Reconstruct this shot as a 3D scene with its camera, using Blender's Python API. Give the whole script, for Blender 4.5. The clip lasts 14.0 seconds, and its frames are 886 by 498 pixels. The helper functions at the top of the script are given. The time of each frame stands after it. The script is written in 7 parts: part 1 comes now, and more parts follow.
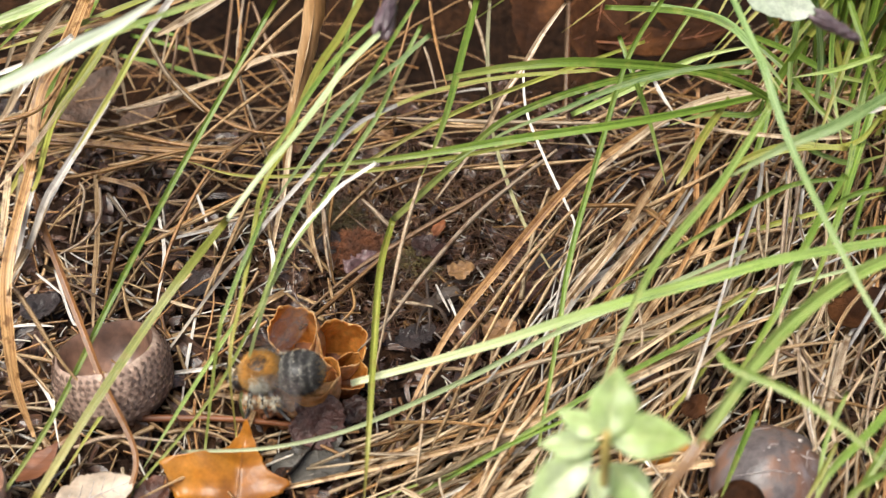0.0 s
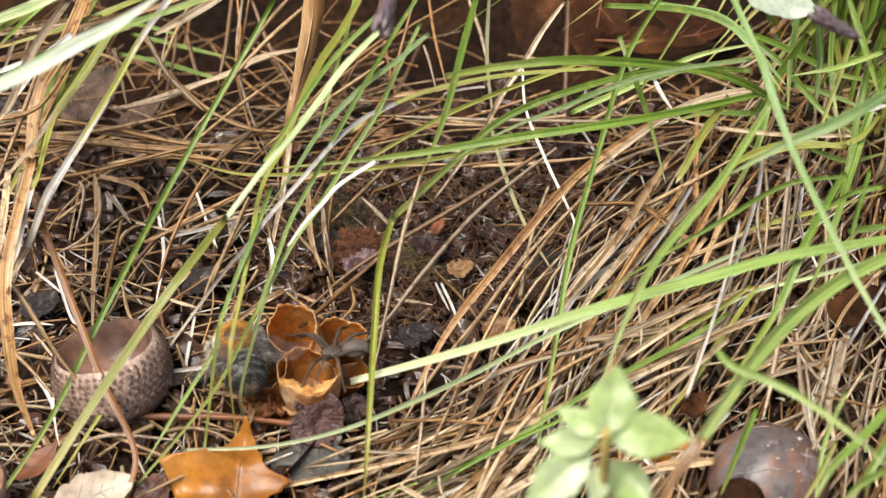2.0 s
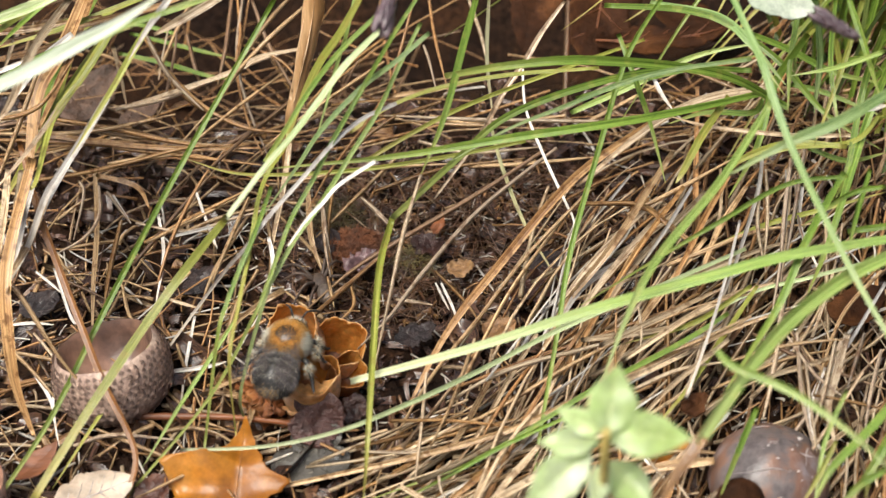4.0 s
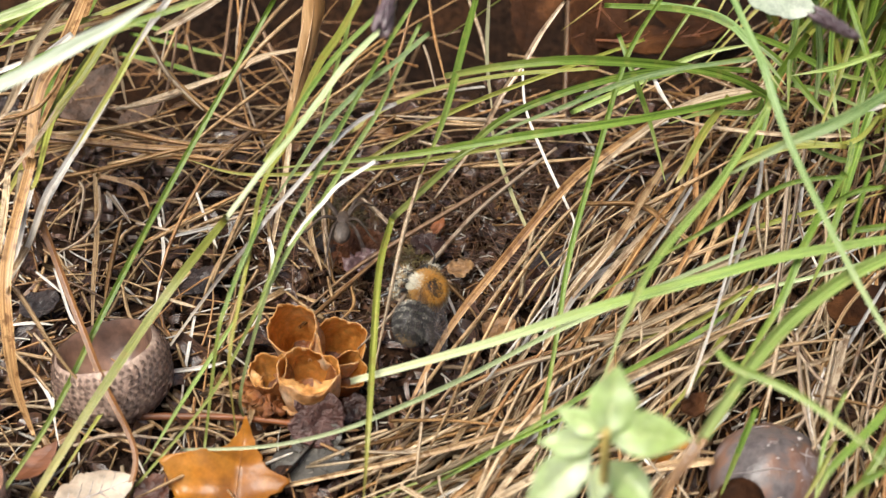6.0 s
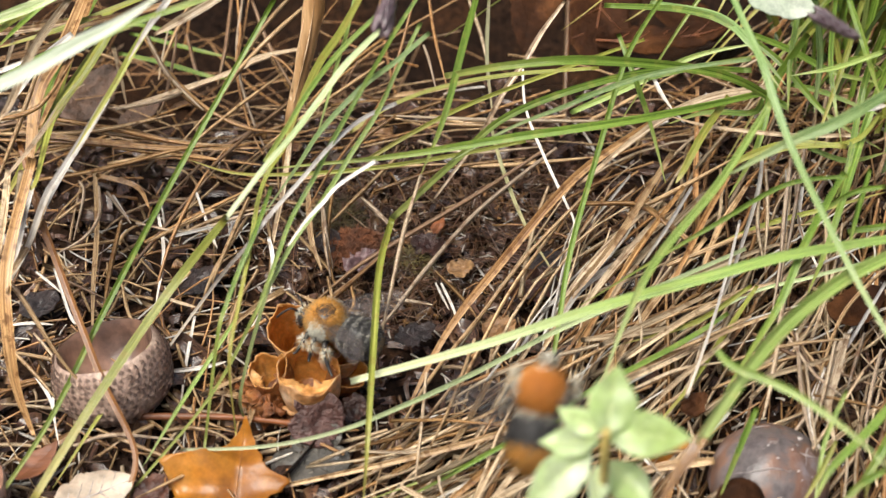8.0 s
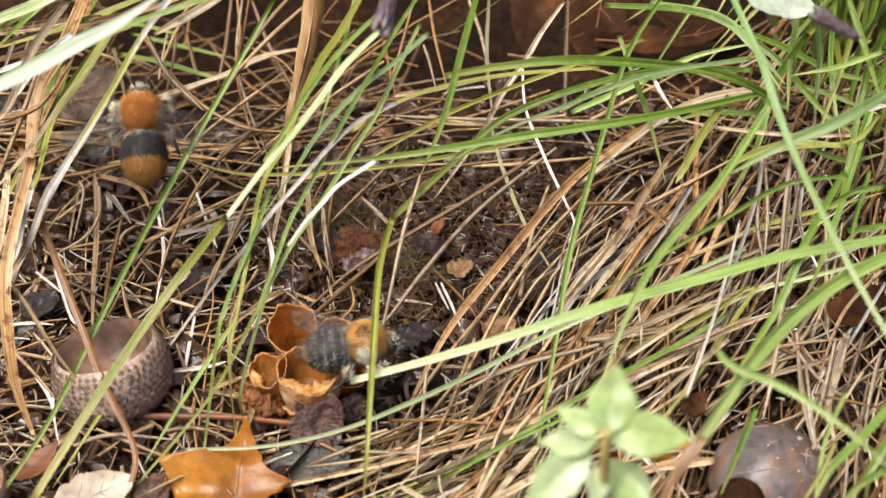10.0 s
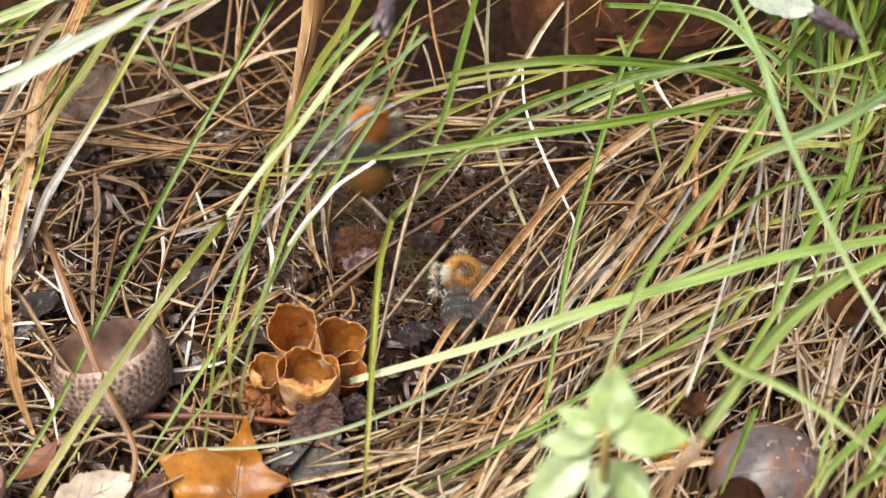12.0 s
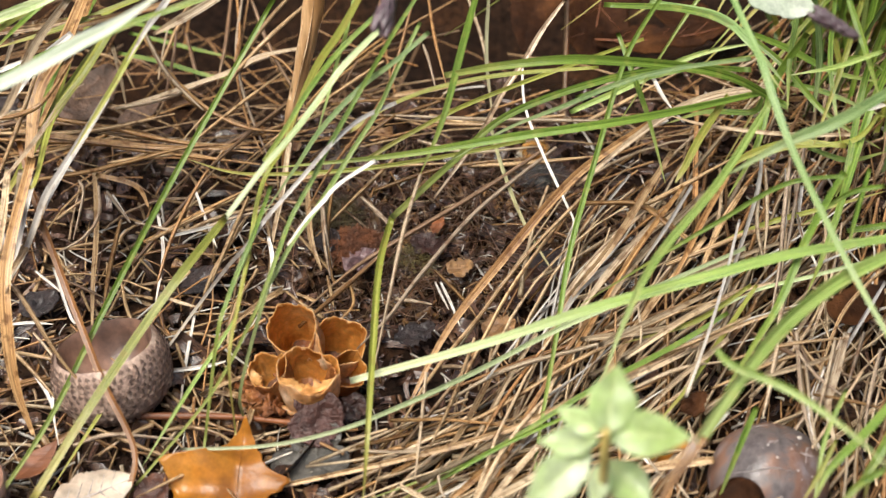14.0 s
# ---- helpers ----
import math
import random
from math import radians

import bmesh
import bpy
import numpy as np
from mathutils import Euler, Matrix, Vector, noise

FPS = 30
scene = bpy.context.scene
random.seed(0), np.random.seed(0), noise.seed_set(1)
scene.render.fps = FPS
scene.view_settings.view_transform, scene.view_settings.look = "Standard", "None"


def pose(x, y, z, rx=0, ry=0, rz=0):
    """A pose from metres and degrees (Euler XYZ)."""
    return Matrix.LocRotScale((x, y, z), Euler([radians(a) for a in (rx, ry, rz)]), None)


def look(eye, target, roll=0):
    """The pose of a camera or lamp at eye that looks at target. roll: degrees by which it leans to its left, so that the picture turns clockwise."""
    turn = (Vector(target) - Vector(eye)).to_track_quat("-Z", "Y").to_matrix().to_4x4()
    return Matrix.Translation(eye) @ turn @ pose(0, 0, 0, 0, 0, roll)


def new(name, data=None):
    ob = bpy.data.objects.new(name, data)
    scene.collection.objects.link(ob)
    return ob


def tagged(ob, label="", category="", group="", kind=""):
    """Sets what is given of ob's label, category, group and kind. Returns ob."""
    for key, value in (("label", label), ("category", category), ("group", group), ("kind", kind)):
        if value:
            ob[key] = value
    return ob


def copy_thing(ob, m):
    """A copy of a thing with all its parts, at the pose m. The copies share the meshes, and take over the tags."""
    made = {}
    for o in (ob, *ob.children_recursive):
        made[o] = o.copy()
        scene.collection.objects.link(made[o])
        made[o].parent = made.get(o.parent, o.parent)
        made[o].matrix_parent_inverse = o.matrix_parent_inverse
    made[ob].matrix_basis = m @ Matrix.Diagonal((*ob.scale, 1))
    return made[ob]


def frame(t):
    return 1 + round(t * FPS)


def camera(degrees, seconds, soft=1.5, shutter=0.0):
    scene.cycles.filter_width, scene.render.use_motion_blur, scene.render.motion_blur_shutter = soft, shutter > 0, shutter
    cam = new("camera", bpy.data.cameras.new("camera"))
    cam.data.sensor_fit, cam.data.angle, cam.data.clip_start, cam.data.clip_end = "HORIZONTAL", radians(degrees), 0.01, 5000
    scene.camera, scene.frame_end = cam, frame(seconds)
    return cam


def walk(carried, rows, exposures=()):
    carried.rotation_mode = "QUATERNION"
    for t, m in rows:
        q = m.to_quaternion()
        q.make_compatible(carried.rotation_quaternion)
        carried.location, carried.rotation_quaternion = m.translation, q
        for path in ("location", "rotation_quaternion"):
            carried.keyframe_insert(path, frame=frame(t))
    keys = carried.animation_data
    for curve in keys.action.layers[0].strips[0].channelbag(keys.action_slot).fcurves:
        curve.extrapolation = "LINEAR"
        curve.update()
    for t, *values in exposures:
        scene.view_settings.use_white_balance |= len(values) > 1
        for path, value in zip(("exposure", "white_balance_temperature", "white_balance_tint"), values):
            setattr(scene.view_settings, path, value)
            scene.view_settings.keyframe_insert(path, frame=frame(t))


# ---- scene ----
cam = camera(32, 14.0, soft=1.35, shutter=0.6)
cam.data.dof.use_dof = True
cam.data.dof.focus_distance = 0.219
cam.data.dof.aperture_fstop = 28.0
EYE = (0.0, -0.164, 0.164)
walk(cam, [
    (0.0, look(EYE, (-0.00008, 0.00020, 0.00020))),
    (1.0, look(EYE, (0, 0.00020, 0.00020))),
    (2.0, look(EYE, (0, 0.00001, 0.00001))),
    (7.5, look(EYE, (0, 0, 0))),
    (14.0, look(EYE, (0.00006, -0.00006, -0.00006))),
])

# ---- light ----
SUN_UP, SUN_ROUND = 66, 235
world = bpy.data.worlds.new("overcast_sky")
scene.world = world
world.use_nodes = True
wn = world.node_tree
sky = wn.nodes.new("ShaderNodeTexSky")
sky.sky_type = "NISHITA"
sky.sun_disc = False
sky.sun_elevation, sky.sun_rotation = radians(SUN_UP), radians(SUN_ROUND)
sky.air_density, sky.dust_density, sky.ozone_density = 1.0, 6.0, 0.6
wn.nodes["Background"].inputs["Strength"].default_value = 0.085
wn.links.new(sky.outputs[0], wn.nodes["Background"].inputs["Color"])
sun = new("sun", bpy.data.lights.new("sun", "SUN"))
sun.data.energy, sun.data.angle, sun.data.color = 3.2, radians(38), (0.985, 0.97, 0.90)
s_el, s_az = radians(SUN_UP), radians(SUN_ROUND)
sun.matrix_world = look((math.sin(s_az) * math.cos(s_el), math.cos(s_az) * math.cos(s_el), math.sin(s_el)), (0, 0, 0))
scene.view_settings.exposure = 0.80

MM = 0.001


def place(x, y, z, rx=0, ry=0, rz=0):
    """A pose in millimetres and degrees."""
    return pose(x * MM, y * MM, z * MM, rx, ry, rz)


# ---- materials ----
def nodes_of(name):
    m = bpy.data.materials.new(name)
    m.use_nodes = True
    nt = m.node_tree
    return m, nt, nt.nodes["Principled BSDF"]


def add(nt, kind, **sets):
    n = nt.nodes.new(kind)
    for key, value in sets.items():
        n.inputs[key.replace("_", " ")].default_value = value
    return n


def ramp(nt, src, stops):
    r = nt.nodes.new("ShaderNodeValToRGB")
    while len(r.color_ramp.elements) < len(stops):
        r.color_ramp.elements.new(0.5)
    for e, (at, c) in zip(r.color_ramp.elements, stops):
        e.position, e.color = at, (*c, 1)
    nt.links.new(src, r.inputs[0])
    return r.outputs[0]


def mix(nt, fac, a, b, blend="MIX"):
    n = nt.nodes.new("ShaderNodeMix")
    n.data_type, n.blend_type = "RGBA", blend
    if isinstance(fac, (int, float)):
        n.inputs[0].default_value = fac
    else:
        nt.links.new(fac, n.inputs[0])
    for sock, v in ((n.inputs[6], a), (n.inputs[7], b)):
        if isinstance(v, tuple):
            sock.default_value = (*v, 1)
        else:
            nt.links.new(v, sock)
    return n.outputs[2]


def bump(nt, bsdf, height, strength, distance):
    b = add(nt, "ShaderNodeBump", Strength=strength, Distance=distance)
    nt.links.new(height, b.inputs["Height"])
    nt.links.new(b.outputs[0], bsdf.inputs["Normal"])


def see_through(nt, bsdf, color, share):
    """Lets part of the light come through a thin leaf."""
    t = nt.nodes.new("ShaderNodeBsdfTranslucent")
    nt.links.new(color, t.inputs[0])
    m = nt.nodes.new("ShaderNodeMixShader")
    m.inputs[0].default_value = share
    nt.links.new(bsdf.outputs[0], m.inputs[1])
    nt.links.new(t.outputs[0], m.inputs[2])
    nt.links.new(m.outputs[0], nt.nodes["Material Output"].inputs[0])


def blade_material(name, dark, pale, tip, rough=0.4, through_share=0.3, spots=0.0, spot=(0.12, 0.05, 0.015), island=False, spread=(0.45, 1.3), tip_gain=1.0):
    """Grass, living or dry: veins along the blade, patches along its length, a tip of another colour."""
    m, nt, b = nodes_of(name)
    uv = nt.nodes.new("ShaderNodeUVMap")
    sep = nt.nodes.new("ShaderNodeSeparateXYZ")
    nt.links.new(uv.outputs[0], sep.inputs[0])
    if island:
        rnd = nt.nodes.new("ShaderNodeNewGeometry").outputs["Random Per Island"]
    else:
        rnd = nt.nodes.new("ShaderNodeObjectInfo").outputs["Random"]
    vein = nt.nodes.new("ShaderNodeMapping")
    vein.inputs["Scale"].default_value = (16, 4.0, 1)
    nt.links.new(uv.outputs[0], vein.inputs[0])
    n1 = add(nt, "ShaderNodeTexNoise", Scale=1.0, Detail=4.0, Roughness=0.6)
    n1.noise_dimensions = "4D"
    nt.links.new(vein.outputs[0], n1.inputs["Vector"])
    w = nt.nodes.new("ShaderNodeMath")
    w.operation = "MULTIPLY"
    w.inputs[1].default_value = 91.0
    nt.links.new(rnd, w.inputs[0])
    nt.links.new(w.outputs[0], n1.inputs["W"])
    fib = nt.nodes.new("ShaderNodeMapping")
    fib.inputs["Scale"].default_value = (8, 0.6, 1)
    nt.links.new(uv.outputs[0], fib.inputs[0])
    n4 = add(nt, "ShaderNodeTexNoise", Scale=1.6, Detail=3.0, Roughness=0.7)
    n4.noise_dimensions = "4D"
    nt.links.new(fib.outputs[0], n4.inputs["Vector"])
    nt.links.new(w.outputs[0], n4.inputs["W"])
    both = nt.nodes.new("ShaderNodeMath")
    both.operation = "ADD"
    nt.links.new(n1.outputs[0], both.inputs[0])
    nt.links.new(n4.outputs[0], both.inputs[1])
    grain = nt.nodes.new("ShaderNodeMapRange")
    grain.inputs[1].default_value, grain.inputs[2].default_value = 0.87, 1.13
    nt.links.new(both.outputs[0], grain.inputs[0])
    base = mix(nt, grain.outputs[0], dark, pale)
    # shift of the whole blade
    hs = nt.nodes.new("ShaderNodeHueSaturation")
    mr = nt.nodes.new("ShaderNodeMapRange")
    mr.inputs[3].default_value, mr.inputs[4].default_value = spread
    nt.links.new(rnd, mr.inputs[0])
    nt.links.new(mr.outputs[0], hs.inputs["Value"])
    nt.links.new(base, hs.inputs["Color"])
    col = hs.outputs[0]
    # tip
    tipf = ramp(nt, sep.outputs[1], [(0.55, (0, 0, 0)), (1.0, (1, 1, 1))])
    tm = nt.nodes.new("ShaderNodeMath")
    tm.operation = "MULTIPLY"
    tm.use_clamp = True
    gain = nt.nodes.new("ShaderNodeMath")
    gain.operation = "MULTIPLY"
    gain.inputs[1].default_value = tip_gain
    nt.links.new(n1.outputs[0], gain.inputs[0])
    nt.links.new(tipf, tm.inputs[0])
    nt.links.new(gain.outputs[0], tm.inputs[1])
    col = mix(nt, tm.outputs[0], col, tip)
    if spots:
        tc = nt.nodes.new("ShaderNodeTexCoord")
        n2 = add(nt, "ShaderNodeTexNoise", Scale=700.0, Detail=4.0)
        nt.links.new(tc.outputs["Object"], n2.inputs["Vector"])
        sf = ramp(nt, n2.outputs[0], [(0.54, (0, 0, 0)), (0.66, (spots, spots, spots))])
        col = mix(nt, sf, col, spot)
    nt.links.new(col, b.inputs["Base Color"])
    b.inputs["Roughness"].default_value = rough
    wv = nt.nodes.new("ShaderNodeMapping")
    wv.inputs["Scale"].default_value = (26, 1.2, 1)
    nt.links.new(uv.outputs[0], wv.inputs[0])
    n3 = add(nt, "ShaderNodeTexNoise", Scale=1.0, Detail=2.0)
    nt.links.new(wv.outputs[0], n3.inputs["Vector"])
    bump(nt, b, n3.outputs[0], 0.3, 0.0002)
    see_through(nt, b, col, through_share)
    return m


BLADE = {
    "g": blade_material("green_grass", (0.062, 0.122, 0.011), (0.25, 0.375, 0.055), (0.48, 0.45, 0.15), 0.28, 0.33, 0.25, (0.45, 0.42, 0.10), spread=(0.78, 1.2)),
    "b": blade_material("blue_green_grass", (0.13, 0.23, 0.06), (0.39, 0.52, 0.21), (0.5, 0.54, 0.26), 0.25, 0.4, 0.2, (0.4, 0.42, 0.14), spread=(0.78, 1.2)),
    "y": blade_material("yellow_green_grass", (0.17, 0.20, 0.02), (0.46, 0.46, 0.10), (0.55, 0.42, 0.15), 0.3, 0.33, 0.4, (0.3, 0.2, 0.05), spread=(0.78, 1.2)),
    "l": blade_material("light_green_grass", (0.15, 0.25, 0.035), (0.47, 0.58, 0.18), (0.62, 0.62, 0.34), 0.25, 0.3, 0.25, (0.55, 0.50, 0.16), spread=(0.78, 1.2)),
    # Whitish haze over the nearest blade is put into this colour.
    "h": blade_material("hazy_pale_grass", (0.42, 0.48, 0.33), (0.72, 0.76, 0.62), (0.75, 0.75, 0.6), 0.25, 0.3, spread=(0.78, 1.2)),
    "p": blade_material("pale_green_grass", (0.28, 0.37, 0.13), (0.66, 0.71, 0.44), (0.72, 0.72, 0.52), 0.25, 0.3, spread=(0.78, 1.2)),
    "t": blade_material("cut_green_grass", (0.11, 0.20, 0.022), (0.36, 0.50, 0.10), (0.92, 0.90, 0.62), 0.28, 0.3, 0.15, (0.5, 0.48, 0.14), spread=(0.9, 1.1), tip_gain=1.5),
    "v": blade_material("grey_beige_straw", (0.21, 0.115, 0.055), (0.84, 0.68, 0.47), (0.6, 0.46, 0.3), 0.22, 0.2, 0.55),
    "s": blade_material("straw", (0.14, 0.068, 0.022), (0.74, 0.51, 0.275), (0.5, 0.34, 0.18), 0.2, 0.2, 0.7),
    "p2": blade_material("pale_straw", (0.20, 0.11, 0.045), (0.88, 0.70, 0.46), (0.7, 0.48, 0.28), 0.2, 0.22, 0.6),
    # White serves bleached straw and sky glare painted onto green blades.
    "w": blade_material("bleached_and_glare_straw", (0.44, 0.37, 0.29), (0.97, 0.93, 0.86), (0.80, 0.68, 0.5), 0.3, 0.14, 0.35),
    "o": blade_material("orange_straw", (0.14, 0.055, 0.016), (0.54, 0.32, 0.13), (0.5, 0.3, 0.14), 0.24, 0.14, 0.8),
    "r": blade_material("reddish_straw", (0.11, 0.045, 0.02), (0.52, 0.28, 0.11), (0.5, 0.3, 0.15), 0.24, 0.06, 0.7),
    "u": blade_material("rusty_straw", (0.11, 0.04, 0.011), (0.31, 0.135, 0.038), (0.3, 0.14, 0.05), 0.3, 0.1, 0.5, spread=(0.9, 1.1)),
    "b2": blade_material("brown_straw", (0.06, 0.028, 0.014), (0.32, 0.19, 0.10), (0.3, 0.2, 0.1), 0.38, 0.08, 0.6),
    "k": blade_material("grey_straw", (0.15, 0.09, 0.055), (0.58, 0.45, 0.31), (0.4, 0.3, 0.22), 0.38, 0.08, 0.7),
    "g2": blade_material("withering_grass", (0.16, 0.15, 0.05), (0.42, 0.39, 0.18), (0.4, 0.3, 0.15), 0.35, 0.2, 0.5),
}
LITTER = {
    "s": blade_material("straw_litter", (0.085, 0.042, 0.022), (0.62, 0.44, 0.265), (0.5, 0.34, 0.18), 0.22, 0.16, 0.8, island=True, spread=(0.2, 1.25)),
    "w": blade_material("bleached_litter", (0.36, 0.31, 0.25), (0.84, 0.79, 0.70), (0.7, 0.6, 0.45), 0.28, 0.12, 0.4, island=True),
    "b": blade_material("brown_litter", (0.024, 0.011, 0.007), (0.20, 0.095, 0.048), (0.3, 0.2, 0.1), 0.3, 0.03, 0.6, island=True),
    "o": blade_material("orange_litter", (0.075, 0.030, 0.012), (0.42, 0.235, 0.105), (0.5, 0.3, 0.12), 0.24, 0.08, 0.7, island=True),
    "d": blade_material("dark_litter", (0.018, 0.011, 0.009), (0.10, 0.052, 0.034), (0.1, 0.06, 0.04), 0.22, 0.0, 0.3, island=True),
    "g": blade_material("green_stuff", (0.10, 0.20, 0.022), (0.28, 0.40, 0.07), (0.45, 0.45, 0.12), 0.35, 0.3, island=True),
}
LITTER["d"].node_tree.nodes["Principled BSDF"].inputs["Specular IOR Level"].default_value = 0.6


def soil_material():
    m, nt, b = nodes_of("wet_soil")
    tc = nt.nodes.new("ShaderNodeTexCoord")
    n1 = add(nt, "ShaderNodeTexNoise", Scale=90.0, Detail=6.0, Roughness=0.65)
    n2 = add(nt, "ShaderNodeTexNoise", Scale=700.0, Detail=5.0, Roughness=0.7)
    for n in (n1, n2):
        nt.links.new(tc.outputs["Object"], n.inputs["Vector"])
    c1 = ramp(nt, n1.outputs[0], [(0.3, (0.013, 0.009, 0.008)), (0.52, (0.034, 0.019, 0.012)), (0.72, (0.09, 0.043, 0.021))])
    c2 = ramp(nt, n2.outputs[0], [(0.35, (0.3, 0.3, 0.3)), (0.7, (1.4, 1.25, 1.1))])
    col = mix(nt, 1.0, c1, c2, "MULTIPLY")
    nt.links.new(col, b.inputs["Base Color"])
    nt.links.new(ramp(nt, n2.outputs[0], [(0.3, (0.35, 0.35, 0.35)), (0.7, (0.85, 0.85, 0.85))]), b.inputs["Roughness"])
    b.inputs["Specular IOR Level"].default_value = 0.06
    bump(nt, b, n2.outputs[0], 0.9, 0.0012)
    return m


def speckled(name, stops, scale, rough=0.5, relief=0.4, depth=0.0004, fine=4.0, share=0.0, coat=0.0, stretch=(1, 1, 1)):
    """A natural surface with colour at two scales and fine relief."""
    m, nt, b = nodes_of(name)
    tc = nt.nodes.new("ShaderNodeTexCoord")
    mp = nt.nodes.new("ShaderNodeMapping")
    mp.inputs["Scale"].default_value = stretch
    nt.links.new(tc.outputs["Object"], mp.inputs[0])
    n1 = add(nt, "ShaderNodeTexNoise", Scale=scale, Detail=5.0, Roughness=0.62)
    n2 = add(nt, "ShaderNodeTexNoise", Scale=scale * fine, Detail=4.0, Roughness=0.7)
    for n in (n1, n2):
        nt.links.new(mp.outputs[0], n.inputs["Vector"])
    col = ramp(nt, n1.outputs[0], stops)
    c2 = ramp(nt, n2.outputs[0], [(0.3, (0.55, 0.55, 0.55)), (0.7, (1.25, 1.22, 1.2))])
    col = mix(nt, 0.8, col, c2, "MULTIPLY")
    nt.links.new(col, b.inputs["Base Color"])
    b.inputs["Roughness"].default_value = rough
    b.inputs["Coat Weight"].default_value = coat
    b.inputs["Coat Roughness"].default_value = 0.15
    bump(nt, b, n2.outputs[0], relief, depth)
    if share:
        see_through(nt, b, col, share)
    return m


SOIL = soil_material()
ACORN = speckled("acorn_cup_skin", [(0.28, (0.18, 0.105, 0.080)), (0.5, (0.39, 0.27, 0.21)), (0.72, (0.62, 0.48, 0.37))], 240, 0.6, 0.6)
ACORN_IN = speckled("acorn_cup_lining", [(0.28, (0.045, 0.028, 0.022)), (0.45, (0.15, 0.085, 0.06)), (0.6, (0.30, 0.165, 0.11)), (0.8, (0.42, 0.29, 0.22))], 75, 0.3, 0.35, 0.0004, 5.0, 0, 0.3)
# Dark tips stand in for the shadow under each acorn scale.
ACORN_TIP_SHADE = speckled("acorn_tip_shadow", [(0.3, (0.07, 0.042, 0.032)), (0.7, (0.26, 0.17, 0.125))], 300, 0.6, 0.4)
WAX = speckled("amber_wax", [(0.25, (0.32, 0.075, 0.010)), (0.40, (0.66, 0.31, 0.10)), (0.54, (0.82, 0.52, 0.27)), (0.72, (0.92, 0.73, 0.53))], 230, 0.3, 0.6, 0.0007, 4.5, 0.42, 0.35)
WAX_RIM = speckled("pale_wax_rim", [(0.3, (0.52, 0.20, 0.04)), (0.55, (0.78, 0.42, 0.14)), (0.75, (0.90, 0.68, 0.40))], 260, 0.4, 0.5, 0.0004, 4.0, 0.3)
OLD_WAX = speckled("old_brown_wax", [(0.3, (0.10, 0.028, 0.008)), (0.5, (0.27, 0.09, 0.022)), (0.7, (0.46, 0.20, 0.06))], 260, 0.45, 0.9, 0.0008, 3.0, 0.2)
# Inner cell walls are a deeper orange than the outside, floors darkest.
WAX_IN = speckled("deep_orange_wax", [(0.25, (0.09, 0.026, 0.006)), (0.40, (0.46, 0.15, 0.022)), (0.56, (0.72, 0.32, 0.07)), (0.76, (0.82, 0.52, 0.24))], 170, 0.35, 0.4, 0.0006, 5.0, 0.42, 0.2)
WAX_FLOOR = speckled("orange_wax_floor", [(0.3, (0.06, 0.018, 0.004)), (0.55, (0.26, 0.075, 0.008)), (0.75, (0.5, 0.17, 0.016))], 180, 0.4, 0.5, 0.0005, 4.0, 0.25, 0.0)
OAK = speckled("orange_oak_leaf", [(0.28, (0.07, 0.02, 0.004)), (0.37, (0.30, 0.10, 0.010)), (0.54, (0.50, 0.20, 0.022)), (0.76, (0.64, 0.33, 0.08))], 75, 0.34, 0.3, 0.0005, 6.0, 0.36, 0.1)
PALE_LEAF = speckled("pale_leaf", [(0.3, (0.46, 0.33, 0.22)), (0.7, (0.72, 0.62, 0.50))], 90, 0.4, 0.4, 0.0003, 5.0, 0.2)
RED_LEAF = speckled("red_brown_leaf", [(0.25, (0.010, 0.005, 0.003)), (0.5, (0.040, 0.016, 0.007)), (0.78, (0.13, 0.052, 0.018))], 120, 0.6, 0.8, 0.0008, 5.0, 0.0, 0.0)
RED_LEAF.node_tree.nodes["Principled BSDF"].inputs["Specular IOR Level"].default_value = 0.06
GREY_LEAF = speckled("grey_brown_leaf", [(0.3, (0.04, 0.022, 0.013)), (0.5, (0.10, 0.055, 0.033)), (0.75, (0.20, 0.12, 0.075))], 170, 0.5, 0.9, 0.001, 4.0, 0.05)
BLACK_LEAF = speckled("wet_black_leaf", [(0.3, (0.012, 0.009, 0.009)), (0.6, (0.04, 0.025, 0.022)), (0.8, (0.10, 0.06, 0.05))], 260, 0.38, 0.9, 0.0012, 4.0, 0, 0.15)
ROT_LEAF = speckled("mouldy_grey_leaf", [(0.3, (0.028, 0.022, 0.019)), (0.5, (0.065, 0.058, 0.046)), (0.68, (0.12, 0.11, 0.095)), (0.8, (0.36, 0.33, 0.32))], 170, 0.45, 0.8, 0.001, 4.0, 0.0, 0.15)
DARK_LEAF = speckled("dark_red_leaf", [(0.25, (0.012, 0.006, 0.005)), (0.5, (0.05, 0.018, 0.011)), (0.78, (0.12, 0.045, 0.022))], 150, 0.35, 0.9, 0.0012, 4.0, 0.0, 0.1)
TAN_LEAF = speckled("tan_wet_leaf", [(0.3, (0.12, 0.055, 0.02)), (0.55, (0.28, 0.15, 0.06)), (0.75, (0.42, 0.27, 0.13))], 240, 0.35, 0.7, 0.0006)
LILAC_LEAF = speckled("lilac_wet_leaf", [(0.3, (0.06, 0.03, 0.03)), (0.5, (0.15, 0.085, 0.085)), (0.74, (0.42, 0.33, 0.35))], 260, 0.3, 0.7, 0.0008, 4.0, 0, 0.3)
PURPLE_LEAF = speckled("purplish_wet_leaf", [(0.28, (0.05, 0.022, 0.016)), (0.50, (0.065, 0.027, 0.020)), (0.64, (0.11, 0.055, 0.046)), (0.76, (0.42, 0.36, 0.36))], 150, 0.42, 0.9, 0.0012, 4.0, 0, 0.08)
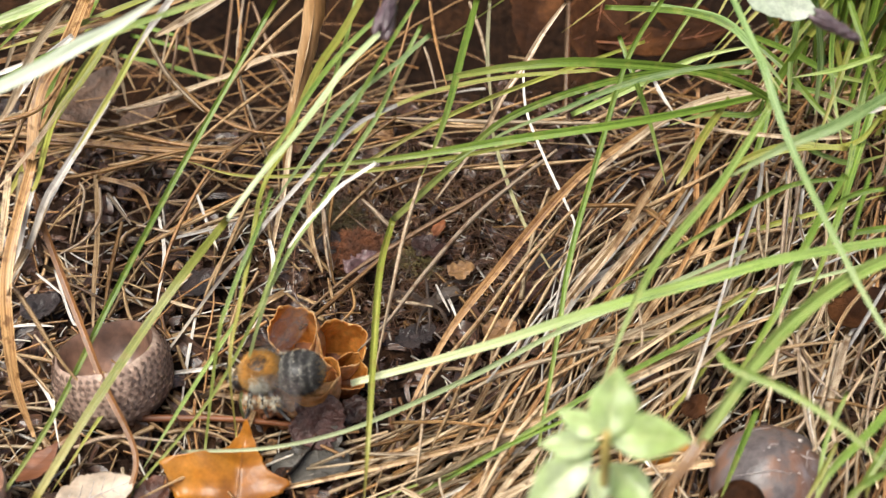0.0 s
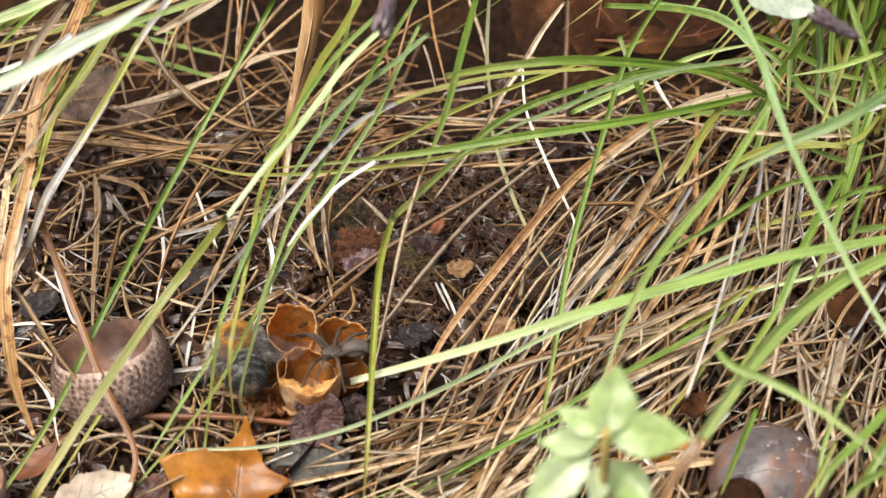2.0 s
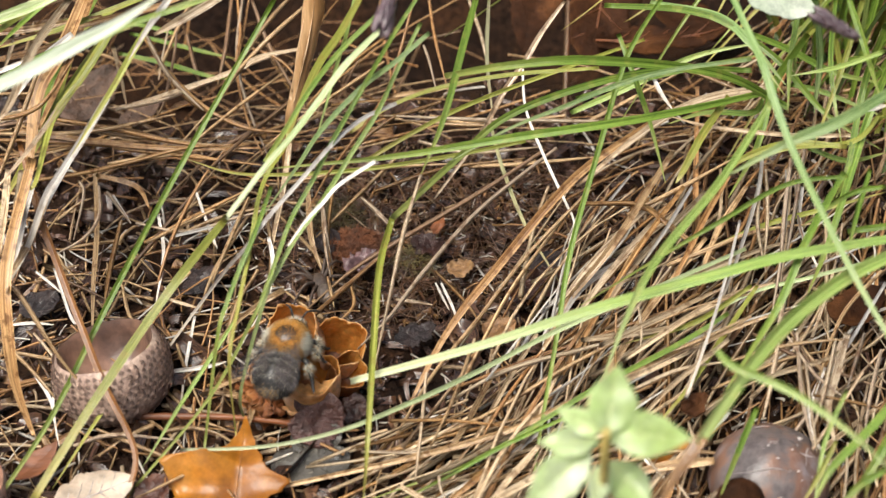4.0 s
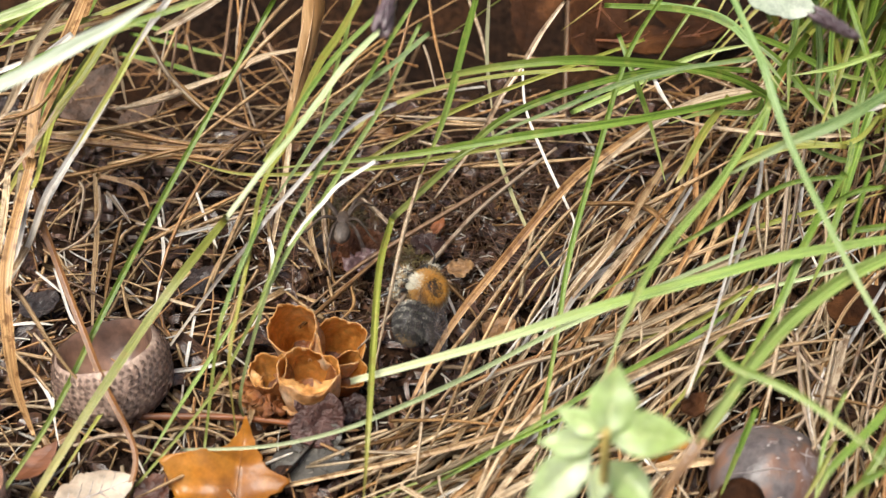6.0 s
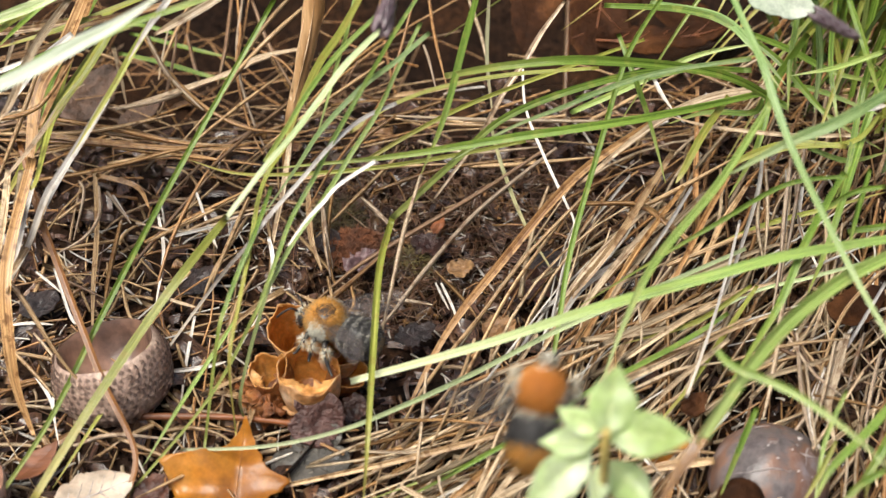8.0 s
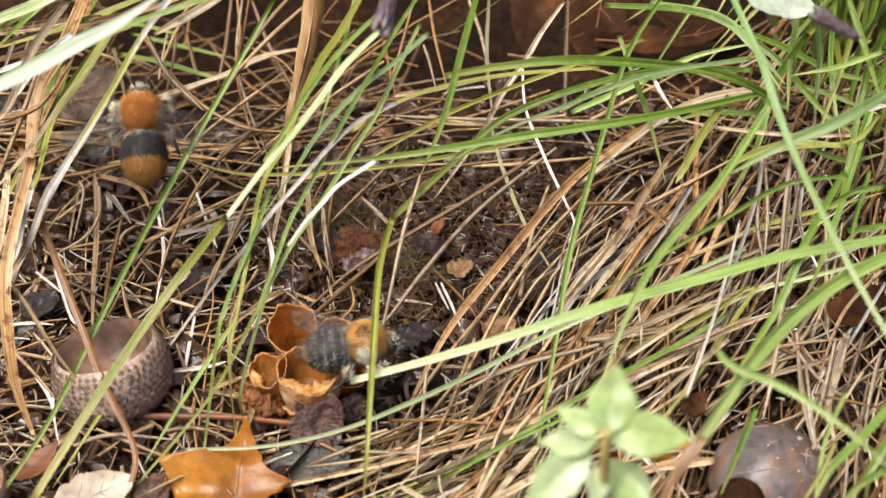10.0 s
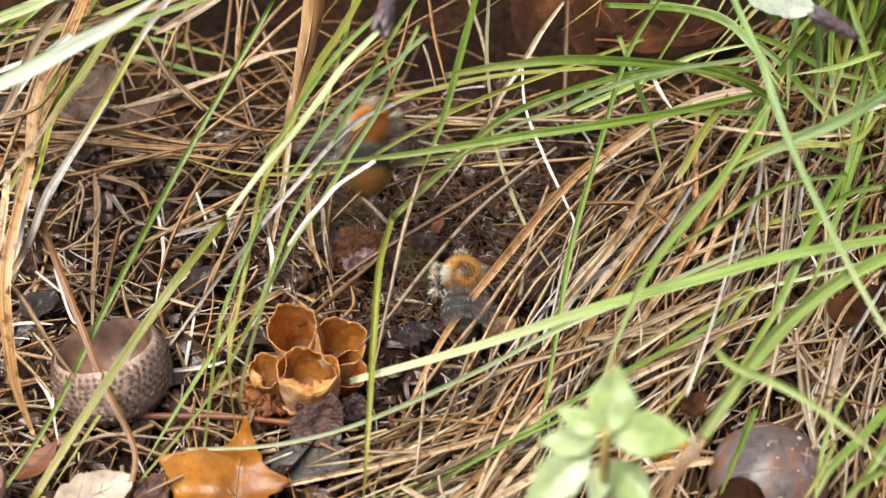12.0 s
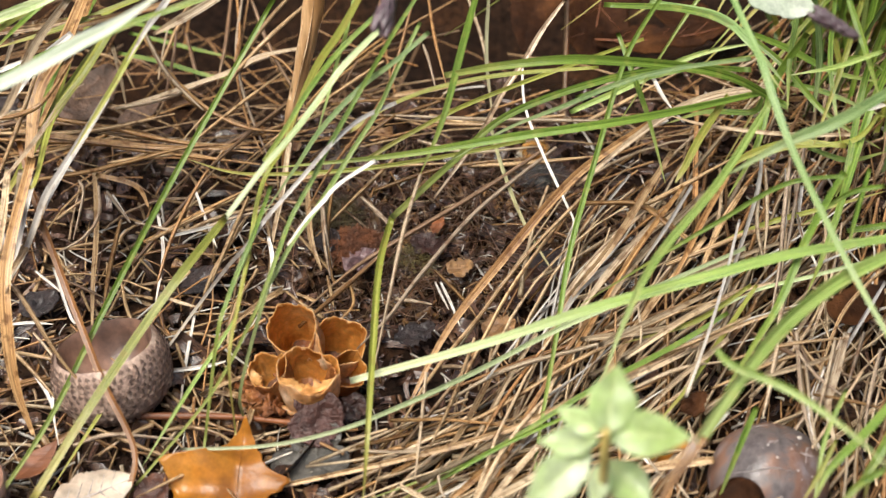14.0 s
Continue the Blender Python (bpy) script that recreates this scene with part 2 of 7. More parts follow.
MOSS = speckled("rusty_moss", [(0.3, (0.05, 0.016, 0.006)), (0.5, (0.15, 0.05, 0.016)), (0.8, (0.30, 0.12, 0.045))], 120, 0.7, 0.9, 0.0008)
NUT = speckled("nut_shell", [(0.3, (0.05, 0.038, 0.036)), (0.46, (0.13, 0.105, 0.10)), (0.56, (0.16, 0.08, 0.05)), (0.66, (0.17, 0.14, 0.14)), (0.8, (0.34, 0.31, 0.31))], 140, 0.42, 0.5, 0.0005, 4.0, 0, 0.12, (1, 1, 0.4))
NUT_LINE = speckled("nut_crust", [(0.3, (0.20, 0.16, 0.15)), (0.7, (0.44, 0.39, 0.37))], 400, 0.5, 0.5)
PALE_LINE = speckled("pale_crust", [(0.3, (0.34, 0.28, 0.25)), (0.7, (0.62, 0.57, 0.53))], 300, 0.5, 0.5)
TWIG = speckled("red_brown_twig", [(0.3, (0.11, 0.035, 0.012)), (0.6, (0.26, 0.09, 0.03)), (0.8, (0.36, 0.16, 0.06))], 120, 0.5, 0.5, 0.0004, 4.0, 0, 0.0, (0.25, 1, 1))
STEM = speckled("dry_sheath", [(0.25, (0.30, 0.12, 0.03)), (0.5, (0.54, 0.28, 0.10)), (0.75, (0.72, 0.50, 0.28))], 150, 0.42, 0.5, 0.0004, 4.0, 0.1, 0.1, (1, 1, 0.12))
SEEDLING = speckled("seedling_leaf", [(0.36, (0.44, 0.60, 0.16)), (0.5, (0.60, 0.74, 0.36)), (0.66, (0.80, 0.87, 0.66))], 60, 0.3, 0.3, 0.0003, 6.0, 0.55, 0.5)
SEEDLING_STEM = speckled("seedling_stem", [(0.3, (0.38, 0.33, 0.08)), (0.7, (0.55, 0.36, 0.14))], 160, 0.4, 0.3)
SEEDLING_VEIN = speckled("seedling_vein", [(0.3, (0.52, 0.62, 0.24)), (0.7, (0.66, 0.74, 0.40))], 160, 0.4, 0.3)
SPIKELET = speckled("dark_seed_spike", [(0.3, (0.03, 0.018, 0.02)), (0.6, (0.10, 0.06, 0.07)), (0.8, (0.2, 0.15, 0.17))], 260, 0.35, 0.6, 0.0005, 4.0, 0, 0.4)
PETAL = speckled("white_petal", [(0.3, (0.40, 0.48, 0.34)), (0.7, (0.62, 0.66, 0.56))], 160, 0.35, 0.3, 0.0003, 5.0, 0.3, 0.1)


# ---- mesh helpers (all in millimetres, turned to metres at the end) ----
def finish(name, bm, material, parent=None, label="", smooth=True):
    me = bpy.data.meshes.new(name)
    bm.transform(Matrix.Scale(MM, 4))
    bm.to_mesh(me)
    bm.free()
    for mat in (material if isinstance(material, (list, tuple)) else [material]):
        me.materials.append(mat)
    if smooth:
        me.shade_smooth()
    ob = new(name, me)
    ob.parent = parent
    if label:
        ob["label"] = label
    return ob


def part(name, bm, material, parent, label="", smooth=True):
    return finish(name, bm, material, parent, label, smooth)


def thing(name, label, category, group="", kind="", at=(0, 0, 0)):
    e = new(name)
    e.location = [c * MM for c in at]
    e.empty_display_size = 0.002
    return tagged(e, label, category, group, kind)


def spline(pts, per=7):
    """Points of a smooth curve through the given ones."""
    p = [Vector(q) for q in pts]
    p = [p[0] * 2 - p[1]] + p + [p[-1] * 2 - p[-2]]
    out = []
    for i in range(1, len(p) - 2):
        a, b, c, d = p[i - 1:i + 3]
        for k in range(per):
            t = k / per
            out.append(0.5 * (2 * b + (c - a) * t + (2 * a - 5 * b + 4 * c - d) * t * t + (3 * b - a - 3 * c + d) * t ** 3))
    out.append(p[-2])
    return out


def ribbon(verts, faces, uvs, line, width, taper, fold, face, thick=0.16, twist=0.0, stalk=False):
    """Adds a folded blade with a thickness, or a rounded stalk, along a line to the lists."""
    n = len(line)
    start = len(verts)
    for i, q in enumerate(line):
        t = i / (n - 1)
        d = (line[min(i + 1, n - 1)] - line[max(i - 1, 0)]).normalized()
        f = Vector(face)
        if twist:
            f = Matrix.Rotation(twist * t, 3, d) @ f
        side = d.cross(f)
        side = side.normalized() if side.length > 1e-4 else Vector((1, 0, 0))
        up = side.cross(d).normalized()
        w = 0.5 * width * taper(t)
        h = w * fold
        th = max(thick * width * 0.5 * taper(t), 0.03)
        if stalk:
            verts += [q - side * w, q - up * w * 0.7, q + side * w, q + up * w * 0.7]
        else:
            verts += [q - side * w + up * h, q - up * th * 0.2, q + side * w + up * h, q - up * (th + h * 0.1)]
        for u in (0.0, 0.5, 1.0, 0.5):
            uvs.append((u, t))
    for i in range(n - 1):
        a, b = start + 4 * i, start + 4 * i + 4
        for k in range(4):
            faces.append((a + k, a + (k + 1) % 4, b + (k + 1) % 4, b + k))
    faces.append((start, start + 1, start + 2, start + 3))
    e = start + 4 * (n - 1)
    faces.append((e + 3, e + 2, e + 1, e))


def mesh_of(name, verts, faces, uvs, material, stalk=False):
    me = bpy.data.meshes.new(name)
    me.from_pydata([tuple(v * MM) for v in verts], [], faces)
    layer = me.uv_layers.new(name="UVMap")
    loop_vert = np.empty(len(me.loops), dtype=np.int32)
    me.loops.foreach_get("vertex_index", loop_vert)
    layer.data.foreach_set("uv", np.array(uvs, dtype=np.float32)[loop_vert].ravel())
    me.materials.append(material)
    me.shade_smooth()
    if stalk:
        return me
    ends = np.empty(len(me.edges) * 2, dtype=np.int32)
    me.edges.foreach_get("vertices", ends)
    ends = ends.reshape(-1, 2) % 4
    sharp = me.attributes.new("sharp_edge", "BOOLEAN", "EDGE")
    sharp.data.foreach_set("value", ends[:, 0] == ends[:, 1])
    return me


dice = random.Random(11)


def make_blade(name, kind, width, pts, parent, tip=0.12, base=0.75):
    line = spline(pts)
    v, f, u = [], [], []
    face = (dice.uniform(-0.5, 0.5), -0.75 + dice.uniform(-0.3, 0.3), 0.75)
    thin = kind in ("r", "b2", "k", "s", "o", "v") and width < 0.8

    def taper(t):
        rise = base + (1 - base) * min(1, t / 0.25)
        fall = 1 if t < 0.45 else 1 - (1 - tip) * ((t - 0.45) / 0.55) ** 1.6
        return rise * fall
    ribbon(v, f, u, line, width * 0.98, taper, dice.uniform(0.15, 0.4), face, twist=dice.uniform(-0.4, 0.4), stalk=thin)
    ob = new(name, mesh_of(name, v, f, u, BLADE[kind], thin))
    ob.parent = parent
    return ob


# ---- ground ----
def ground_height(x, y):
    """Height of the soil in millimetres."""
    far = math.hypot(x, y)
    z = 2.2 * noise.noise((x * 0.035, y * 0.035, 0.3)) + 1.1 * noise.noise((x * 0.13, y * 0.13, 4.1)) + 0.5 * noise.noise((x * 0.4, y * 0.4, 7.7))
    z -= 1.2
    z += 9.0 * math.exp(-(((x - 75) / 30) ** 2 + ((y - 45) / 34) ** 2))
    z += 4.0 * math.exp(-(((x + 72) / 25) ** 2 + ((y - 55) / 30) ** 2))
    z -= 32.0 * math.exp(-(((x + 12) / 62) ** 2 + ((y - 66) / 16) ** 2))
    z -= 26.0 * math.exp(-(((x + 46) / 22) ** 2 + ((y - 46) / 13) ** 2))
    if far > 300:
        z = z * 300 / far
    return z


def make_ground():
    def steps(lo, hi, fine):
        xs = list(np.linspace(lo, hi, fine))
        outer = [40, 100, 250, 700, 2000, 6000, 20000, 60000, 200000]
        return [lo - o for o in reversed(outer)] + xs + [hi + o for o in outer]
    xs, ys = steps(-105, 105, 170), steps(-85, 130, 170)
    verts = [(x * MM, y * MM, ground_height(x, y) * MM) for y in ys for x in xs]
    nx = len(xs)
    faces = [(j * nx + i, j * nx + i + 1, (j + 1) * nx + i + 1, (j + 1) * nx + i) for j in range(len(ys) - 1) for i in range(nx - 1)]
    me = bpy.data.meshes.new("ground")
    me.from_pydata(verts, [], faces)
    me.materials.append(SOIL)
    me.shade_smooth()
    tagged(new("ground", me), "dark wet soil under grass and litter", "ground", kind="structure")


make_ground()


# ---- loose litter ----
def litter(name, label, category, kind, count, where, length, width, lie, seed, flow=None, curve=0.15, tilt=10, pieces=False):
    """Many thin bits lying on the soil. where(d) gives x, y; lie is the range of heights."""
    d = random.Random(seed)
    v, f, u = [], [], []
    if pieces:
        pile = tagged(new(name), label, category, "heaps of dry grass")
    for _ in range(count):
        x, y = where(d)
        L = d.uniform(*length) * d.choice((0.5, 0.8, 1.0, 1.2))
        a = flow(x, y, d) if flow else d.uniform(0, math.pi * 2)
        z = ground_height(x, y) + d.uniform(*lie)
        dip = radians(d.gauss(0, tilt))
        way = Vector((math.cos(a) * math.cos(dip), math.sin(a) * math.cos(dip), math.sin(dip)))
        across = Vector((-math.sin(a), math.cos(a), 0))
        c = Vector((x, y, z))
        bend = d.gauss(0, curve) * L
        lift = abs(d.gauss(0, curve * 0.5)) * L
        a0, a2 = c - way * L / 2, c + way * L / 2
        a0.z = max(a0.z, ground_height(a0.x, a0.y) - 0.3)
        a2.z = max(a2.z, ground_height(a2.x, a2.y) - 0.3)
        line = []
        n = 5 if L > 8 else 4
        for i in range(n + 1):
            t = i / n
            line.append(a0.lerp(a2, t) + across * bend * 4 * t * (1 - t) + Vector((0, 0, lift * 4 * t * (1 - t))))
        face = (d.uniform(-0.8, 0.8), d.uniform(-1.0, 0.4), 0.8)
        wide = d.uniform(*width)
        ribbon(v, f, u, line, wide, lambda t: 1 - 0.45 * t, d.uniform(0.1, 0.5), face, 0.3, stalk=wide < 0.9)
        if pieces:
            stalk = new("stalk", mesh_of("stalk", v, f, u, BLADE[kind], wide < 0.9))
            stalk.parent = pile
            v, f, u = [], [], []
    if pieces:
        return pile
    ob = new(name, mesh_of(name, v, f, u, LITTER[kind], width[0] < 0.45))
    return tagged(ob, label, category, kind="stuff")


def anywhere(d):
    return d.uniform(-85, 85), d.uniform(-58, 36) if d.random() < 0.98 else d.uniform(36, 66)


def off_hollow(d):
    """Anywhere but seldom on the bare soil in the middle."""
    while True:
        x, y = anywhere(d)
        deep = y > 12 and x < 25
        if (((x + 1) / 25) ** 2 + ((y - 4) / 17) ** 2 > 1 and not deep) or d.random() < 0.25:
            return x, y


def right_side(d):
    while True:
        x, y = d.uniform(-15, 90), d.uniform(-58, 70)
        if x > 34 and d.random() < 0.5:
            continue
        if d.random() < (x - 15 - 0.62 * y) / 28 and d.random() < (x + 60) / 130:
            return x, y


def back_side(d):
    return d.uniform(-90, 90), d.gauss(24, 3)


def left_side(d):
    return d.uniform(-85, -24), d.uniform(-50, 22)


def fall_flow(x, y, d):
    """The dead grass hangs out of the tuft and spreads."""
    base = math.atan2(y - 78, x - 92) + math.pi
    return base * 0.55 + radians(62) * 0.45 + d.gauss(0, 0.22)


def level_flow(x, y, d):
    return d.gauss(0.05, 0.28)


litter("leaf_crumbs", "dark wet crumbs of rotten leaves", "litter", "d", 2600, anywhere, (1.5, 5), (0.5, 1.6), (-0.2, 0.8), 1)
litter("brown_needles", "brown wet needles and stalk bits", "litter", "b", 800, anywhere, (2, 9), (0.2, 0.5), (0.0, 1.8), 2, curve=0.06)
litter("orange_stalks", "orange-brown dry stalk bits", "litter", "o", 160, off_hollow, (4, 15), (0.3, 0.7), (0.3, 2.5), 3, curve=0.07)
litter("straw_bits", "short tan bits of dry grass", "litter", "s", 280, off_hollow, (3, 13), (0.25, 0.8), (0.4, 2.6), 4, curve=0.06)
litter("bleached_bits", "short bleached bits of dry grass", "litter", "w", 310, off_hollow, (1.5, 9), (0.2, 0.55), (0.6, 2.8), 5, curve=0.04)
litter("leaf_chips", "small dark wet leaf chips on soil", "litter", "d", 800, anywhere, (1.4, 4.6), (1.0, 2.9), (-0.1, 1.2), 31, tilt=22)
litter("brown_leaf_chips", "small red-brown leaf chips on soil", "litter", "b", 480, anywhere, (1.5, 4), (0.9, 2.4), (0.0, 1.6), 32, tilt=22)
litter("tan_leaf_chips", "small orange-tan leaf chips on soil", "litter", "o", 160, anywhere, (1.2, 3.5), (0.8, 2.0), (0.4, 1.8), 33, tilt=22)


def bare_soil(d):
    a, r = d.uniform(0, 2 * math.pi), d.random() ** 0.5
    return -2 + 27 * r * math.cos(a), 4 + 19 * r * math.sin(a)


litter("soil_chips", "red-brown leaf crumbs on bare soil", "litter", "b", 180, bare_soil, (1, 4), (0.5, 1.8), (0.1, 1.4), 61, tilt=25, curve=0.1)
litter("soil_splinters", "tan splinters of straw on bare soil", "litter", "s", 200, bare_soil, (1.5, 6), (0.14, 0.4), (0.4, 1.8), 62, tilt=12, curve=0.05)
litter("pale_flecks", "fine bleached flecks of grass on wet soil", "litter", "w", 220, bare_soil, (0.8, 3.2), (0.12, 0.3), (0.6, 2.0), 64, tilt=14, curve=0.04)
litter("root_fibres", "fine brown root fibres on wet soil", "litter", "b", 800, bare_soil, (2, 9), (0.1, 0.24), (0.6, 2.4), 67, tilt=16, curve=0.3)
litter("wet_flakes", "blackish wet leaf flakes on bare soil", "litter", "d", 150, bare_soil, (2, 6), (1.4, 4.0), (0.3, 1.5), 65, tilt=14, curve=0.15)
litter("wet_leaf_pieces", "blackish wet pieces of leaves among litter", "litter", "d", 260, off_hollow, (2, 7), (1.6, 4.5), (0.9, 2.4), 66, tilt=12, curve=0.15)
litter("orange_crumbs", "orange-brown crumbs on bare soil", "litter", "o", 130, bare_soil, (1, 3), (0.4, 1.4), (0.4, 1.6), 63, tilt=25, curve=0.1)
litter("straw_tangle", "tangled tan dry grass on soil", "dry grass", "s", 60, left_side, (8, 26), (0.4, 0.95), (1, 4), 6, curve=0.07, pieces=True)
litter("straw_tangle", "tangled brown dry grass on soil", "dry grass", "r", 66, left_side, (8, 26), (0.3, 0.6), (1, 4), 16, curve=0.07, pieces=True)
litter("fallen_thatch", "matted tan dry grass hanging from a tuft", "dry grass", "s", 165, right_side, (18, 48), (0.4, 0.9), (0, 5), 7, fall_flow, 0.05, 7)
litter("brown_thatch", "matted orange-brown dry grass hanging from a tuft", "dry grass", "o", 235, right_side, (18, 45), (0.4, 0.9), (0, 5), 8, fall_flow, 0.05, 7)
litter("hanging_straw", "tan dry grass hanging loose from a tuft", "dry grass", "p2", 62, right_side, (20, 48), (0.35, 1.0), (3, 10), 17, fall_flow, 0.05, 7, pieces=True)
litter("hanging_straw", "bleached dry grass hanging loose from a tuft", "dry grass", "v", 50, right_side, (16, 40), (0.3, 0.9), (3, 10), 9, fall_flow, 0.05, 7, pieces=True)
litter("hanging_straw", "reddish-brown dry grass hanging loose from a tuft", "dry grass", "r", 95, right_side, (16, 40), (0.4, 0.95), (3, 9), 19, fall_flow, 0.05, 7, pieces=True)
def front_left(d):
    return d.uniform(-62, 12), d.uniform(-54, -26)


litter("straw_tangle", "broken pale bits of dry grass on soil", "dry grass", "p2", 72, front_left, (4, 15), (0.3, 0.85), (0.6, 2.6), 75, None, 0.04, 8, pieces=True)
litter("straw_tangle", "broken reddish bits of dry grass on soil", "dry grass", "r", 44, front_left, (4, 15), (0.3, 0.8), (0.6, 2.2), 76, None, 0.04, 8, pieces=True)


def front_middle(d):
    return d.uniform(-8, 24), d.uniform(-56, -36)


def front_middle_flow(x, y, d):
    return radians(24) + d.gauss(0, 0.2)


def left_middle(d):
    return d.uniform(-66, -20), d.uniform(-22, 2)


litter("straw_tangle", "pale golden dry grass lying flat on soil", "dry grass", "p2", 84, front_middle, (12, 34), (0.35, 0.9), (2, 6), 77, front_middle_flow, 0.04, 5, pieces=True)
litter("straw_tangle", "orange-brown dry grass lying flat on soil", "dry grass", "o", 44, front_middle, (8, 28), (0.35, 0.8), (2, 6), 80, front_middle_flow, 0.05, 6, pieces=True)
litter("straw_tangle", "tan bits of dry grass on wet soil", "dry grass", "s", 30, left_middle, (4, 16), (0.3, 0.7), (0.8, 3), 78, None, 0.05, 8, pieces=True)
litter("straw_tangle", "bleached bits of dry grass on wet soil", "dry grass", "w", 30, left_middle, (3, 10), (0.25, 0.5), (1.2, 3), 79, None, 0.05, 8, pieces=True)


def front_right(d):
    return d.uniform(10, 60), d.uniform(-38, -4)


def front_flow(x, y, d):
    """Steep beside the bare soil, flatter farther out, then criss-cross."""
    if x > 56:
        return d.choice((0.6, 1.2, 2.0, 2.3)) + d.gauss(0, 0.2)
    return radians(66 if x < 22 else 40) + d.gauss(0, 0.17)


litter("hanging_straw", "pale golden dry grass fallen over a mat", "dry grass", "p2", 48, front_right, (18, 40), (0.35, 0.95), (5, 9), 71, front_flow, 0.04, 6, pieces=True)
litter("hanging_straw", "bleached dry grass fallen over a mat", "dry grass", "w", 22, front_right, (12, 34), (0.3, 0.6), (6, 10), 72, front_flow, 0.04, 6, pieces=True)
litter("flat_thatch", "flattened brown dry grass in a band", "dry grass", "o", 44, back_side, (20, 50), (0.25, 0.6), (1, 6), 10, level_flow, 0.05, 6, pieces=True)
litter("flat_thatch", "flattened tan dry grass in a band", "dry grass", "s", 26, back_side, (20, 50), (0.25, 0.6), (2, 7), 12, level_flow, 0.06, 6, pieces=True)


def deep_side(d):
    return d.uniform(-75, -5), d.uniform(36, 66)


def crossing(x, y, d):
    return d.choice((0.2, 0.6, 1.2, 2.4)) + d.gauss(0, 0.3)


litter("hollow_stalks", "reddish dry stalks crossing a dark hollow", "dry grass", "r", 22, deep_side, (14, 40), (0.25, 0.55), (9, 22), 51, crossing, 0.06, 10, pieces=True)
litter("hollow_stalks", "orange-brown dry stalks crossing a dark hollow", "dry grass", "o", 11, deep_side, (14, 40), (0.3, 0.7), (10, 24), 52, crossing, 0.06, 10, pieces=True)
litter("hollow_stalks", "dark dry stalks deep in a hollow", "dry grass", "b2", 30, deep_side, (14, 40), (0.3, 0.8), (3, 16), 53, crossing, 0.06, 10, pieces=True)


def meadow():
    """Tall grass going on round the hollow, out of view, added to shade it."""
    d = random.Random(40)
    v, f, u = [], [], []
    for _ in range(900):
        a = d.uniform(-0.25, math.pi + 0.25)
        r = d.uniform(0, 1) ** 0.7 * 330
        x, y = math.cos(a) * (112 + r), 22 + math.sin(a) * (78 + r)
        H, lean, b = d.uniform(60, 150), d.uniform(5, 50), d.uniform(0, 2 * math.pi)
        if y < 160 and abs(x) < 140:
            b = d.uniform(0.2, math.pi - 0.2)
        w = Vector((math.cos(b), math.sin(b), 0)) * lean
        p = Vector((x, y, ground_height(x, y) - 1))
        line = spline([p, p + w * 0.2 + Vector((0, 0, H * 0.55)), p + w + Vector((0, 0, H))], 4)
        ribbon(v, f, u, line, d.uniform(1.4, 3.2), lambda t: 1 - 0.85 * t * t, 0.3, (-math.sin(b), math.cos(b), 0.2))
    tagged(new("meadow_grass", mesh_of("meadow_grass", v, f, u, LITTER["g"])), "tall green grass out of view round the hollow, added to shade it", "grass", kind="stuff")


meadow()

# ---- grass that can be told apart ----
left_tuft = thing("grass_tuft", "tuft of long arching green grass blades", "grass", "grass tufts", at=(0, 0, 0))
right_tuft = thing("grass_tuft", "dense tuft of long green grass blades over dead thatch", "grass", "grass tufts", at=(0, 0, 0))

STRAW_LABEL = {
    "s": "long tan dry grass blade lying on litter", "p2": "broad pale dry grass blade", "w": "bleached whitish dry grass blade",
    "o": "orange-brown spotted dry grass blade", "r": "reddish dry grass stalk", "b": "brown dry grass stalk lying on litter",
    "k": "greyish weathered grass stalk", "g2": "withering yellow-green grass blade",
    "u": "rusty orange-brown bent grass stalk",
    "v": "weathered grey-beige dry grass blade",
}


def left(kind, width, pts, tip=0.12, base=0.75):
    make_blade("blade", kind, width, pts, left_tuft, tip, base)


def right(kind, width, pts, tip=0.12, base=0.75):
    make_blade("blade", kind, width, pts, right_tuft, tip, base)


def straw(kind, width, pts, tip=0.3, base=0.75):
    ob = make_blade("dry_grass_blade", {"b": "b2"}.get(kind, kind), width, pts, None, tip, base)
    tagged(ob, STRAW_LABEL[kind], "dry grass", "dry grass blades")


left("p", 1.48, [(-60.4, 2.6, 40.0), (-53.3, 0.9, 44.0), (-48.0, 1.9, 46.0)])
left("g", 0.90, [(-61.4, -0.6, 32.0), (-49.9, 0.3, 38.0), (-33.5, 0.9, 44.0), (-26.7, 1.9, 46.0)])
left("y", 1.52, [(-47.0, 16.1, 30.0), (-53.0, 9.4, 24.0), (-57.7, 0.4, 20.0), (-61.2, -11.9, 18.0)])
left("y", 0.82, [(-53.4, 14.0, 26.0), (-56.3, 7.8, 20.0), (-58.7, 0.5, 14.0)])
left("g", 0.81, [(-22.2, 6.2, 42.0), (-35.5, -12.1, 26.0), (-44.3, -23.5, 14.0), (-50.5, -38.8, 8.0), (-55.8, -49.4, 5.0)], tip=0.6)
left("g", 0.98, [(4.5, 3.2, 44.0), (2.7, 0.3, 38.0), (0.1, -5.3, 30.0), (-3.0, -9.9, 24.0)])
left("v", 0.62, [(-3.0, -9.9, 24.0), (-5.2, -17.7, 21.0), (-6.9, -25.3, 17.0), (-9.7, -32.4, 6.0)])
left("g", 0.72, [(-42.7, 34.6, 14.0), (-48.1, 35.5, 15.0), (-56.7, 35.0, 17.0), (-64.4, 29.3, 18.0)])
left("g", 0.73, [(-53.0, 37.2, 8.0), (-45.3, 34.7, 8.0), (-37.6, 31.3, 8.0), (-34.1, 31.8, 7.0)])
left("g", 0.74, [(-51.6, 41.2, 9.0), (-41.8, 37.4, 9.0), (-33.3, 34.4, 9.0)])
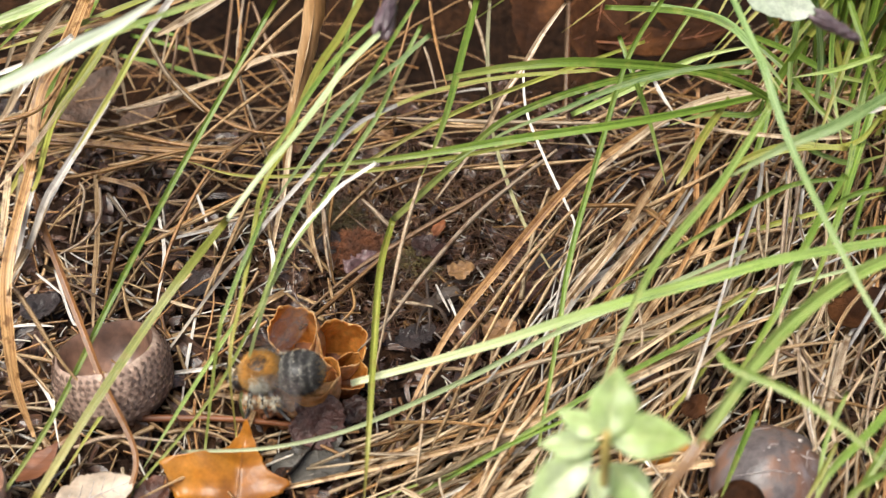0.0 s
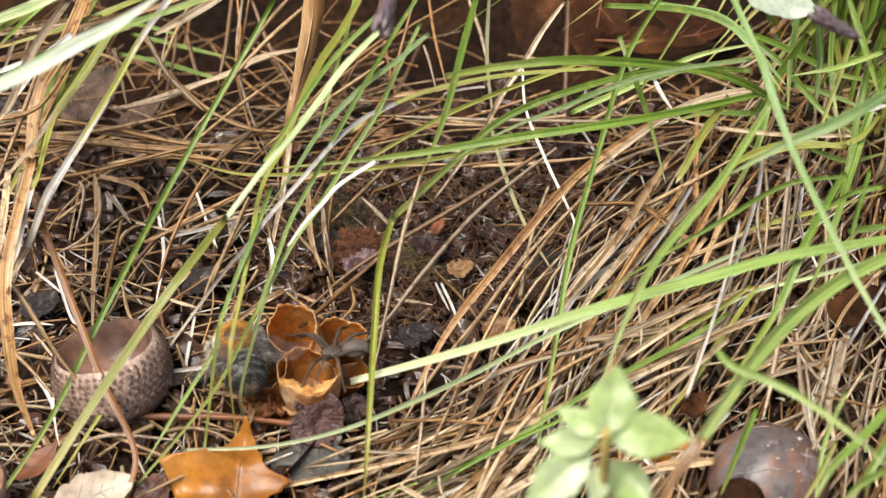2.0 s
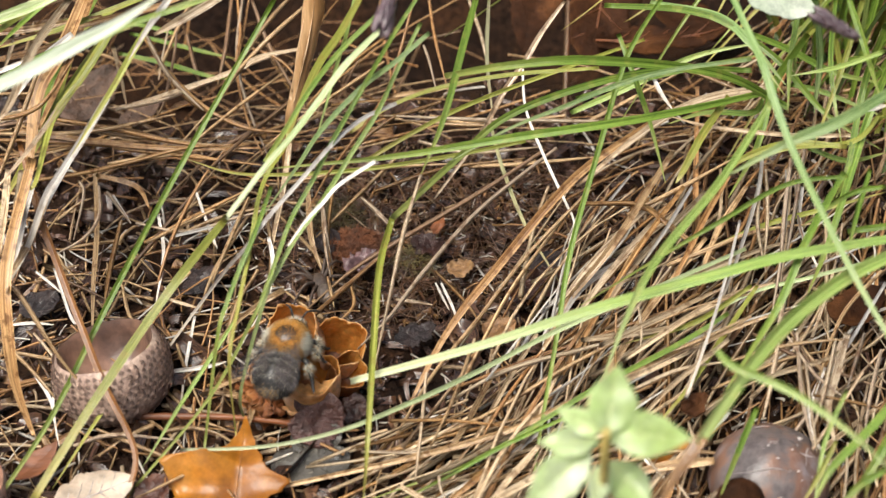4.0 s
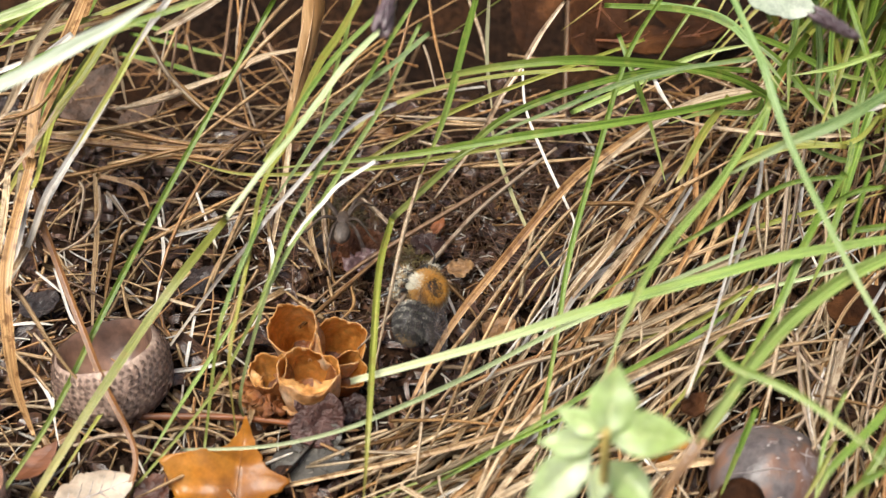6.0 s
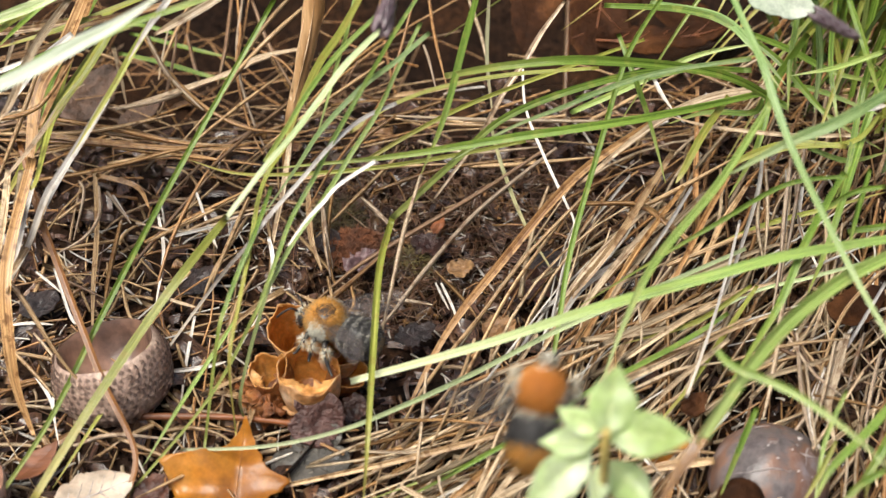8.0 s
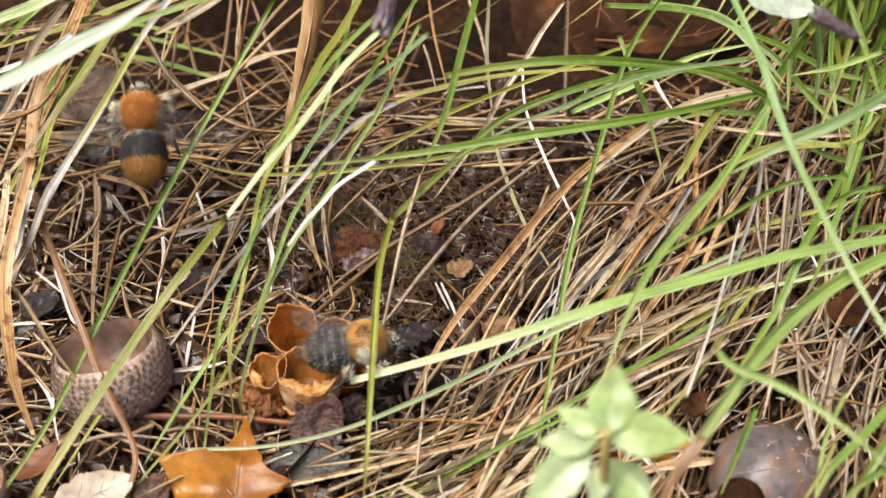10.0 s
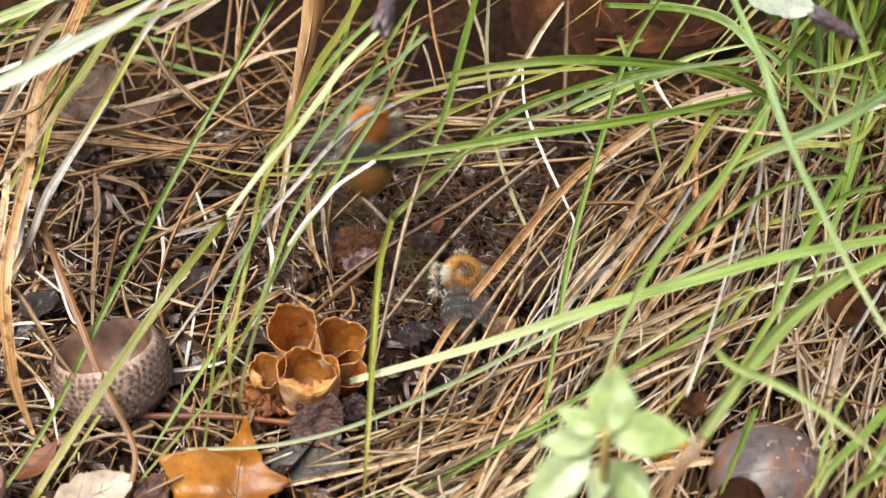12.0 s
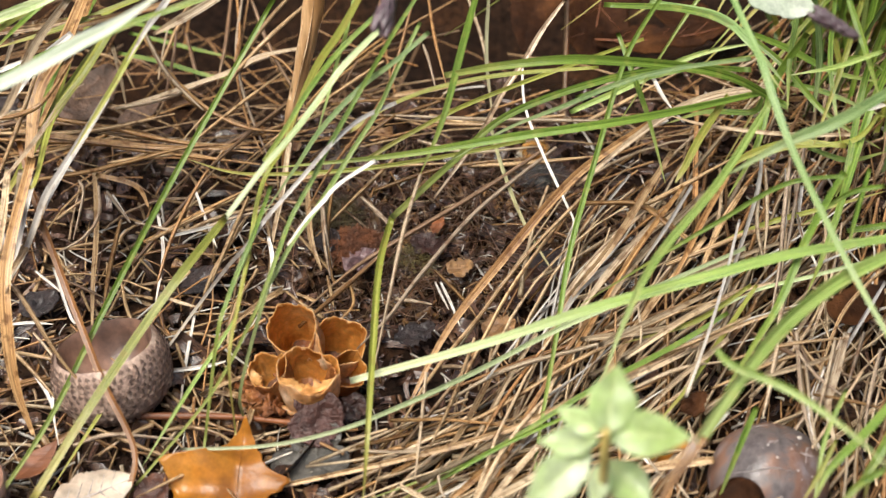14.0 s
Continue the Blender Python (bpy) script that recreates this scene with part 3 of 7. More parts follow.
left("g", 0.72, [(-55.1, 17.4, 34.0), (-59.5, 13.4, 32.0), (-62.2, 6.9, 32.0)])
left("y", 0.69, [(-51.4, 32.4, 20.0), (-56.6, 26.6, 20.0), (-61.9, 22.4, 20.0)])
right("g", 1.02, [(44.7, 12.6, 24.0), (33.1, 7.9, 28.0), (21.5, 2.5, 30.0), (8.9, -2.3, 28.0), (1.2, -7.6, 24.0), (-6.9, -14.2, 20.0)], tip=0.9)
right("y", 1.00, [(-6.9, -14.2, 20.0), (-8.3, -23.0, 20.0), (-8.8, -34.0, 18.0), (-9.2, -47.9, 15.0), (-9.8, -52.0, 8.0)], base=0.9)
right("g", 1.14, [(47.0, 5.6, 26.0), (27.3, -7.4, 32.0), (8.5, -11.6, 32.0), (-6.3, -10.6, 28.0), (-23.7, -6.4, 22.0)])
right("y", 0.65, [(11.9, 3.9, 18.0), (-1.9, -0.1, 18.0), (-14.8, -0.4, 16.0), (-28.7, 0.2, 15.0), (-37.4, 4.5, 14.0)])
right("g", 1.29, [(48.7, 4.3, 24.0), (37.4, 1.9, 32.0), (19.7, -2.9, 38.0), (8.6, -4.0, 38.0), (0.2, -1.2, 34.0)], tip=0.6)
right("y", 0.64, [(29.4, 17.3, 26.0), (17.5, 10.7, 26.0), (4.5, 4.3, 25.0), (-3.5, -0.6, 24.0), (-10.8, -4.9, 22.0)], tip=0.9)
right("y", 0.63, [(21.7, 5.6, 30.0), (9.1, 5.3, 29.0), (-0.3, 3.8, 28.0), (-7.3, 0.9, 27.0), (-12.8, -2.3, 25.0)], tip=0.9)
right("b", 1.45, [(53.8, -22.8, 50.0), (45.5, -27.4, 48.0), (40.4, -28.3, 46.0), (33.5, -29.7, 42.0)])
right("g", 0.82, [(30.0, 9.0, 40.0), (25.2, 4.3, 33.0), (21.3, -5.3, 25.0), (17.1, -17.9, 18.0), (14.9, -28.7, 12.0), (12.0, -42.7, 6.0), (11.4, -48.4, 3.0)])
right("g", 0.80, [(25.0, 13.4, 30.0), (26.9, 8.2, 27.0), (29.3, 3.6, 22.0), (31.5, -2.9, 16.0)])
right("t", 1.36, [(54.4, -34.0, 36.0), (41.3, -35.0, 34.0), (31.2, -36.8, 32.0), (18.0, -38.2, 28.0), (4.6, -38.7, 22.0), (-11.7, -37.7, 14.0)], tip=0.62)
right("p", 0.72, [(40.5, -17.9, 18.0), (23.2, -26.8, 17.0), (14.0, -30.4, 15.0), (4.8, -34.9, 13.0), (-4.6, -38.9, 11.0), (-13.2, -41.6, 9.0), (-22.5, -43.3, 8.0), (-33.4, -43.1, 7.0)], tip=0.6)
right("g", 0.73, [(37.4, -26.9, 15.0), (30.6, -30.6, 13.0), (19.3, -36.5, 11.0), (4.7, -44.3, 7.0), (-10.2, -49.1, 4.0)])
right("g", 0.57, [(16.3, -39.9, 10.0), (8.3, -43.6, 9.0), (-0.3, -47.1, 6.0), (-5.9, -49.9, 5.0)])
right("l", 1.05, [(41.2, -13.8, 40.0), (33.5, -26.3, 38.0), (25.1, -37.3, 36.0), (21.0, -44.8, 34.0), (17.5, -52.4, 30.0)])
right("g", 0.65, [(52.1, -16.7, 30.0), (43.8, -18.4, 30.0), (34.8, -23.3, 28.0), (27.0, -25.9, 24.0), (17.2, -28.7, 18.0)])
right("y", 1.07, [(39.5, 1.9, 28.0), (35.1, -5.8, 28.0), (32.1, -11.0, 26.0), (30.9, -12.7, 25.0)])
right("l", 1.8, [(52.4, -39.9, 40.0), (44.0, -45.8, 41.0), (37.2, -52.6, 42.0), (32.1, -58.9, 42.0), (26.8, -65.9, 40.0), (26.1, -66.7, 39.0)], tip=0.8)
right("r", 1.4, [(26.4, -66.5, 39.6), (25.1, -68.1, 38.5), (23.5, -69.7, 37.0), (21.8, -71.6, 35.0)], base=1.0)
right("g", 0.95, [(49.5, -22.6, 36.0), (43.8, -32.0, 34.0), (40.3, -38.4, 30.0), (37.4, -41.6, 26.0), (34.2, -44.0, 20.0)])
right("g", 1.00, [(51.8, -52.4, 30.0), (47.6, -56.4, 28.0), (42.9, -60.4, 26.0), (40.8, -63.5, 24.0)])
right("g", 1.14, [(52.1, -53.2, 28.0), (49.0, -58.0, 26.0), (45.2, -62.1, 22.0)])
right("y", 0.77, [(50.5, -54.9, 24.0), (48.5, -58.2, 22.0), (47.7, -60.6, 20.0)])
right("g", 0.82, [(37.6, -46.7, 20.0), (35.7, -49.5, 16.0), (33.3, -53.4, 10.0)])
right("y", 0.65, [(45.5, -53.3, 22.0), (43.3, -56.7, 20.0), (41.3, -59.2, 18.0)])
right("g", 0.86, [(55.2, -15.4, 30.0), (52.6, -21.8, 28.0), (50.9, -26.9, 26.0)])
right("y", 0.68, [(57.2, -8.9, 34.0), (54.1, -9.9, 30.0), (47.1, -6.7, 26.0), (42.5, -4.8, 22.0)])
right("g", 1.08, [(48.9, 2.8, 38.0), (45.5, 1.9, 30.0), (43.1, -4.1, 24.0), (39.5, -7.9, 18.0)])
right("g", 0.89, [(57.0, -2.8, 44.0), (56.1, -3.0, 34.0), (53.1, -13.2, 28.0), (52.1, -14.4, 24.0)])
right("g", 0.88, [(53.2, 3.4, 44.0), (55.1, -2.3, 40.0), (55.9, -11.4, 38.0)])
right("b", 1.07, [(48.8, 3.4, 44.0), (51.2, 3.0, 34.0), (51.4, 0.7, 26.0)])
right("g", 1.03, [(59.8, -2.5, 42.0), (56.6, -6.5, 32.0), (50.1, -21.8, 24.0), (47.4, -26.2, 18.0)])
right("g", 0.76, [(49.3, -6.7, 26.0), (54.2, -9.3, 26.0), (59.4, -8.7, 27.0)])
right("g", 0.95, [(43.3, 10.7, 32.0), (49.0, 9.5, 30.0), (55.2, 6.9, 28.0), (61.7, 1.9, 30.0)])
right("g", 0.92, [(39.9, 10.7, 34.0), (46.3, 4.4, 32.0), (51.4, -4.1, 30.0), (58.3, -9.3, 28.0)])
right("g", 0.79, [(49.2, 6.9, 26.0), (53.7, 5.0, 26.0), (61.3, -0.5, 26.0)])
right("b", 1.15, [(29.3, 15.3, 34.0), (37.3, 6.6, 38.0), (41.0, 0.3, 38.0), (45.6, -3.0, 34.0)])
right("g", 0.92, [(22.8, 14.7, 34.0), (33.6, 7.9, 38.0), (39.8, 2.8, 38.0), (45.2, -5.4, 34.0)])
right("g", 0.89, [(46.1, 8.6, 22.0), (43.4, 3.1, 24.0), (37.5, 5.5, 22.0), (32.1, 5.3, 20.0)])
right("g", 0.83, [(19.7, 13.5, 18.0), (28.1, 15.0, 20.0), (38.9, 16.4, 22.0), (47.8, 16.6, 24.0)])
right("l", 1.01, [(19.2, 15.0, 14.0), (27.7, 17.3, 17.0), (37.4, 18.5, 22.0), (46.6, 16.7, 26.0)])
right("y", 0.78, [(36.2, -11.0, 10.0), (44.6, -9.4, 14.0), (52.4, -10.2, 18.0), (59.8, -11.1, 22.0)])
right("p", 0.53, [(58.1, -21.5, 20.0), (49.3, -21.2, 16.0), (41.7, -20.5, 12.0), (31.8, -24.1, 8.0)])
right("y", 0.75, [(41.4, -20.9, 14.0), (33.5, -25.7, 12.0), (23.7, -27.9, 10.0)])
right("p2", 0.61, [(55.1, -8.7, 30.0), (46.8, -6.4, 28.0), (36.9, -2.3, 26.0), (31.4, 2.5, 24.0)])
right("y", 0.91, [(53.1, -11.0, 30.0), (45.7, -8.1, 28.0), (39.5, -7.6, 24.0), (37.7, -7.8, 20.0)])
right("g", 0.86, [(51.7, -22.8, 26.0), (56.0, -23.9, 28.0), (58.4, -23.3, 28.0)])
straw("o", 1.26, [(31.0, 6.6, 20.0), (19.0, -1.3, 16.0), (7.6, -13.5, 10.0), (0.5, -22.3, 6.0), (-4.7, -32.2, 2.0)])
straw("s", 0.69, [(20.8, -4.1, 16.0), (11.5, -12.6, 11.0), (5.1, -20.1, 7.0), (-1.8, -28.9, 4.0), (-6.9, -39.9, 3.0), (-9.3, -47.7, 2.0)])
straw("s", 0.62, [(17.3, -6.1, 13.0), (9.1, -16.8, 8.0), (2.7, -29.2, 4.0), (-3.6, -43.3, 2.0)])
straw("p2", 1.21, [(46.6, 8.7, 24.0), (37.6, 7.4, 23.0), (29.6, 4.7, 20.0), (19.0, -2.4, 15.0)])
straw("k", 0.72, [(16.7, 7.0, 14.0), (5.4, -1.8, 10.0), (-2.7, -11.6, 7.0), (-7.3, -20.1, 7.0), (-11.4, -27.9, 9.0)])
straw("b", 0.74, [(15.0, 6.6, 14.0), (5.5, 1.8, 10.0), (-6.9, -4.7, 6.0), (-13.4, -8.7, 4.0), (-19.9, -15.9, 3.0)])
straw("w", 0.42, [(11.9, 19.7, 20.0), (12.2, 12.7, 17.0), (14.7, 5.4, 14.0), (17.6, -1.1, 11.0), (18.8, -4.7, 10.0), (17.7, -9.0, 10.0)])
straw("s", 0.81, [(-23.7, -46.7, 3.0), (-6.1, -43.4, 5.0), (8.4, -40.0, 7.0), (19.5, -35.1, 9.0), (37.0, -27.7, 12.0), (46.0, -25.0, 14.0)])
straw("s", 0.60, [(-6.9, -40.4, 3.0), (4.9, -36.3, 5.0), (17.8, -29.2, 8.0), (31.6, -23.2, 11.0), (41.4, -21.5, 13.0)])
straw("r", 0.61, [(1.2, -31.5, 5.0), (11.1, -27.4, 6.0), (24.3, -23.1, 8.0), (36.9, -18.6, 10.0)])
straw("o", 0.72, [(19.9, -2.7, 12.0), (27.6, -5.4, 14.0), (31.9, -10.0, 14.0), (39.3, -14.3, 10.0)])
straw("s", 0.78, [(30.8, -15.2, 12.0), (36.9, -13.9, 14.0), (43.3, -11.6, 15.0), (51.9, -10.9, 16.0)])
straw("w", 0.44, [(39.9, -14.5, 20.0), (37.2, -23.1, 18.0), (34.2, -31.3, 16.0), (30.9, -38.8, 12.0)], tip=0.9)
straw("k", 0.69, [(47.4, -6.5, 24.0), (46.3, -12.3, 20.0), (45.5, -18.1, 15.0), (43.8, -24.7, 12.0)])
straw("w", 0.78, [(45.1, 0.4, 20.0), (43.6, -6.8, 18.0), (39.6, -17.1, 14.0), (37.2, -21.8, 10.0)])
straw("k", 0.62, [(50.4, -1.9, 22.0), (48.0, -11.3, 18.0), (46.4, -17.1, 15.0)])
straw("s", 0.60, [(21.5, -18.9, 8.0), (14.8, -30.6, 5.0), (10.0, -39.4, 3.0), (6.2, -47.7, 2.0)])
straw("s", 0.91, [(36.4, -11.7, 14.0), (27.2, -22.8, 10.0), (19.9, -33.3, 6.0), (14.3, -41.1, 4.0)])
straw("o", 0.85, [(34.0, -3.5, 16.0), (27.0, -12.9, 13.0), (18.8, -25.1, 8.0), (13.2, -34.6, 4.0)])
straw("s", 1.02, [(32.7, 1.5, 18.0), (23.1, -12.9, 13.0), (16.8, -18.9, 8.0), (12.7, -26.6, 5.0)])
straw("s", 0.69, [(27.5, -9.8, 11.0), (23.1, -17.7, 9.0), (19.6, -24.3, 7.0), (16.1, -34.4, 5.0)])
straw("w", 0.94, [(25.0, -12.1, 10.0), (19.2, -16.6, 9.0), (15.5, -22.2, 7.0)])
straw("s", 0.72, [(37.9, -34.9, 9.0), (32.0, -42.4, 8.0), (25.7, -50.6, 6.0)])
straw("w", 0.71, [(36.5, -39.4, 10.0), (31.7, -44.1, 9.0), (27.9, -47.7, 8.0)])
straw("s", 0.72, [(15.0, -41.9, 5.0), (6.9, -46.4, 5.0), (1.1, -49.1, 4.0)])
straw("w", 0.65, [(12.9, -39.0, 6.0), (6.2, -44.6, 5.0), (-1.7, -48.4, 3.0)])
straw("s", 0.74, [(-58.5, -23.0, 20.0), (-54.4, -27.2, 18.0), (-49.4, -32.6, 12.0), (-44.4, -35.3, 6.0)])
straw("u", 1.05, [(-57.5, -5.3, 26.0), (-54.1, -14.0, 20.0), (-46.9, -28.8, 13.0), (-43.8, -34.9, 10.0), (-39.3, -42.7, 6.0), (-40.2, -48.4, 3.0)], tip=0.7)
straw("o", 1.61, [(-54.3, -11.0, 28.0), (-56.1, -25.0, 22.0), (-55.6, -32.3, 16.0), (-55.0, -35.7, 10.0), (-53.5, -38.4, 4.0)])
straw("p2", 1.15, [(-49.0, 2.2, 44.0), (-52.5, -5.5, 42.0), (-54.2, -13.8, 40.0), (-55.6, -16.5, 39.0)])
straw("o", 2.14, [(-50.1, 14.6, 36.0), (-53.6, 9.5, 30.0), (-56.8, 5.6, 26.0), (-57.3, -1.9, 22.0), (-57.6, -4.3, 20.0)])
straw("s", 1.05, [(-53.3, -11.1, 22.0), (-54.9, -18.8, 20.0), (-57.2, -24.2, 18.0)])
straw("s", 0.69, [(-56.2, 4.4, 30.0), (-58.3, -2.9, 26.0), (-59.9, -12.2, 24.0)])
straw("p2", 0.78, [(-50.1, 23.8, 20.0), (-48.9, 20.6, 16.0), (-48.4, 18.7, 12.0)])
straw("o", 0.71, [(-48.4, 38.0, 12.0), (-40.8, 23.4, 11.0), (-33.4, 18.4, 10.0), (-27.3, 16.7, 9.0), (-23.0, 17.6, 8.0)])
straw("k", 0.62, [(-32.0, 39.7, 18.0), (-32.3, 28.7, 14.0), (-30.2, 21.1, 10.0), (-26.3, 12.5, 6.0)])
straw("b", 0.72, [(-30.9, 40.9, 16.0), (-27.4, 32.8, 12.0), (-21.7, 23.5, 8.0)])
straw("b", 0.78, [(-20.6, 24.2, 12.0), (-28.8, 15.8, 10.0), (-34.8, 12.8, 8.0), (-41.7, 4.3, 6.0)])
straw("o", 0.70, [(-19.6, 19.8, 10.0), (-26.4, 16.9, 9.0), (-33.2, 14.8, 8.0)])
straw("b", 0.73, [(-34.7, 45.3, 14.0), (-35.0, 35.5, 11.0), (-36.0, 29.2, 8.0)])
straw("s", 0.83, [(-53.1, 11.2, 6.0), (-51.1, -0.2, 5.0), (-50.1, -10.8, 4.0), (-49.3, -18.7, 2.0)])
straw("o", 0.74, [(-47.4, 0.0, 6.0), (-48.1, -8.5, 4.0), (-48.3, -15.5, 2.0)])
straw("b", 0.67, [(-45.0, -7.4, 4.0), (-38.7, 1.4, 7.0), (-33.2, 8.0, 10.0)])
straw("s", 0.65, [(-28.4, -0.9, 8.0), (-32.8, -9.5, 5.0), (-34.6, -16.4, 3.0)])
straw("s", 0.60, [(-58.0, 3.1, 3.0), (-54.9, 5.8, 4.0), (-52.7, 5.9, 5.0)])
straw("s", 0.66, [(-39.8, -4.1, 6.0), (-32.5, -1.5, 8.0), (-23.5, 0.5, 9.0)])
straw("o", 0.66, [(-43.7, -3.7, 5.0), (-36.0, 0.2, 7.0), (-28.7, 3.5, 9.0)])
straw("s", 0.70, [(-2.1, 19.1, 10.0), (5.7, 17.1, 10.0), (17.0, 18.2, 10.0)])
straw("v", 0.70, [(-3.8, 15.4, 8.0), (4.0, 12.8, 8.0), (15.1, 13.0, 9.0)])
straw("s", 0.77, [(3.9, 10.7, 7.0), (12.5, 10.2, 8.0), (23.5, 10.7, 9.0)])
straw("o", 0.68, [(-10.6, 7.2, 5.0), (-0.3, 10.1, 7.0), (12.5, 11.5, 8.0)])
straw("s", 0.76, [(-23.9, 5.8, 8.0), (-12.2, 7.9, 9.0), (1.3, 8.0, 10.0)])
straw("o", 0.68, [(-7.2, 16.7, 12.0), (-12.3, 13.1, 10.0), (-16.7, 5.2, 8.0)])
straw("s", 0.80, [(-8.4, 25.1, 9.0), (-2.1, 25.3, 10.0), (6.8, 26.9, 11.0)])
straw("g2", 0.58, [(6.8, 11.3, 16.0), (8.8, 4.5, 12.0), (12.0, -3.3, 8.0), (16.7, -10.8, 4.0)])
straw("s", 0.84, [(-20.4, 7.4, 6.0), (-19.5, -1.5, 4.0), (-17.7, -6.6, 2.0)])
straw("o", 0.58, [(-16.6, 8.5, 5.0), (-17.0, -1.5, 4.0), (-15.8, -9.8, 3.0)])
straw("s", 0.68, [(-7.2, 12.6, 7.0), (-12.3, 7.2, 5.0), (-18.8, -0.5, 3.0)])
straw("s", 0.66, [(-26.3, 2.4, 6.0), (-25.2, -3.9, 4.0), (-25.2, -11.1, 2.0)])
straw("w", 0.66, [(-25.6, -2.5, 5.0), (-24.8, -6.2, 4.0), (-24.9, -11.1, 2.0)])
straw("s", 0.72, [(26.2, -5.1, 12.0), (34.2, -2.4, 15.0), (41.7, 1.4, 17.0)])
straw("k", 0.69, [(17.8, 17.4, 12.0), (23.9, 20.4, 14.0), (31.9, 24.8, 16.0)])
straw("s", 0.69, [(19.9, 15.8, 10.0), (26.5, 18.7, 12.0), (36.4, 24.5, 14.0)])
straw("w", 0.68, [(31.5, 18.8, 18.0), (32.6, 16.0, 17.0), (34.4, 14.5, 15.0)])
straw("s", 0.76, [(34.8, 21.5, 18.0), (40.1, 16.9, 19.0), (45.5, 12.9, 19.0)])
straw("w", 0.48, [(-0.3, -9.8, 3.0), (1.3, -14.3, 3.0), (2.5, -18.6, 3.0)])
straw("o", 0.57, [(-1.1, -7.5, 3.0), (2.9, -13.2, 3.0), (5.2, -17.5, 3.0)])
straw("s", 0.66, [(25.5, -31.8, 11.0), (32.1, -30.6, 13.0), (40.3, -27.4, 15.0)])
straw("s", 0.58, [(37.1, -32.6, 12.0), (45.0, -31.5, 14.0), (52.1, -31.4, 15.0)])
straw("s", 0.68, [(59.4, -18.2, 14.0), (53.2, -24.7, 12.0), (48.0, -35.8, 9.0)])
straw("w", 0.58, [(50.0, -31.9, 10.0), (47.0, -38.8, 8.0), (49.1, -45.4, 6.0)])
straw("k", 0.73, [(52.5, -28.7, 12.0), (48.8, -35.8, 9.0), (43.1, -42.7, 6.0)])
straw("s", 0.59, [(44.9, -24.7, 12.0), (48.7, -30.9, 10.0), (53.7, -37.8, 8.0)])
straw("w", 0.67, [(59.5, -20.3, 14.0), (53.0, -29.7, 12.0), (48.6, -35.7, 10.0)])
straw("s", 0.67, [(47.1, -26.9, 10.0), (47.5, -34.2, 7.0), (48.4, -41.9, 5.0)])
straw("b", 0.68, [(41.5, -25.0, 9.0), (48.6, -29.2, 8.0), (58.0, -34.0, 8.0)])
straw("s", 0.60, [(35.2, -34.0, 8.0), (44.5, -30.0, 9.0), (51.6, -28.0, 9.0)])
straw("s", 0.65, [(22.7, -44.5, 6.0), (29.9, -43.4, 7.0), (37.0, -43.9, 7.0)])
straw("w", 0.57, [(24.2, -42.5, 7.0), (26.9, -45.4, 6.0), (29.6, -48.1, 5.0)])
straw("s", 0.61, [(-60.6, -23.4, 6.0), (-55.1, -28.6, 5.0), (-50.9, -32.8, 3.0)])
straw("w", 0.53, [(-52.4, -27.7, 4.0), (-52.1, -32.8, 3.0), (-50.8, -37.9, 1.0)])
straw("s", 0.54, [(-37.3, -20.7, 3.0), (-35.0, -26.9, 3.0), (-32.1, -33.0, 2.0)])
straw("w", 0.62, [(-34.8, -17.3, 4.0), (-35.2, -24.8, 3.0), (-35.3, -32.0, 2.0)])
straw("s", 0.61, [(-37.9, -29.0, 2.0), (-32.8, -33.9, 2.0), (-28.8, -35.9, 2.0)])
straw("w", 0.62, [(-38.9, -26.9, 3.0), (-32.6, -26.7, 4.0), (-29.6, -25.7, 4.0)])
straw("s", 0.52, [(-42.1, -32.0, 2.0), (-36.2, -36.8, 2.0), (-33.6, -39.6, 2.0)])
straw("s", 0.59, [(-45.8, -36.6, 3.0), (-37.8, -40.4, 3.0), (-31.8, -42.4, 2.0)])
straw("k", 0.59, [(-48.3, -39.4, 3.0), (-43.1, -38.4, 4.0), (-34.4, -38.5, 3.0)])
straw("s", 0.58, [(-25.5, -39.6, 2.0), (-31.4, -43.9, 4.0), (-38.5, -49.2, 5.0)])
straw("o", 1.13, [(-64.3, 13.1, 28.0), (-55.2, 14.1, 30.0), (-43.1, 16.0, 32.0), (-36.0, 18.8, 33.0)])
straw("o", 1.05, [(-64.5, 12.3, 26.0), (-58.4, 11.8, 28.0), (-50.9, 12.3, 30.0), (-44.8, 14.7, 30.0)])
straw("s", 0.96, [(-63.9, 13.4, 30.0), (-58.1, 13.4, 31.0), (-48.2, 13.6, 33.0)])
straw("p2", 1.29, [(-28.7, 6.8, 42.0), (-34.3, 3.9, 40.0), (-38.7, 2.6, 38.0)])
left("y", 1.04, [(-41.8, 17.1, 34.0), (-52.9, 12.3, 32.0), (-63.2, 9.7, 30.0)])
left("g", 1.47, [(-54.6, 13.2, 24.0), (-58.1, 9.1, 20.0), (-59.4, 5.2, 18.0)])
straw("w", 0.70, [(-62.1, 4.4, 30.0), (-58.2, 5.4, 31.0), (-52.8, 6.6, 32.0)])
straw("o", 0.67, [(-54.6, 25.6, 26.0), (-55.0, 21.3, 24.0), (-55.5, 17.1, 22.0)])
straw("s", 0.75, [(-61.4, 24.1, 24.0), (-62.2, 17.1, 22.0), (-64.3, 13.0, 20.0)])
straw("k", 0.69, [(-68.3, 16.7, 12.0), (-61.9, 16.3, 14.0), (-54.7, 20.5, 15.0)])
straw("b", 0.69, [(-69.1, 17.6, 9.0), (-62.9, 17.8, 10.0), (-56.6, 16.8, 10.0)])
straw("s", 0.72, [(-39.2, 36.9, 20.0), (-42.4, 33.2, 15.0), (-45.3, 29.5, 10.0)])
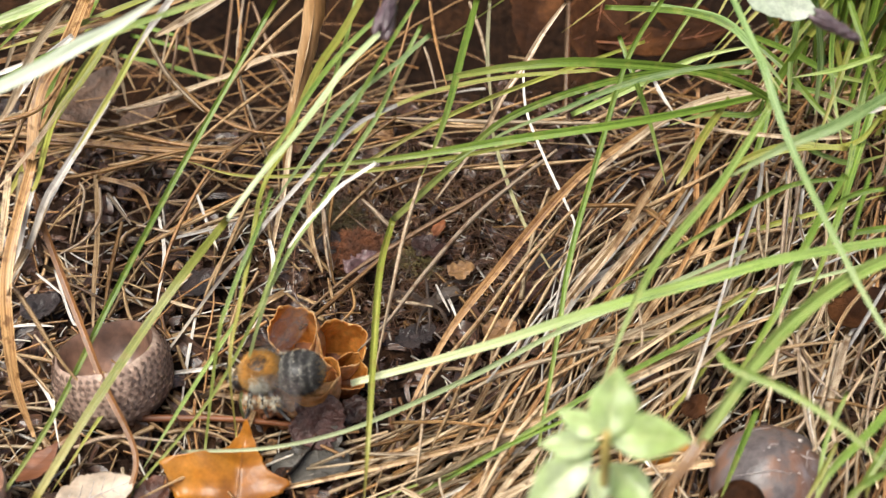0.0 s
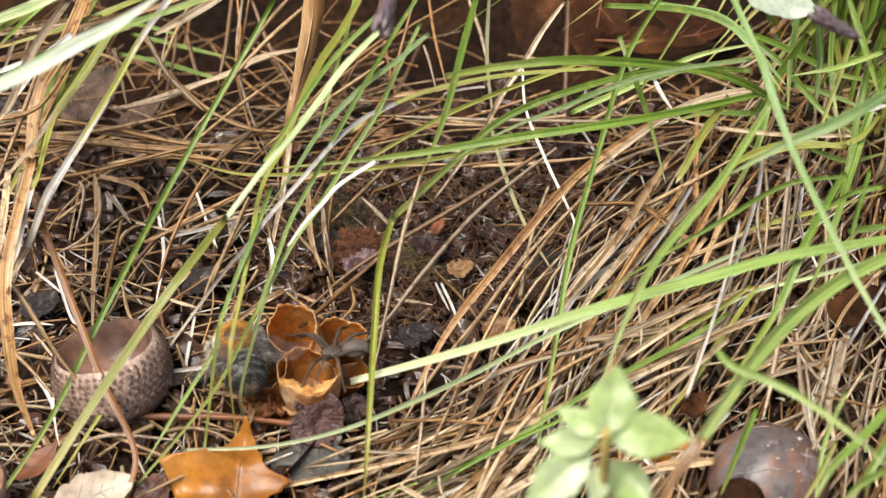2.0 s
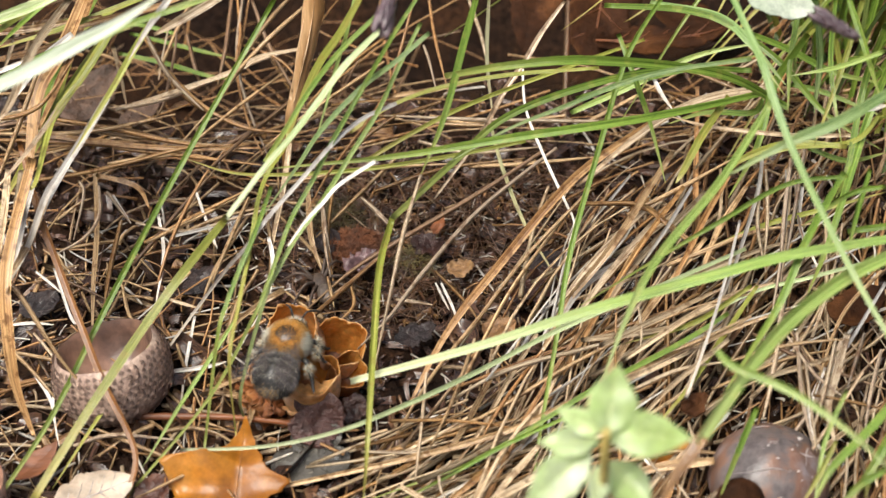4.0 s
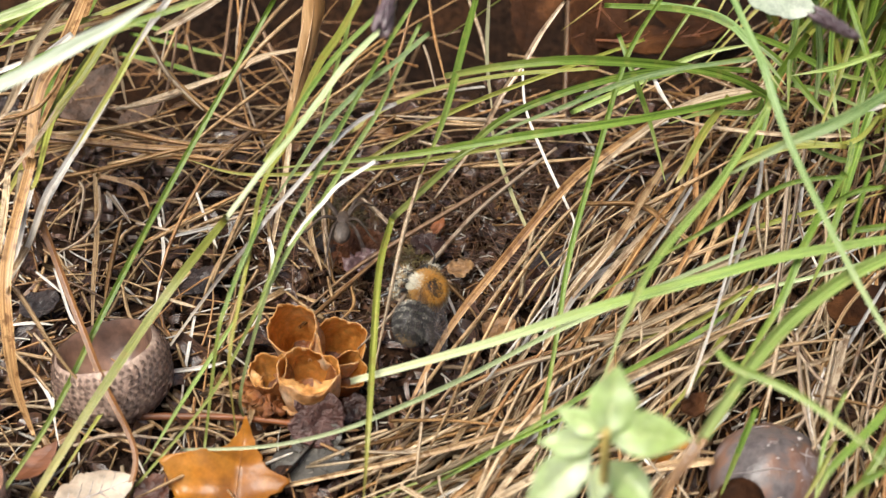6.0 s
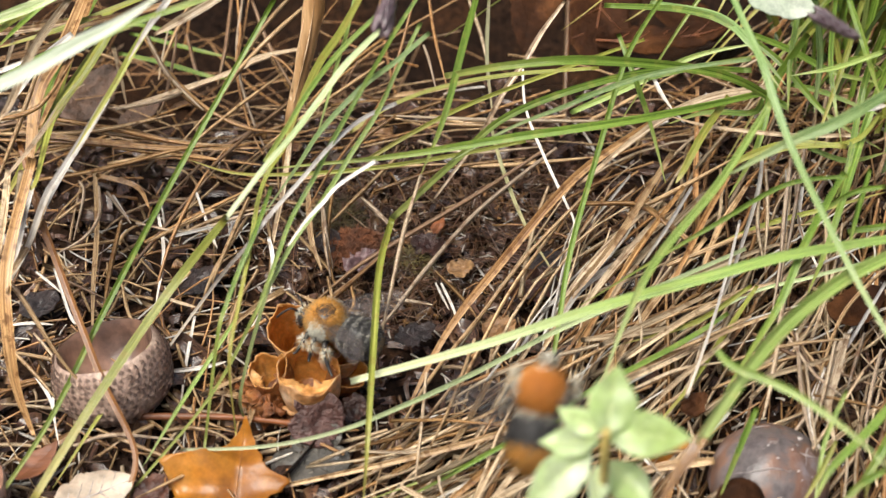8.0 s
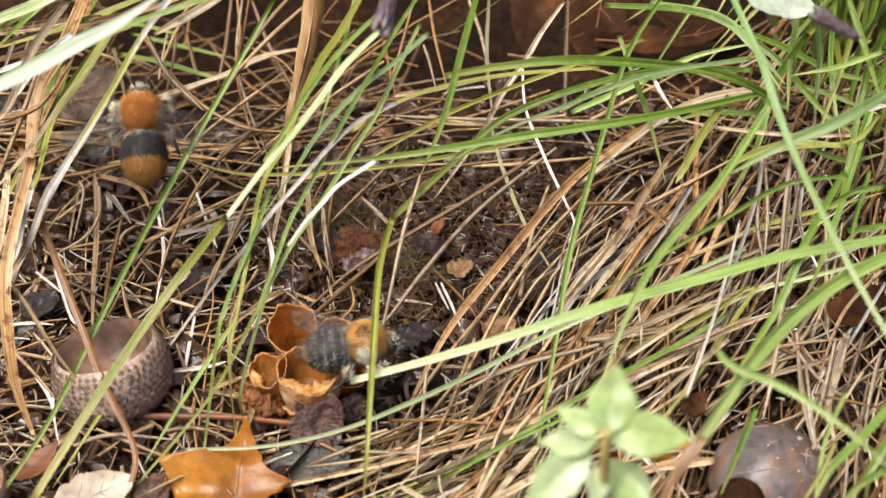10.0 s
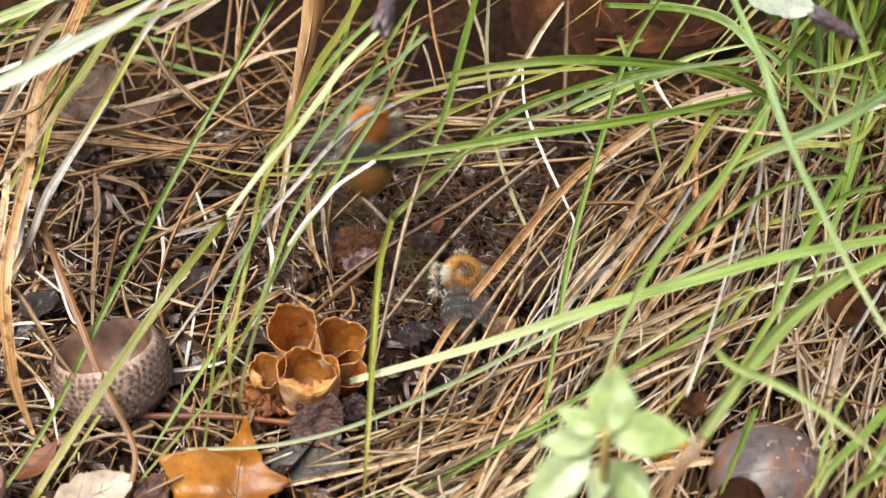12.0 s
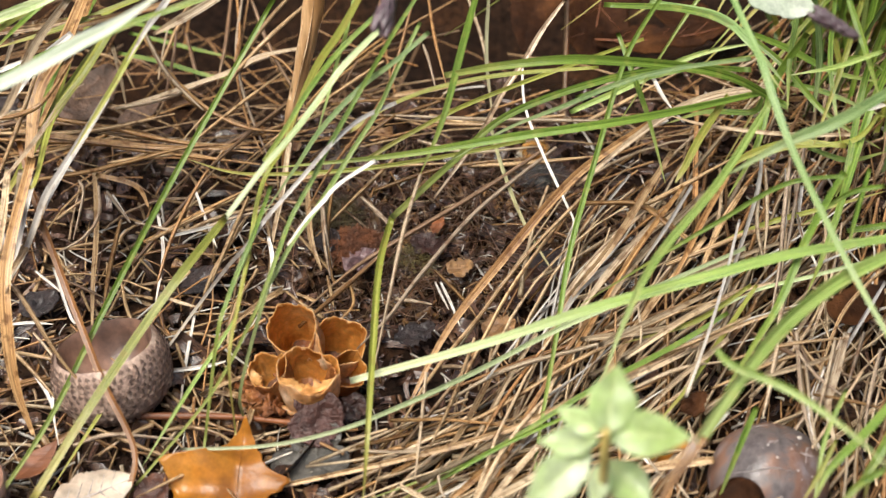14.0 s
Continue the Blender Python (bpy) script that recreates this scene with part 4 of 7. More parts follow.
straw("b", 0.64, [(-42.0, 39.9, 10.0), (-40.1, 33.5, 8.0), (-39.2, 31.6, 6.0)])
straw("s", 0.62, [(-56.4, 30.2, 14.0), (-51.3, 29.9, 12.0), (-48.6, 26.5, 9.0)])
right("y", 0.67, [(42.2, -20.9, 14.0), (37.9, -26.7, 12.0), (31.5, -35.7, 10.0), (26.4, -41.1, 8.0)])
right("g", 0.85, [(47.6, -63.4, 30.0), (44.9, -64.1, 28.0), (42.5, -65.7, 26.0)])
right("l", 0.65, [(46.8, -49.0, 26.0), (44.2, -53.3, 22.0), (42.6, -59.2, 18.0)])
right("g", 0.77, [(48.8, 9.0, 40.0), (47.3, 3.0, 34.0), (46.4, -4.1, 30.0)])
right("g", 0.67, [(51.7, 3.4, 44.0), (51.5, -1.9, 36.0), (52.4, -11.0, 30.0)])
right("y", 0.75, [(55.5, 3.4, 44.0), (53.0, -1.9, 36.0), (48.7, -11.0, 30.0)])
right("l", 0.67, [(56.8, -6.1, 42.0), (51.4, -4.5, 38.0), (46.6, -1.2, 34.0)])
right("g", 0.71, [(54.9, -23.0, 34.0), (50.7, -22.4, 32.0), (45.4, -23.9, 28.0)])
left("l", 0.59, [(-27.4, -24.7, 12.0), (-33.5, -35.0, 8.0), (-38.4, -44.6, 5.0)])
left("y", 0.52, [(-38.6, -26.0, 9.0), (-44.6, -36.2, 6.0), (-50.0, -46.7, 3.0)])
left("h", 1.67, [(-49.2, -37.1, 60.0), (-43.2, -35.1, 62.0), (-38.4, -33.4, 64.0), (-34.1, -32.5, 66.0), (-29.4, -29.9, 68.0)])
left("l", 0.57, [(-42.4, -25.0, 56.0), (-37.3, -23.4, 58.0), (-30.8, -21.8, 60.0), (-25.6, -21.2, 62.0)])
# White ends of this green blade are sky glare given as colour.
left("w", 0.88, [(-34.8, 2.4, 45.6), (-36.8, 0.5, 43.6), (-38.6, -0.8, 41.6), (-41.0, -4.9, 39.3)], base=0.95, tip=0.05)
left("y", 0.88, [(-37.8, 0.9, 42.0), (-38.8, 0.1, 41.0), (-40.9, -3.6, 39.0), (-42.8, -7.3, 37.0), (-45.6, -12.2, 34.4), (-48.0, -14.8, 31.6)], base=0.95, tip=0.05)
left("w", 0.96, [(-43.8, -7.5, 35.5), (-45.8, -11.2, 33.6), (-49.2, -15.6, 30.0), (-51.6, -17.8, 27.0), (-54.8, -19.4, 20.0), (-58.4, -20.3, 14.0)], base=0.95, tip=0.6)
left("y", 0.82, [(-43.6, 0.8, 40.0), (-47.3, -3.7, 36.0), (-50.2, -6.7, 33.6), (-52.4, -8.8, 31.2)], base=0.9, tip=0.05)
straw("p2", 0.90, [(-48.5, -3.5, 34.4), (-50.5, -5.7, 32.8), (-53.5, -8.7, 29.8), (-56.5, -11.2, 27.0), (-59.2, -13.8, 25.0)], base=0.95)
straw("o", 0.69, [(-60.0, -5.6, 30.0), (-56.5, -4.4, 30.0), (-53.6, -2.7, 31.0), (-50.5, 3.7, 33.0)])
straw("w", 0.91, [(-54.4, -11.6, 25.0), (-55.7, -14.6, 22.0), (-56.9, -19.0, 18.0), (-58.7, -21.4, 14.0)])
straw("o", 0.84, [(-64.2, 11.1, 14.0), (-52.9, 8.8, 14.0), (-40.2, 7.0, 14.0), (-27.3, 9.3, 12.0)])
straw("s", 0.76, [(-66.2, 11.3, 13.0), (-55.7, 10.3, 14.0), (-48.8, 10.4, 15.0), (-40.0, 13.5, 15.0)])
straw("o", 0.76, [(-58.8, 13.7, 14.0), (-49.1, 11.3, 14.0), (-40.4, 8.5, 14.0), (-28.0, 8.0, 12.0)])
straw("o", 0.66, [(-59.2, 1.0, 13.0), (-51.7, 1.6, 14.0), (-45.5, 3.9, 14.0), (-37.7, 7.0, 14.0), (-30.5, 8.9, 13.0)])
straw("s", 0.66, [(-49.1, 4.7, 13.0), (-43.5, 5.9, 13.0), (-37.0, 7.1, 13.0)])
straw("o", 0.67, [(-48.8, 8.2, 13.0), (-37.7, 6.3, 13.0), (-26.9, 5.5, 12.0)])
straw("o", 0.75, [(-67.2, 11.1, 12.0), (-55.7, 9.4, 13.0), (-42.1, 7.9, 13.0), (-32.0, 6.4, 12.0)])
left("y", 1.11, [(-10.2, -1.9, 48.0), (-13.2, -3.6, 43.0), (-15.9, -4.3, 39.0), (-18.5, -5.6, 34.0), (-20.9, -7.0, 28.0)], tip=0.5)
left("g", 0.73, [(-8.3, -3.8, 46.0), (-13.3, -6.5, 42.0), (-17.1, -9.1, 38.0), (-20.3, -12.3, 34.0), (-23.2, -14.1, 30.0)], tip=0.8)
left("p", 0.95, [(-7.2, -7.3, 47.0), (-12.2, -10.2, 43.0), (-15.5, -13.6, 40.0), (-18.7, -16.5, 37.0), (-22.5, -18.4, 33.0), (-27.5, -22.6, 28.0)], tip=0.95)
left("y", 1.2, [(-27.4, -22.4, 28.2), (-35.1, -27.6, 20.0), (-43.7, -41.3, 14.0), (-50.5, -52.0, 8.0)], tip=0.8, base=0.8)
left("l", 0.52, [(-11.3, 0.9, 46.0), (-12.5, -2.5, 42.0), (-13.8, -3.3, 38.0), (-15.5, -6.4, 33.0), (-17.1, -7.6, 28.0)])
left("b", 0.73, [(-1.7, -4.9, 44.0), (-6.1, -7.1, 41.0), (-9.8, -7.6, 38.0), (-13.6, -9.7, 35.0), (-16.5, -11.3, 32.0), (-18.8, -13.2, 29.0), (-21.1, -14.6, 26.0), (-24.4, -16.9, 22.0)])
left("g", 0.65, [(-3.0, -2.2, 48.0), (-6.2, -5.1, 44.0), (-9.7, -8.2, 39.0), (-11.3, -10.2, 37.0), (-14.4, -13.9, 33.0), (-16.6, -17.2, 30.0), (-19.3, -21.2, 27.0), (-20.7, -24.9, 25.0), (-22.2, -29.5, 23.0), (-23.7, -32.9, 21.0), (-29.7, -38.8, 12.0), (-41.2, -47.0, 1.0)], tip=0.5)
straw("r", 0.53, [(-3.7, 6.2, 42.0), (-5.9, -0.8, 37.0), (-7.4, -4.2, 34.0), (-10.1, -5.9, 30.0), (-13.6, -8.2, 26.0), (-16.0, -9.7, 23.0), (-18.6, -10.8, 18.0)])
left("l", 0.66, [(-2.9, -0.1, 42.0), (-6.0, -5.1, 38.0), (-8.6, -8.9, 34.0), (-11.7, -13.0, 31.0), (-13.6, -15.5, 29.0), (-16.3, -19.9, 27.0), (-18.8, -22.8, 25.0), (-21.1, -27.0, 23.0), (-22.7, -30.5, 21.0), (-26.1, -35.7, 10.0), (-26.5, -34.4, 2.0)], tip=0.5)
left("y", 0.72, [(-18.7, -10.5, 33.0), (-21.0, -13.5, 31.0), (-22.7, -15.1, 29.0), (-23.7, -19.1, 28.0), (-24.3, -24.6, 26.0), (-25.0, -29.5, 24.0), (-25.4, -32.9, 23.0), (-26.2, -39.5, 20.0), (-27.2, -37.6, 2.0)], tip=0.6)
left("g", 0.65, [(-22.1, -17.6, 29.0), (-23.8, -23.9, 27.0), (-25.4, -27.9, 25.0), (-27.1, -31.4, 22.0), (-28.3, -34.9, 19.0), (-31.3, -39.6, 2.0)], tip=0.6)
# Sky glare on two green blades, put in as white stretches.
left("w", 0.56, [(-6.1, -6.9, 34.0), (-10.6, -10.2, 34.0), (-14.4, -14.2, 33.0), (-18.0, -18.3, 31.0), (-22.2, -22.2, 28.0), (-25.2, -23.5, 24.0), (-28.5, -21.6, 18.0), (-33.3, -19.7, 9.0), (-37.9, -22.0, 3.0)], base=0.95, tip=0.6)
left("w", 0.50, [(-8.5, -18.3, 34.0), (-13.0, -21.7, 33.0), (-14.9, -23.8, 32.0), (-17.0, -24.8, 30.0), (-19.5, -26.5, 27.0)], base=0.95, tip=0.5)
straw("s", 0.78, [(-23.6, 33.8, 22.0), (-27.7, 28.1, 20.0), (-30.8, 22.2, 18.0), (-33.5, 16.3, 16.0)])
straw("s", 0.77, [(-21.5, 30.6, 22.0), (-25.3, 26.0, 21.0), (-28.7, 23.0, 19.0), (-31.4, 18.8, 18.0), (-33.8, 15.2, 16.0), (-38.8, 9.4, 13.0)])
straw("p2", 0.68, [(-21.2, 23.0, 20.0), (-27.8, 22.2, 19.0), (-31.1, 20.2, 18.0), (-38.8, 18.6, 16.0), (-45.5, 16.4, 15.0), (-50.3, 16.1, 14.0)])
straw("p2", 0.43, [(-41.6, 25.7, 22.0), (-42.2, 22.1, 20.0), (-42.9, 19.1, 17.0)], tip=0.9)
straw("b", 0.53, [(-42.0, 32.7, 16.0), (-42.2, 28.7, 14.0), (-42.9, 20.1, 12.0), (-44.3, 18.2, 10.0)])
straw("p2", 0.84, [(-22.7, 11.7, 14.0), (-22.9, 9.3, 12.0), (-23.6, 2.9, 9.0), (-24.8, -1.4, 5.0), (-25.4, -5.4, 2.0)])
straw("v", 0.92, [(17.8, 21.3, 30.0), (14.5, 18.0, 27.0), (11.9, 14.8, 24.0), (8.7, 11.1, 21.0), (6.1, 8.2, 17.0), (3.4, 6.5, 13.0), (-1.3, 1.4, 9.0)], base=0.5)
straw("b", 0.81, [(20.2, 42.2, 16.0), (19.3, 29.9, 12.0), (19.0, 21.0, 6.0)], tip=0.8)
straw("g2", 0.60, [(7.1, 31.3, 24.0), (6.7, 23.6, 18.0), (7.6, 16.1, 12.0)])
right("b", 0.68, [(40.6, -2.7, 38.0), (30.9, -3.5, 37.0), (23.6, -4.0, 35.0), (16.3, -5.1, 32.0), (8.8, -6.2, 29.0), (0.5, -7.6, 24.0)])
right("b", 0.95, [(34.6, -9.4, 54.0), (36.6, -16.8, 52.0), (37.6, -20.9, 51.0), (38.6, -24.9, 49.0), (40.6, -31.7, 46.0), (44.4, -45.1, 43.0), (48.1, -54.4, 40.0)], tip=0.5)
right("l", 0.9, [(28.2, -58.7, 44.0), (29.8, -61.0, 44.0), (35.0, -64.2, 44.0), (39.8, -69.2, 44.0), (43.4, -74.6, 44.0)])
straw("r", 0.57, [(-40.6, -11.7, 5.0), (-38.9, -5.6, 8.0), (-35.8, 1.9, 11.0), (-32.1, 8.2, 13.0)])
straw("k", 0.50, [(-45.2, -0.6, 6.0), (-37.3, -3.4, 7.0), (-30.0, -1.5, 8.0), (-24.2, -0.5, 9.0)])
straw("w", 0.41, [(-36.6, 3.5, 9.0), (-34.7, -1.0, 7.0), (-33.3, -4.3, 5.0)])
straw("w", 0.50, [(-49.2, 4.4, 7.0), (-47.7, 2.2, 6.0), (-46.2, 0.4, 5.0)])
straw("k", 0.58, [(-17.8, 3.0, 6.0), (-17.0, -2.7, 4.0), (-16.0, -7.0, 3.0)])
straw("k", 0.59, [(-12.2, 4.9, 6.0), (-7.9, 1.5, 4.0)])
straw("b", 0.65, [(-9.3, -6.6, 5.0), (-13.3, -10.8, 4.0), (-16.9, -13.2, 3.0)])

# more of the stalks that lie loose on the litter
straw("k", 0.50, [(-54.7, 7.5, 7.0), (-53.7, 5.1, 6.4), (-53.8, -3.9, 5.8)])
straw("k", 0.55, [(-51.5, 6.3, 7.0), (-50.7, 0.8, 6.4), (-52.3, -3.4, 5.8), (-56.0, -6.2, 5.2)])
straw("o", 0.60, [(-47.7, 1.0, 5.0), (-47.9, -6.6, 4.4), (-47.9, -15.0, 3.8)])
straw("w", 0.40, [(-58.9, -8.5, 4.0), (-56.6, -10.4, 3.7), (-54.4, -12.4, 3.4)])
straw("w", 0.42, [(-56.3, -7.9, 4.0), (-52.5, -16.8, 3.4), (-51.2, -17.9, 2.8)])
straw("b", 0.45, [(-54.0, -11.2, 5.0), (-50.8, -12.8, 4.7), (-47.5, -14.5, 4.4)])
straw("w", 0.55, [(-42.1, 1.2, 6.0), (-40.4, -6.4, 5.4), (-40.4, -15.9, 4.8)])
straw("w", 0.50, [(-37.1, 5.7, 7.0), (-34.8, -0.4, 6.4), (-32.7, -5.7, 5.8)])
straw("s", 0.65, [(-42.5, -6.7, 8.0), (-35.1, -0.3, 7.4), (-29.8, 4.6, 6.8)])
straw("w", 0.50, [(-39.4, -5.6, 8.0), (-33.2, -2.6, 7.4), (-26.2, 1.6, 6.8)])
straw("s", 0.65, [(-28.5, 1.7, 9.0), (-30.9, -8.3, 8.4), (-32.3, -14.4, 7.8)])
straw("p2", 0.50, [(-38.6, -15.0, 5.0), (-36.5, -15.6, 4.7), (-34.5, -16.1, 4.4)])
straw("k", 0.60, [(-49.8, 4.0, 8.0), (-47.7, 1.0, 7.7), (-45.6, -2.0, 7.4)])
straw("o", 0.80, [(-51.7, 6.6, 9.0), (-45.6, 4.8, 8.4), (-43.0, 0.5, 7.8)])
straw("k", 0.60, [(-18.1, 4.1, 5.0), (-17.3, -3.1, 4.4), (-16.2, -9.4, 3.8)])
straw("r", 0.70, [(-19.8, -21.3, 6.0), (-14.7, -14.3, 5.4), (-7.7, -4.7, 4.8)])
straw("s", 0.60, [(-16.6, -9.6, 4.0), (-16.0, -12.4, 3.7), (-15.4, -15.2, 3.4)])
straw("o", 0.60, [(-13.3, -10.8, 4.0), (-12.7, -14.6, 3.4), (-14.7, -17.3, 2.8)])
straw("k", 0.50, [(-12.3, 5.9, 5.0), (-9.7, 2.6, 4.7), (-7.0, -0.7, 4.4)])
straw("v", 0.60, [(-6.7, -14.1, 4.0), (-4.1, -14.3, 3.7), (-1.5, -14.6, 3.4)])
straw("w", 0.35, [(-1.1, -11.7, 5.0), (-0.1, -14.2, 4.7), (0.9, -16.6, 4.4)])
straw("p2", 0.85, [(12.9, -22.3, 6.0), (8.8, -29.9, 5.4), (4.9, -38.1, 4.8), (1.2, -44.0, 4.2)])
straw("s", 0.90, [(7.3, -27.6, 5.0), (2.7, -37.8, 4.4), (0.4, -41.0, 3.8)])
straw("v", 0.50, [(-2.2, -30.3, 7.0), (-2.8, -39.3, 6.4), (-3.5, -47.0, 5.8)])
straw("s", 0.55, [(4.3, -25.1, 8.0), (1.2, -35.5, 7.4), (-1.7, -42.8, 6.8)])
straw("v", 0.70, [(21.0, -26.2, 8.0), (8.7, -30.1, 7.4), (0.4, -35.2, 6.8)])
straw("p2", 0.80, [(16.8, -34.8, 6.0), (8.5, -39.3, 5.4), (-1.7, -47.1, 4.8), (-6.7, -49.5, 4.2)])
straw("w", 0.60, [(35.2, -3.5, 16.0), (30.4, -12.0, 15.4), (26.8, -17.9, 14.8)])
straw("v", 0.60, [(49.8, -1.3, 14.0), (47.7, -11.1, 13.4), (45.3, -21.3, 12.8)])
straw("w", 0.60, [(51.1, -2.4, 15.0), (49.6, -9.8, 14.4), (51.1, -18.6, 13.8)])
straw("p2", 0.70, [(19.6, -27.4, 15.0), (31.5, -20.7, 14.4), (44.0, -13.7, 13.8), (49.1, -11.8, 13.2)])
straw("p2", 0.85, [(20.2, -31.7, 14.0), (27.2, -27.0, 13.4), (37.8, -20.2, 12.8)])
straw("v", 0.95, [(32.2, -2.8, 11.0), (23.2, -14.7, 10.4), (16.3, -25.7, 9.8)])
straw("p2", 0.95, [(38.0, -0.3, 12.0), (27.1, -13.5, 11.4), (21.0, -23.6, 10.8)])
straw("v", 0.90, [(31.0, -1.5, 12.0), (21.7, -12.4, 11.4), (15.3, -22.0, 10.8)])
straw("p2", 0.80, [(37.6, -28.7, 12.0), (28.6, -36.9, 11.4), (23.8, -42.8, 10.8)])
straw("v", 0.80, [(34.7, -27.7, 12.0), (33.2, -32.1, 11.4), (30.9, -37.8, 10.8)])
straw("p2", 0.70, [(37.9, -37.4, 12.0), (33.6, -43.3, 11.4), (31.1, -47.2, 10.8)])
straw("v", 0.60, [(51.0, -30.5, 14.0), (48.3, -38.5, 13.4), (45.9, -44.4, 12.8)])
straw("k", 0.60, [(44.6, -29.5, 14.0), (47.3, -35.7, 13.4), (50.4, -39.0, 12.8)])
straw("o", 0.70, [(-0.3, 20.1, 12.0), (-7.3, 17.4, 11.4), (-12.5, 18.8, 10.8)])
straw("v", 0.75, [(23.5, 14.2, 13.0), (6.5, 15.3, 12.4), (-9.0, 17.0, 11.8)])
straw("s", 0.70, [(18.6, 16.7, 12.0), (5.7, 15.2, 11.4), (-7.3, 17.2, 10.8)])
straw("o", 0.60, [(-8.5, 34.6, 14.0), (-16.2, 25.3, 13.4), (-21.0, 17.8, 12.8)])
straw("s", 0.60, [(-9.1, 24.8, 16.0), (-19.0, 14.6, 15.4), (-26.0, 6.4, 14.8)])
straw("r", 0.55, [(-2.2, 38.2, 18.0), (-1.2, 28.6, 17.4), (0.5, 18.3, 16.8)])
straw("k", 0.50, [(-3.0, 26.4, 18.0), (-2.1, 23.0, 17.4), (-1.0, 16.9, 16.8)])
straw("v", 0.60, [(4.3, 46.5, 12.0), (6.1, 38.0, 11.4), (7.0, 31.4, 10.8)])

straw("w", 0.50, [(27.0, 1.1, 14.0), (23.9, -3.1, 13.2), (20.8, -7.2, 12.4)])
straw("o", 0.75, [(19.4, -6.1, 15.0), (27.6, -5.3, 14.2), (31.4, -8.2, 13.4), (35.7, -12.5, 12.6), (39.3, -16.1, 11.8)])
straw("v", 0.55, [(45.8, -1.0, 17.0), (44.9, -9.5, 16.2), (43.4, -17.5, 15.4)])
straw("v", 0.60, [(44.5, -4.6, 17.0), (43.2, -11.7, 16.2), (43.3, -19.6, 15.4)])
straw("w", 0.42, [(48.6, -1.0, 17.0), (47.5, -9.5, 16.2), (45.6, -17.5, 15.4)])
straw("k", 0.55, [(49.8, -2.2, 17.0), (49.1, -9.5, 16.2), (49.4, -15.8, 15.4)])
straw("o", 0.90, [(41.0, -0.0, 15.0), (36.9, -7.4, 14.2), (33.5, -14.4, 13.4), (30.1, -21.1, 12.6)])
straw("s", 0.85, [(43.1, -2.4, 15.0), (38.1, -10.8, 14.2), (34.4, -19.8, 13.4)])
straw("p2", 0.80, [(23.0, -33.5, 13.0), (32.8, -24.9, 12.2), (39.6, -20.0, 11.4), (45.5, -17.1, 10.6)])
straw("v", 0.42, [(25.9, -24.5, 14.0), (26.0, -28.8, 13.2), (25.5, -31.8, 12.4)])
straw("v", 0.70, [(45.9, -21.3, 15.0), (44.4, -26.7, 14.2), (43.0, -30.9, 13.4)])
straw("p2", 0.85, [(18.1, -28.9, 12.0), (25.9, -27.0, 11.2), (34.6, -24.4, 10.4)])
straw("p2", 0.90, [(22.9, -36.0, 12.0), (29.2, -31.9, 11.2), (35.7, -27.3, 10.4), (41.8, -22.5, 9.6)])
straw("v", 0.60, [(24.2, -37.4, 12.0), (30.5, -33.4, 11.2), (37.5, -31.2, 10.4)])
straw("s", 1.20, [(33.7, -47.1, 10.0), (27.8, -47.3, 9.2), (21.5, -48.5, 8.4)])
straw("v", 0.42, [(24.3, -45.5, 11.0), (25.7, -47.5, 10.2), (27.2, -49.5, 9.4)])
straw("v", 0.40, [(28.6, -51.5, 11.0), (29.4, -52.6, 10.6), (30.1, -53.8, 10.2)])
straw("v", 0.65, [(43.9, -29.5, 14.0), (41.7, -37.4, 13.2), (40.0, -42.5, 12.4)])
straw("k", 0.70, [(46.1, -29.5, 14.0), (45.3, -39.3, 13.2), (45.6, -46.7, 12.4)])
straw("v", 0.60, [(46.4, -34.4, 14.0), (46.1, -41.1, 13.2), (45.9, -47.6, 12.4)])
straw("p2", 0.60, [(39.8, -37.4, 14.0), (48.4, -33.7, 13.2), (52.0, -30.8, 12.4)])
straw("b", 0.50, [(45.5, -28.5, 14.0), (47.0, -33.7, 13.2), (48.1, -37.0, 12.4)])
straw("v", 1.10, [(52.7, -29.5, 14.0), (50.3, -35.6, 13.2), (48.5, -40.5, 12.4), (48.6, -46.3, 11.6)])
straw("k", 0.60, [(54.9, -29.5, 14.0), (53.1, -33.7, 13.6), (51.3, -37.9, 13.2)])
straw("k", 0.60, [(56.5, -32.4, 14.0), (53.9, -39.3, 13.2), (52.4, -44.3, 12.4)])
straw("o", 0.50, [(46.8, -39.1, 13.0), (51.9, -39.6, 12.2), (56.2, -40.2, 11.4)])
straw("p2", 1.00, [(5.3, -52.2, 8.0), (11.0, -47.8, 7.2), (16.3, -42.5, 6.4)])
straw("o", 0.60, [(-11.2, -41.2, 5.0), (-4.7, -38.5, 4.2), (3.5, -34.1, 3.4)])
straw("v", 0.60, [(-10.5, -41.9, 5.0), (-1.8, -41.4, 4.2), (3.8, -39.8, 3.4)])
straw("o", 0.90, [(8.4, -42.7, 6.0), (4.0, -46.5, 5.2), (0.4, -49.6, 4.4)])
straw("p2", 0.90, [(12.3, -42.4, 7.0), (8.2, -47.3, 6.2), (5.7, -50.3, 5.4)])
straw("v", 0.40, [(-0.6, -47.0, 8.0), (-0.3, -49.3, 7.2), (0.6, -51.0, 6.4)])
straw("p2", 0.70, [(-5.6, -48.6, 7.0), (-2.7, -49.9, 6.2), (-1.0, -50.6, 5.4)])
straw("s", 0.80, [(16.4, -28.3, 7.0), (11.6, -35.4, 6.2), (8.8, -41.3, 5.4)])
straw("r", 0.60, [(13.4, -26.3, 7.0), (8.6, -33.5, 6.2), (4.8, -40.4, 5.4)])
straw("w", 1.00, [(54.2, -10.6, 36.0), (55.8, -9.2, 35.2), (57.9, -7.9, 34.4)])
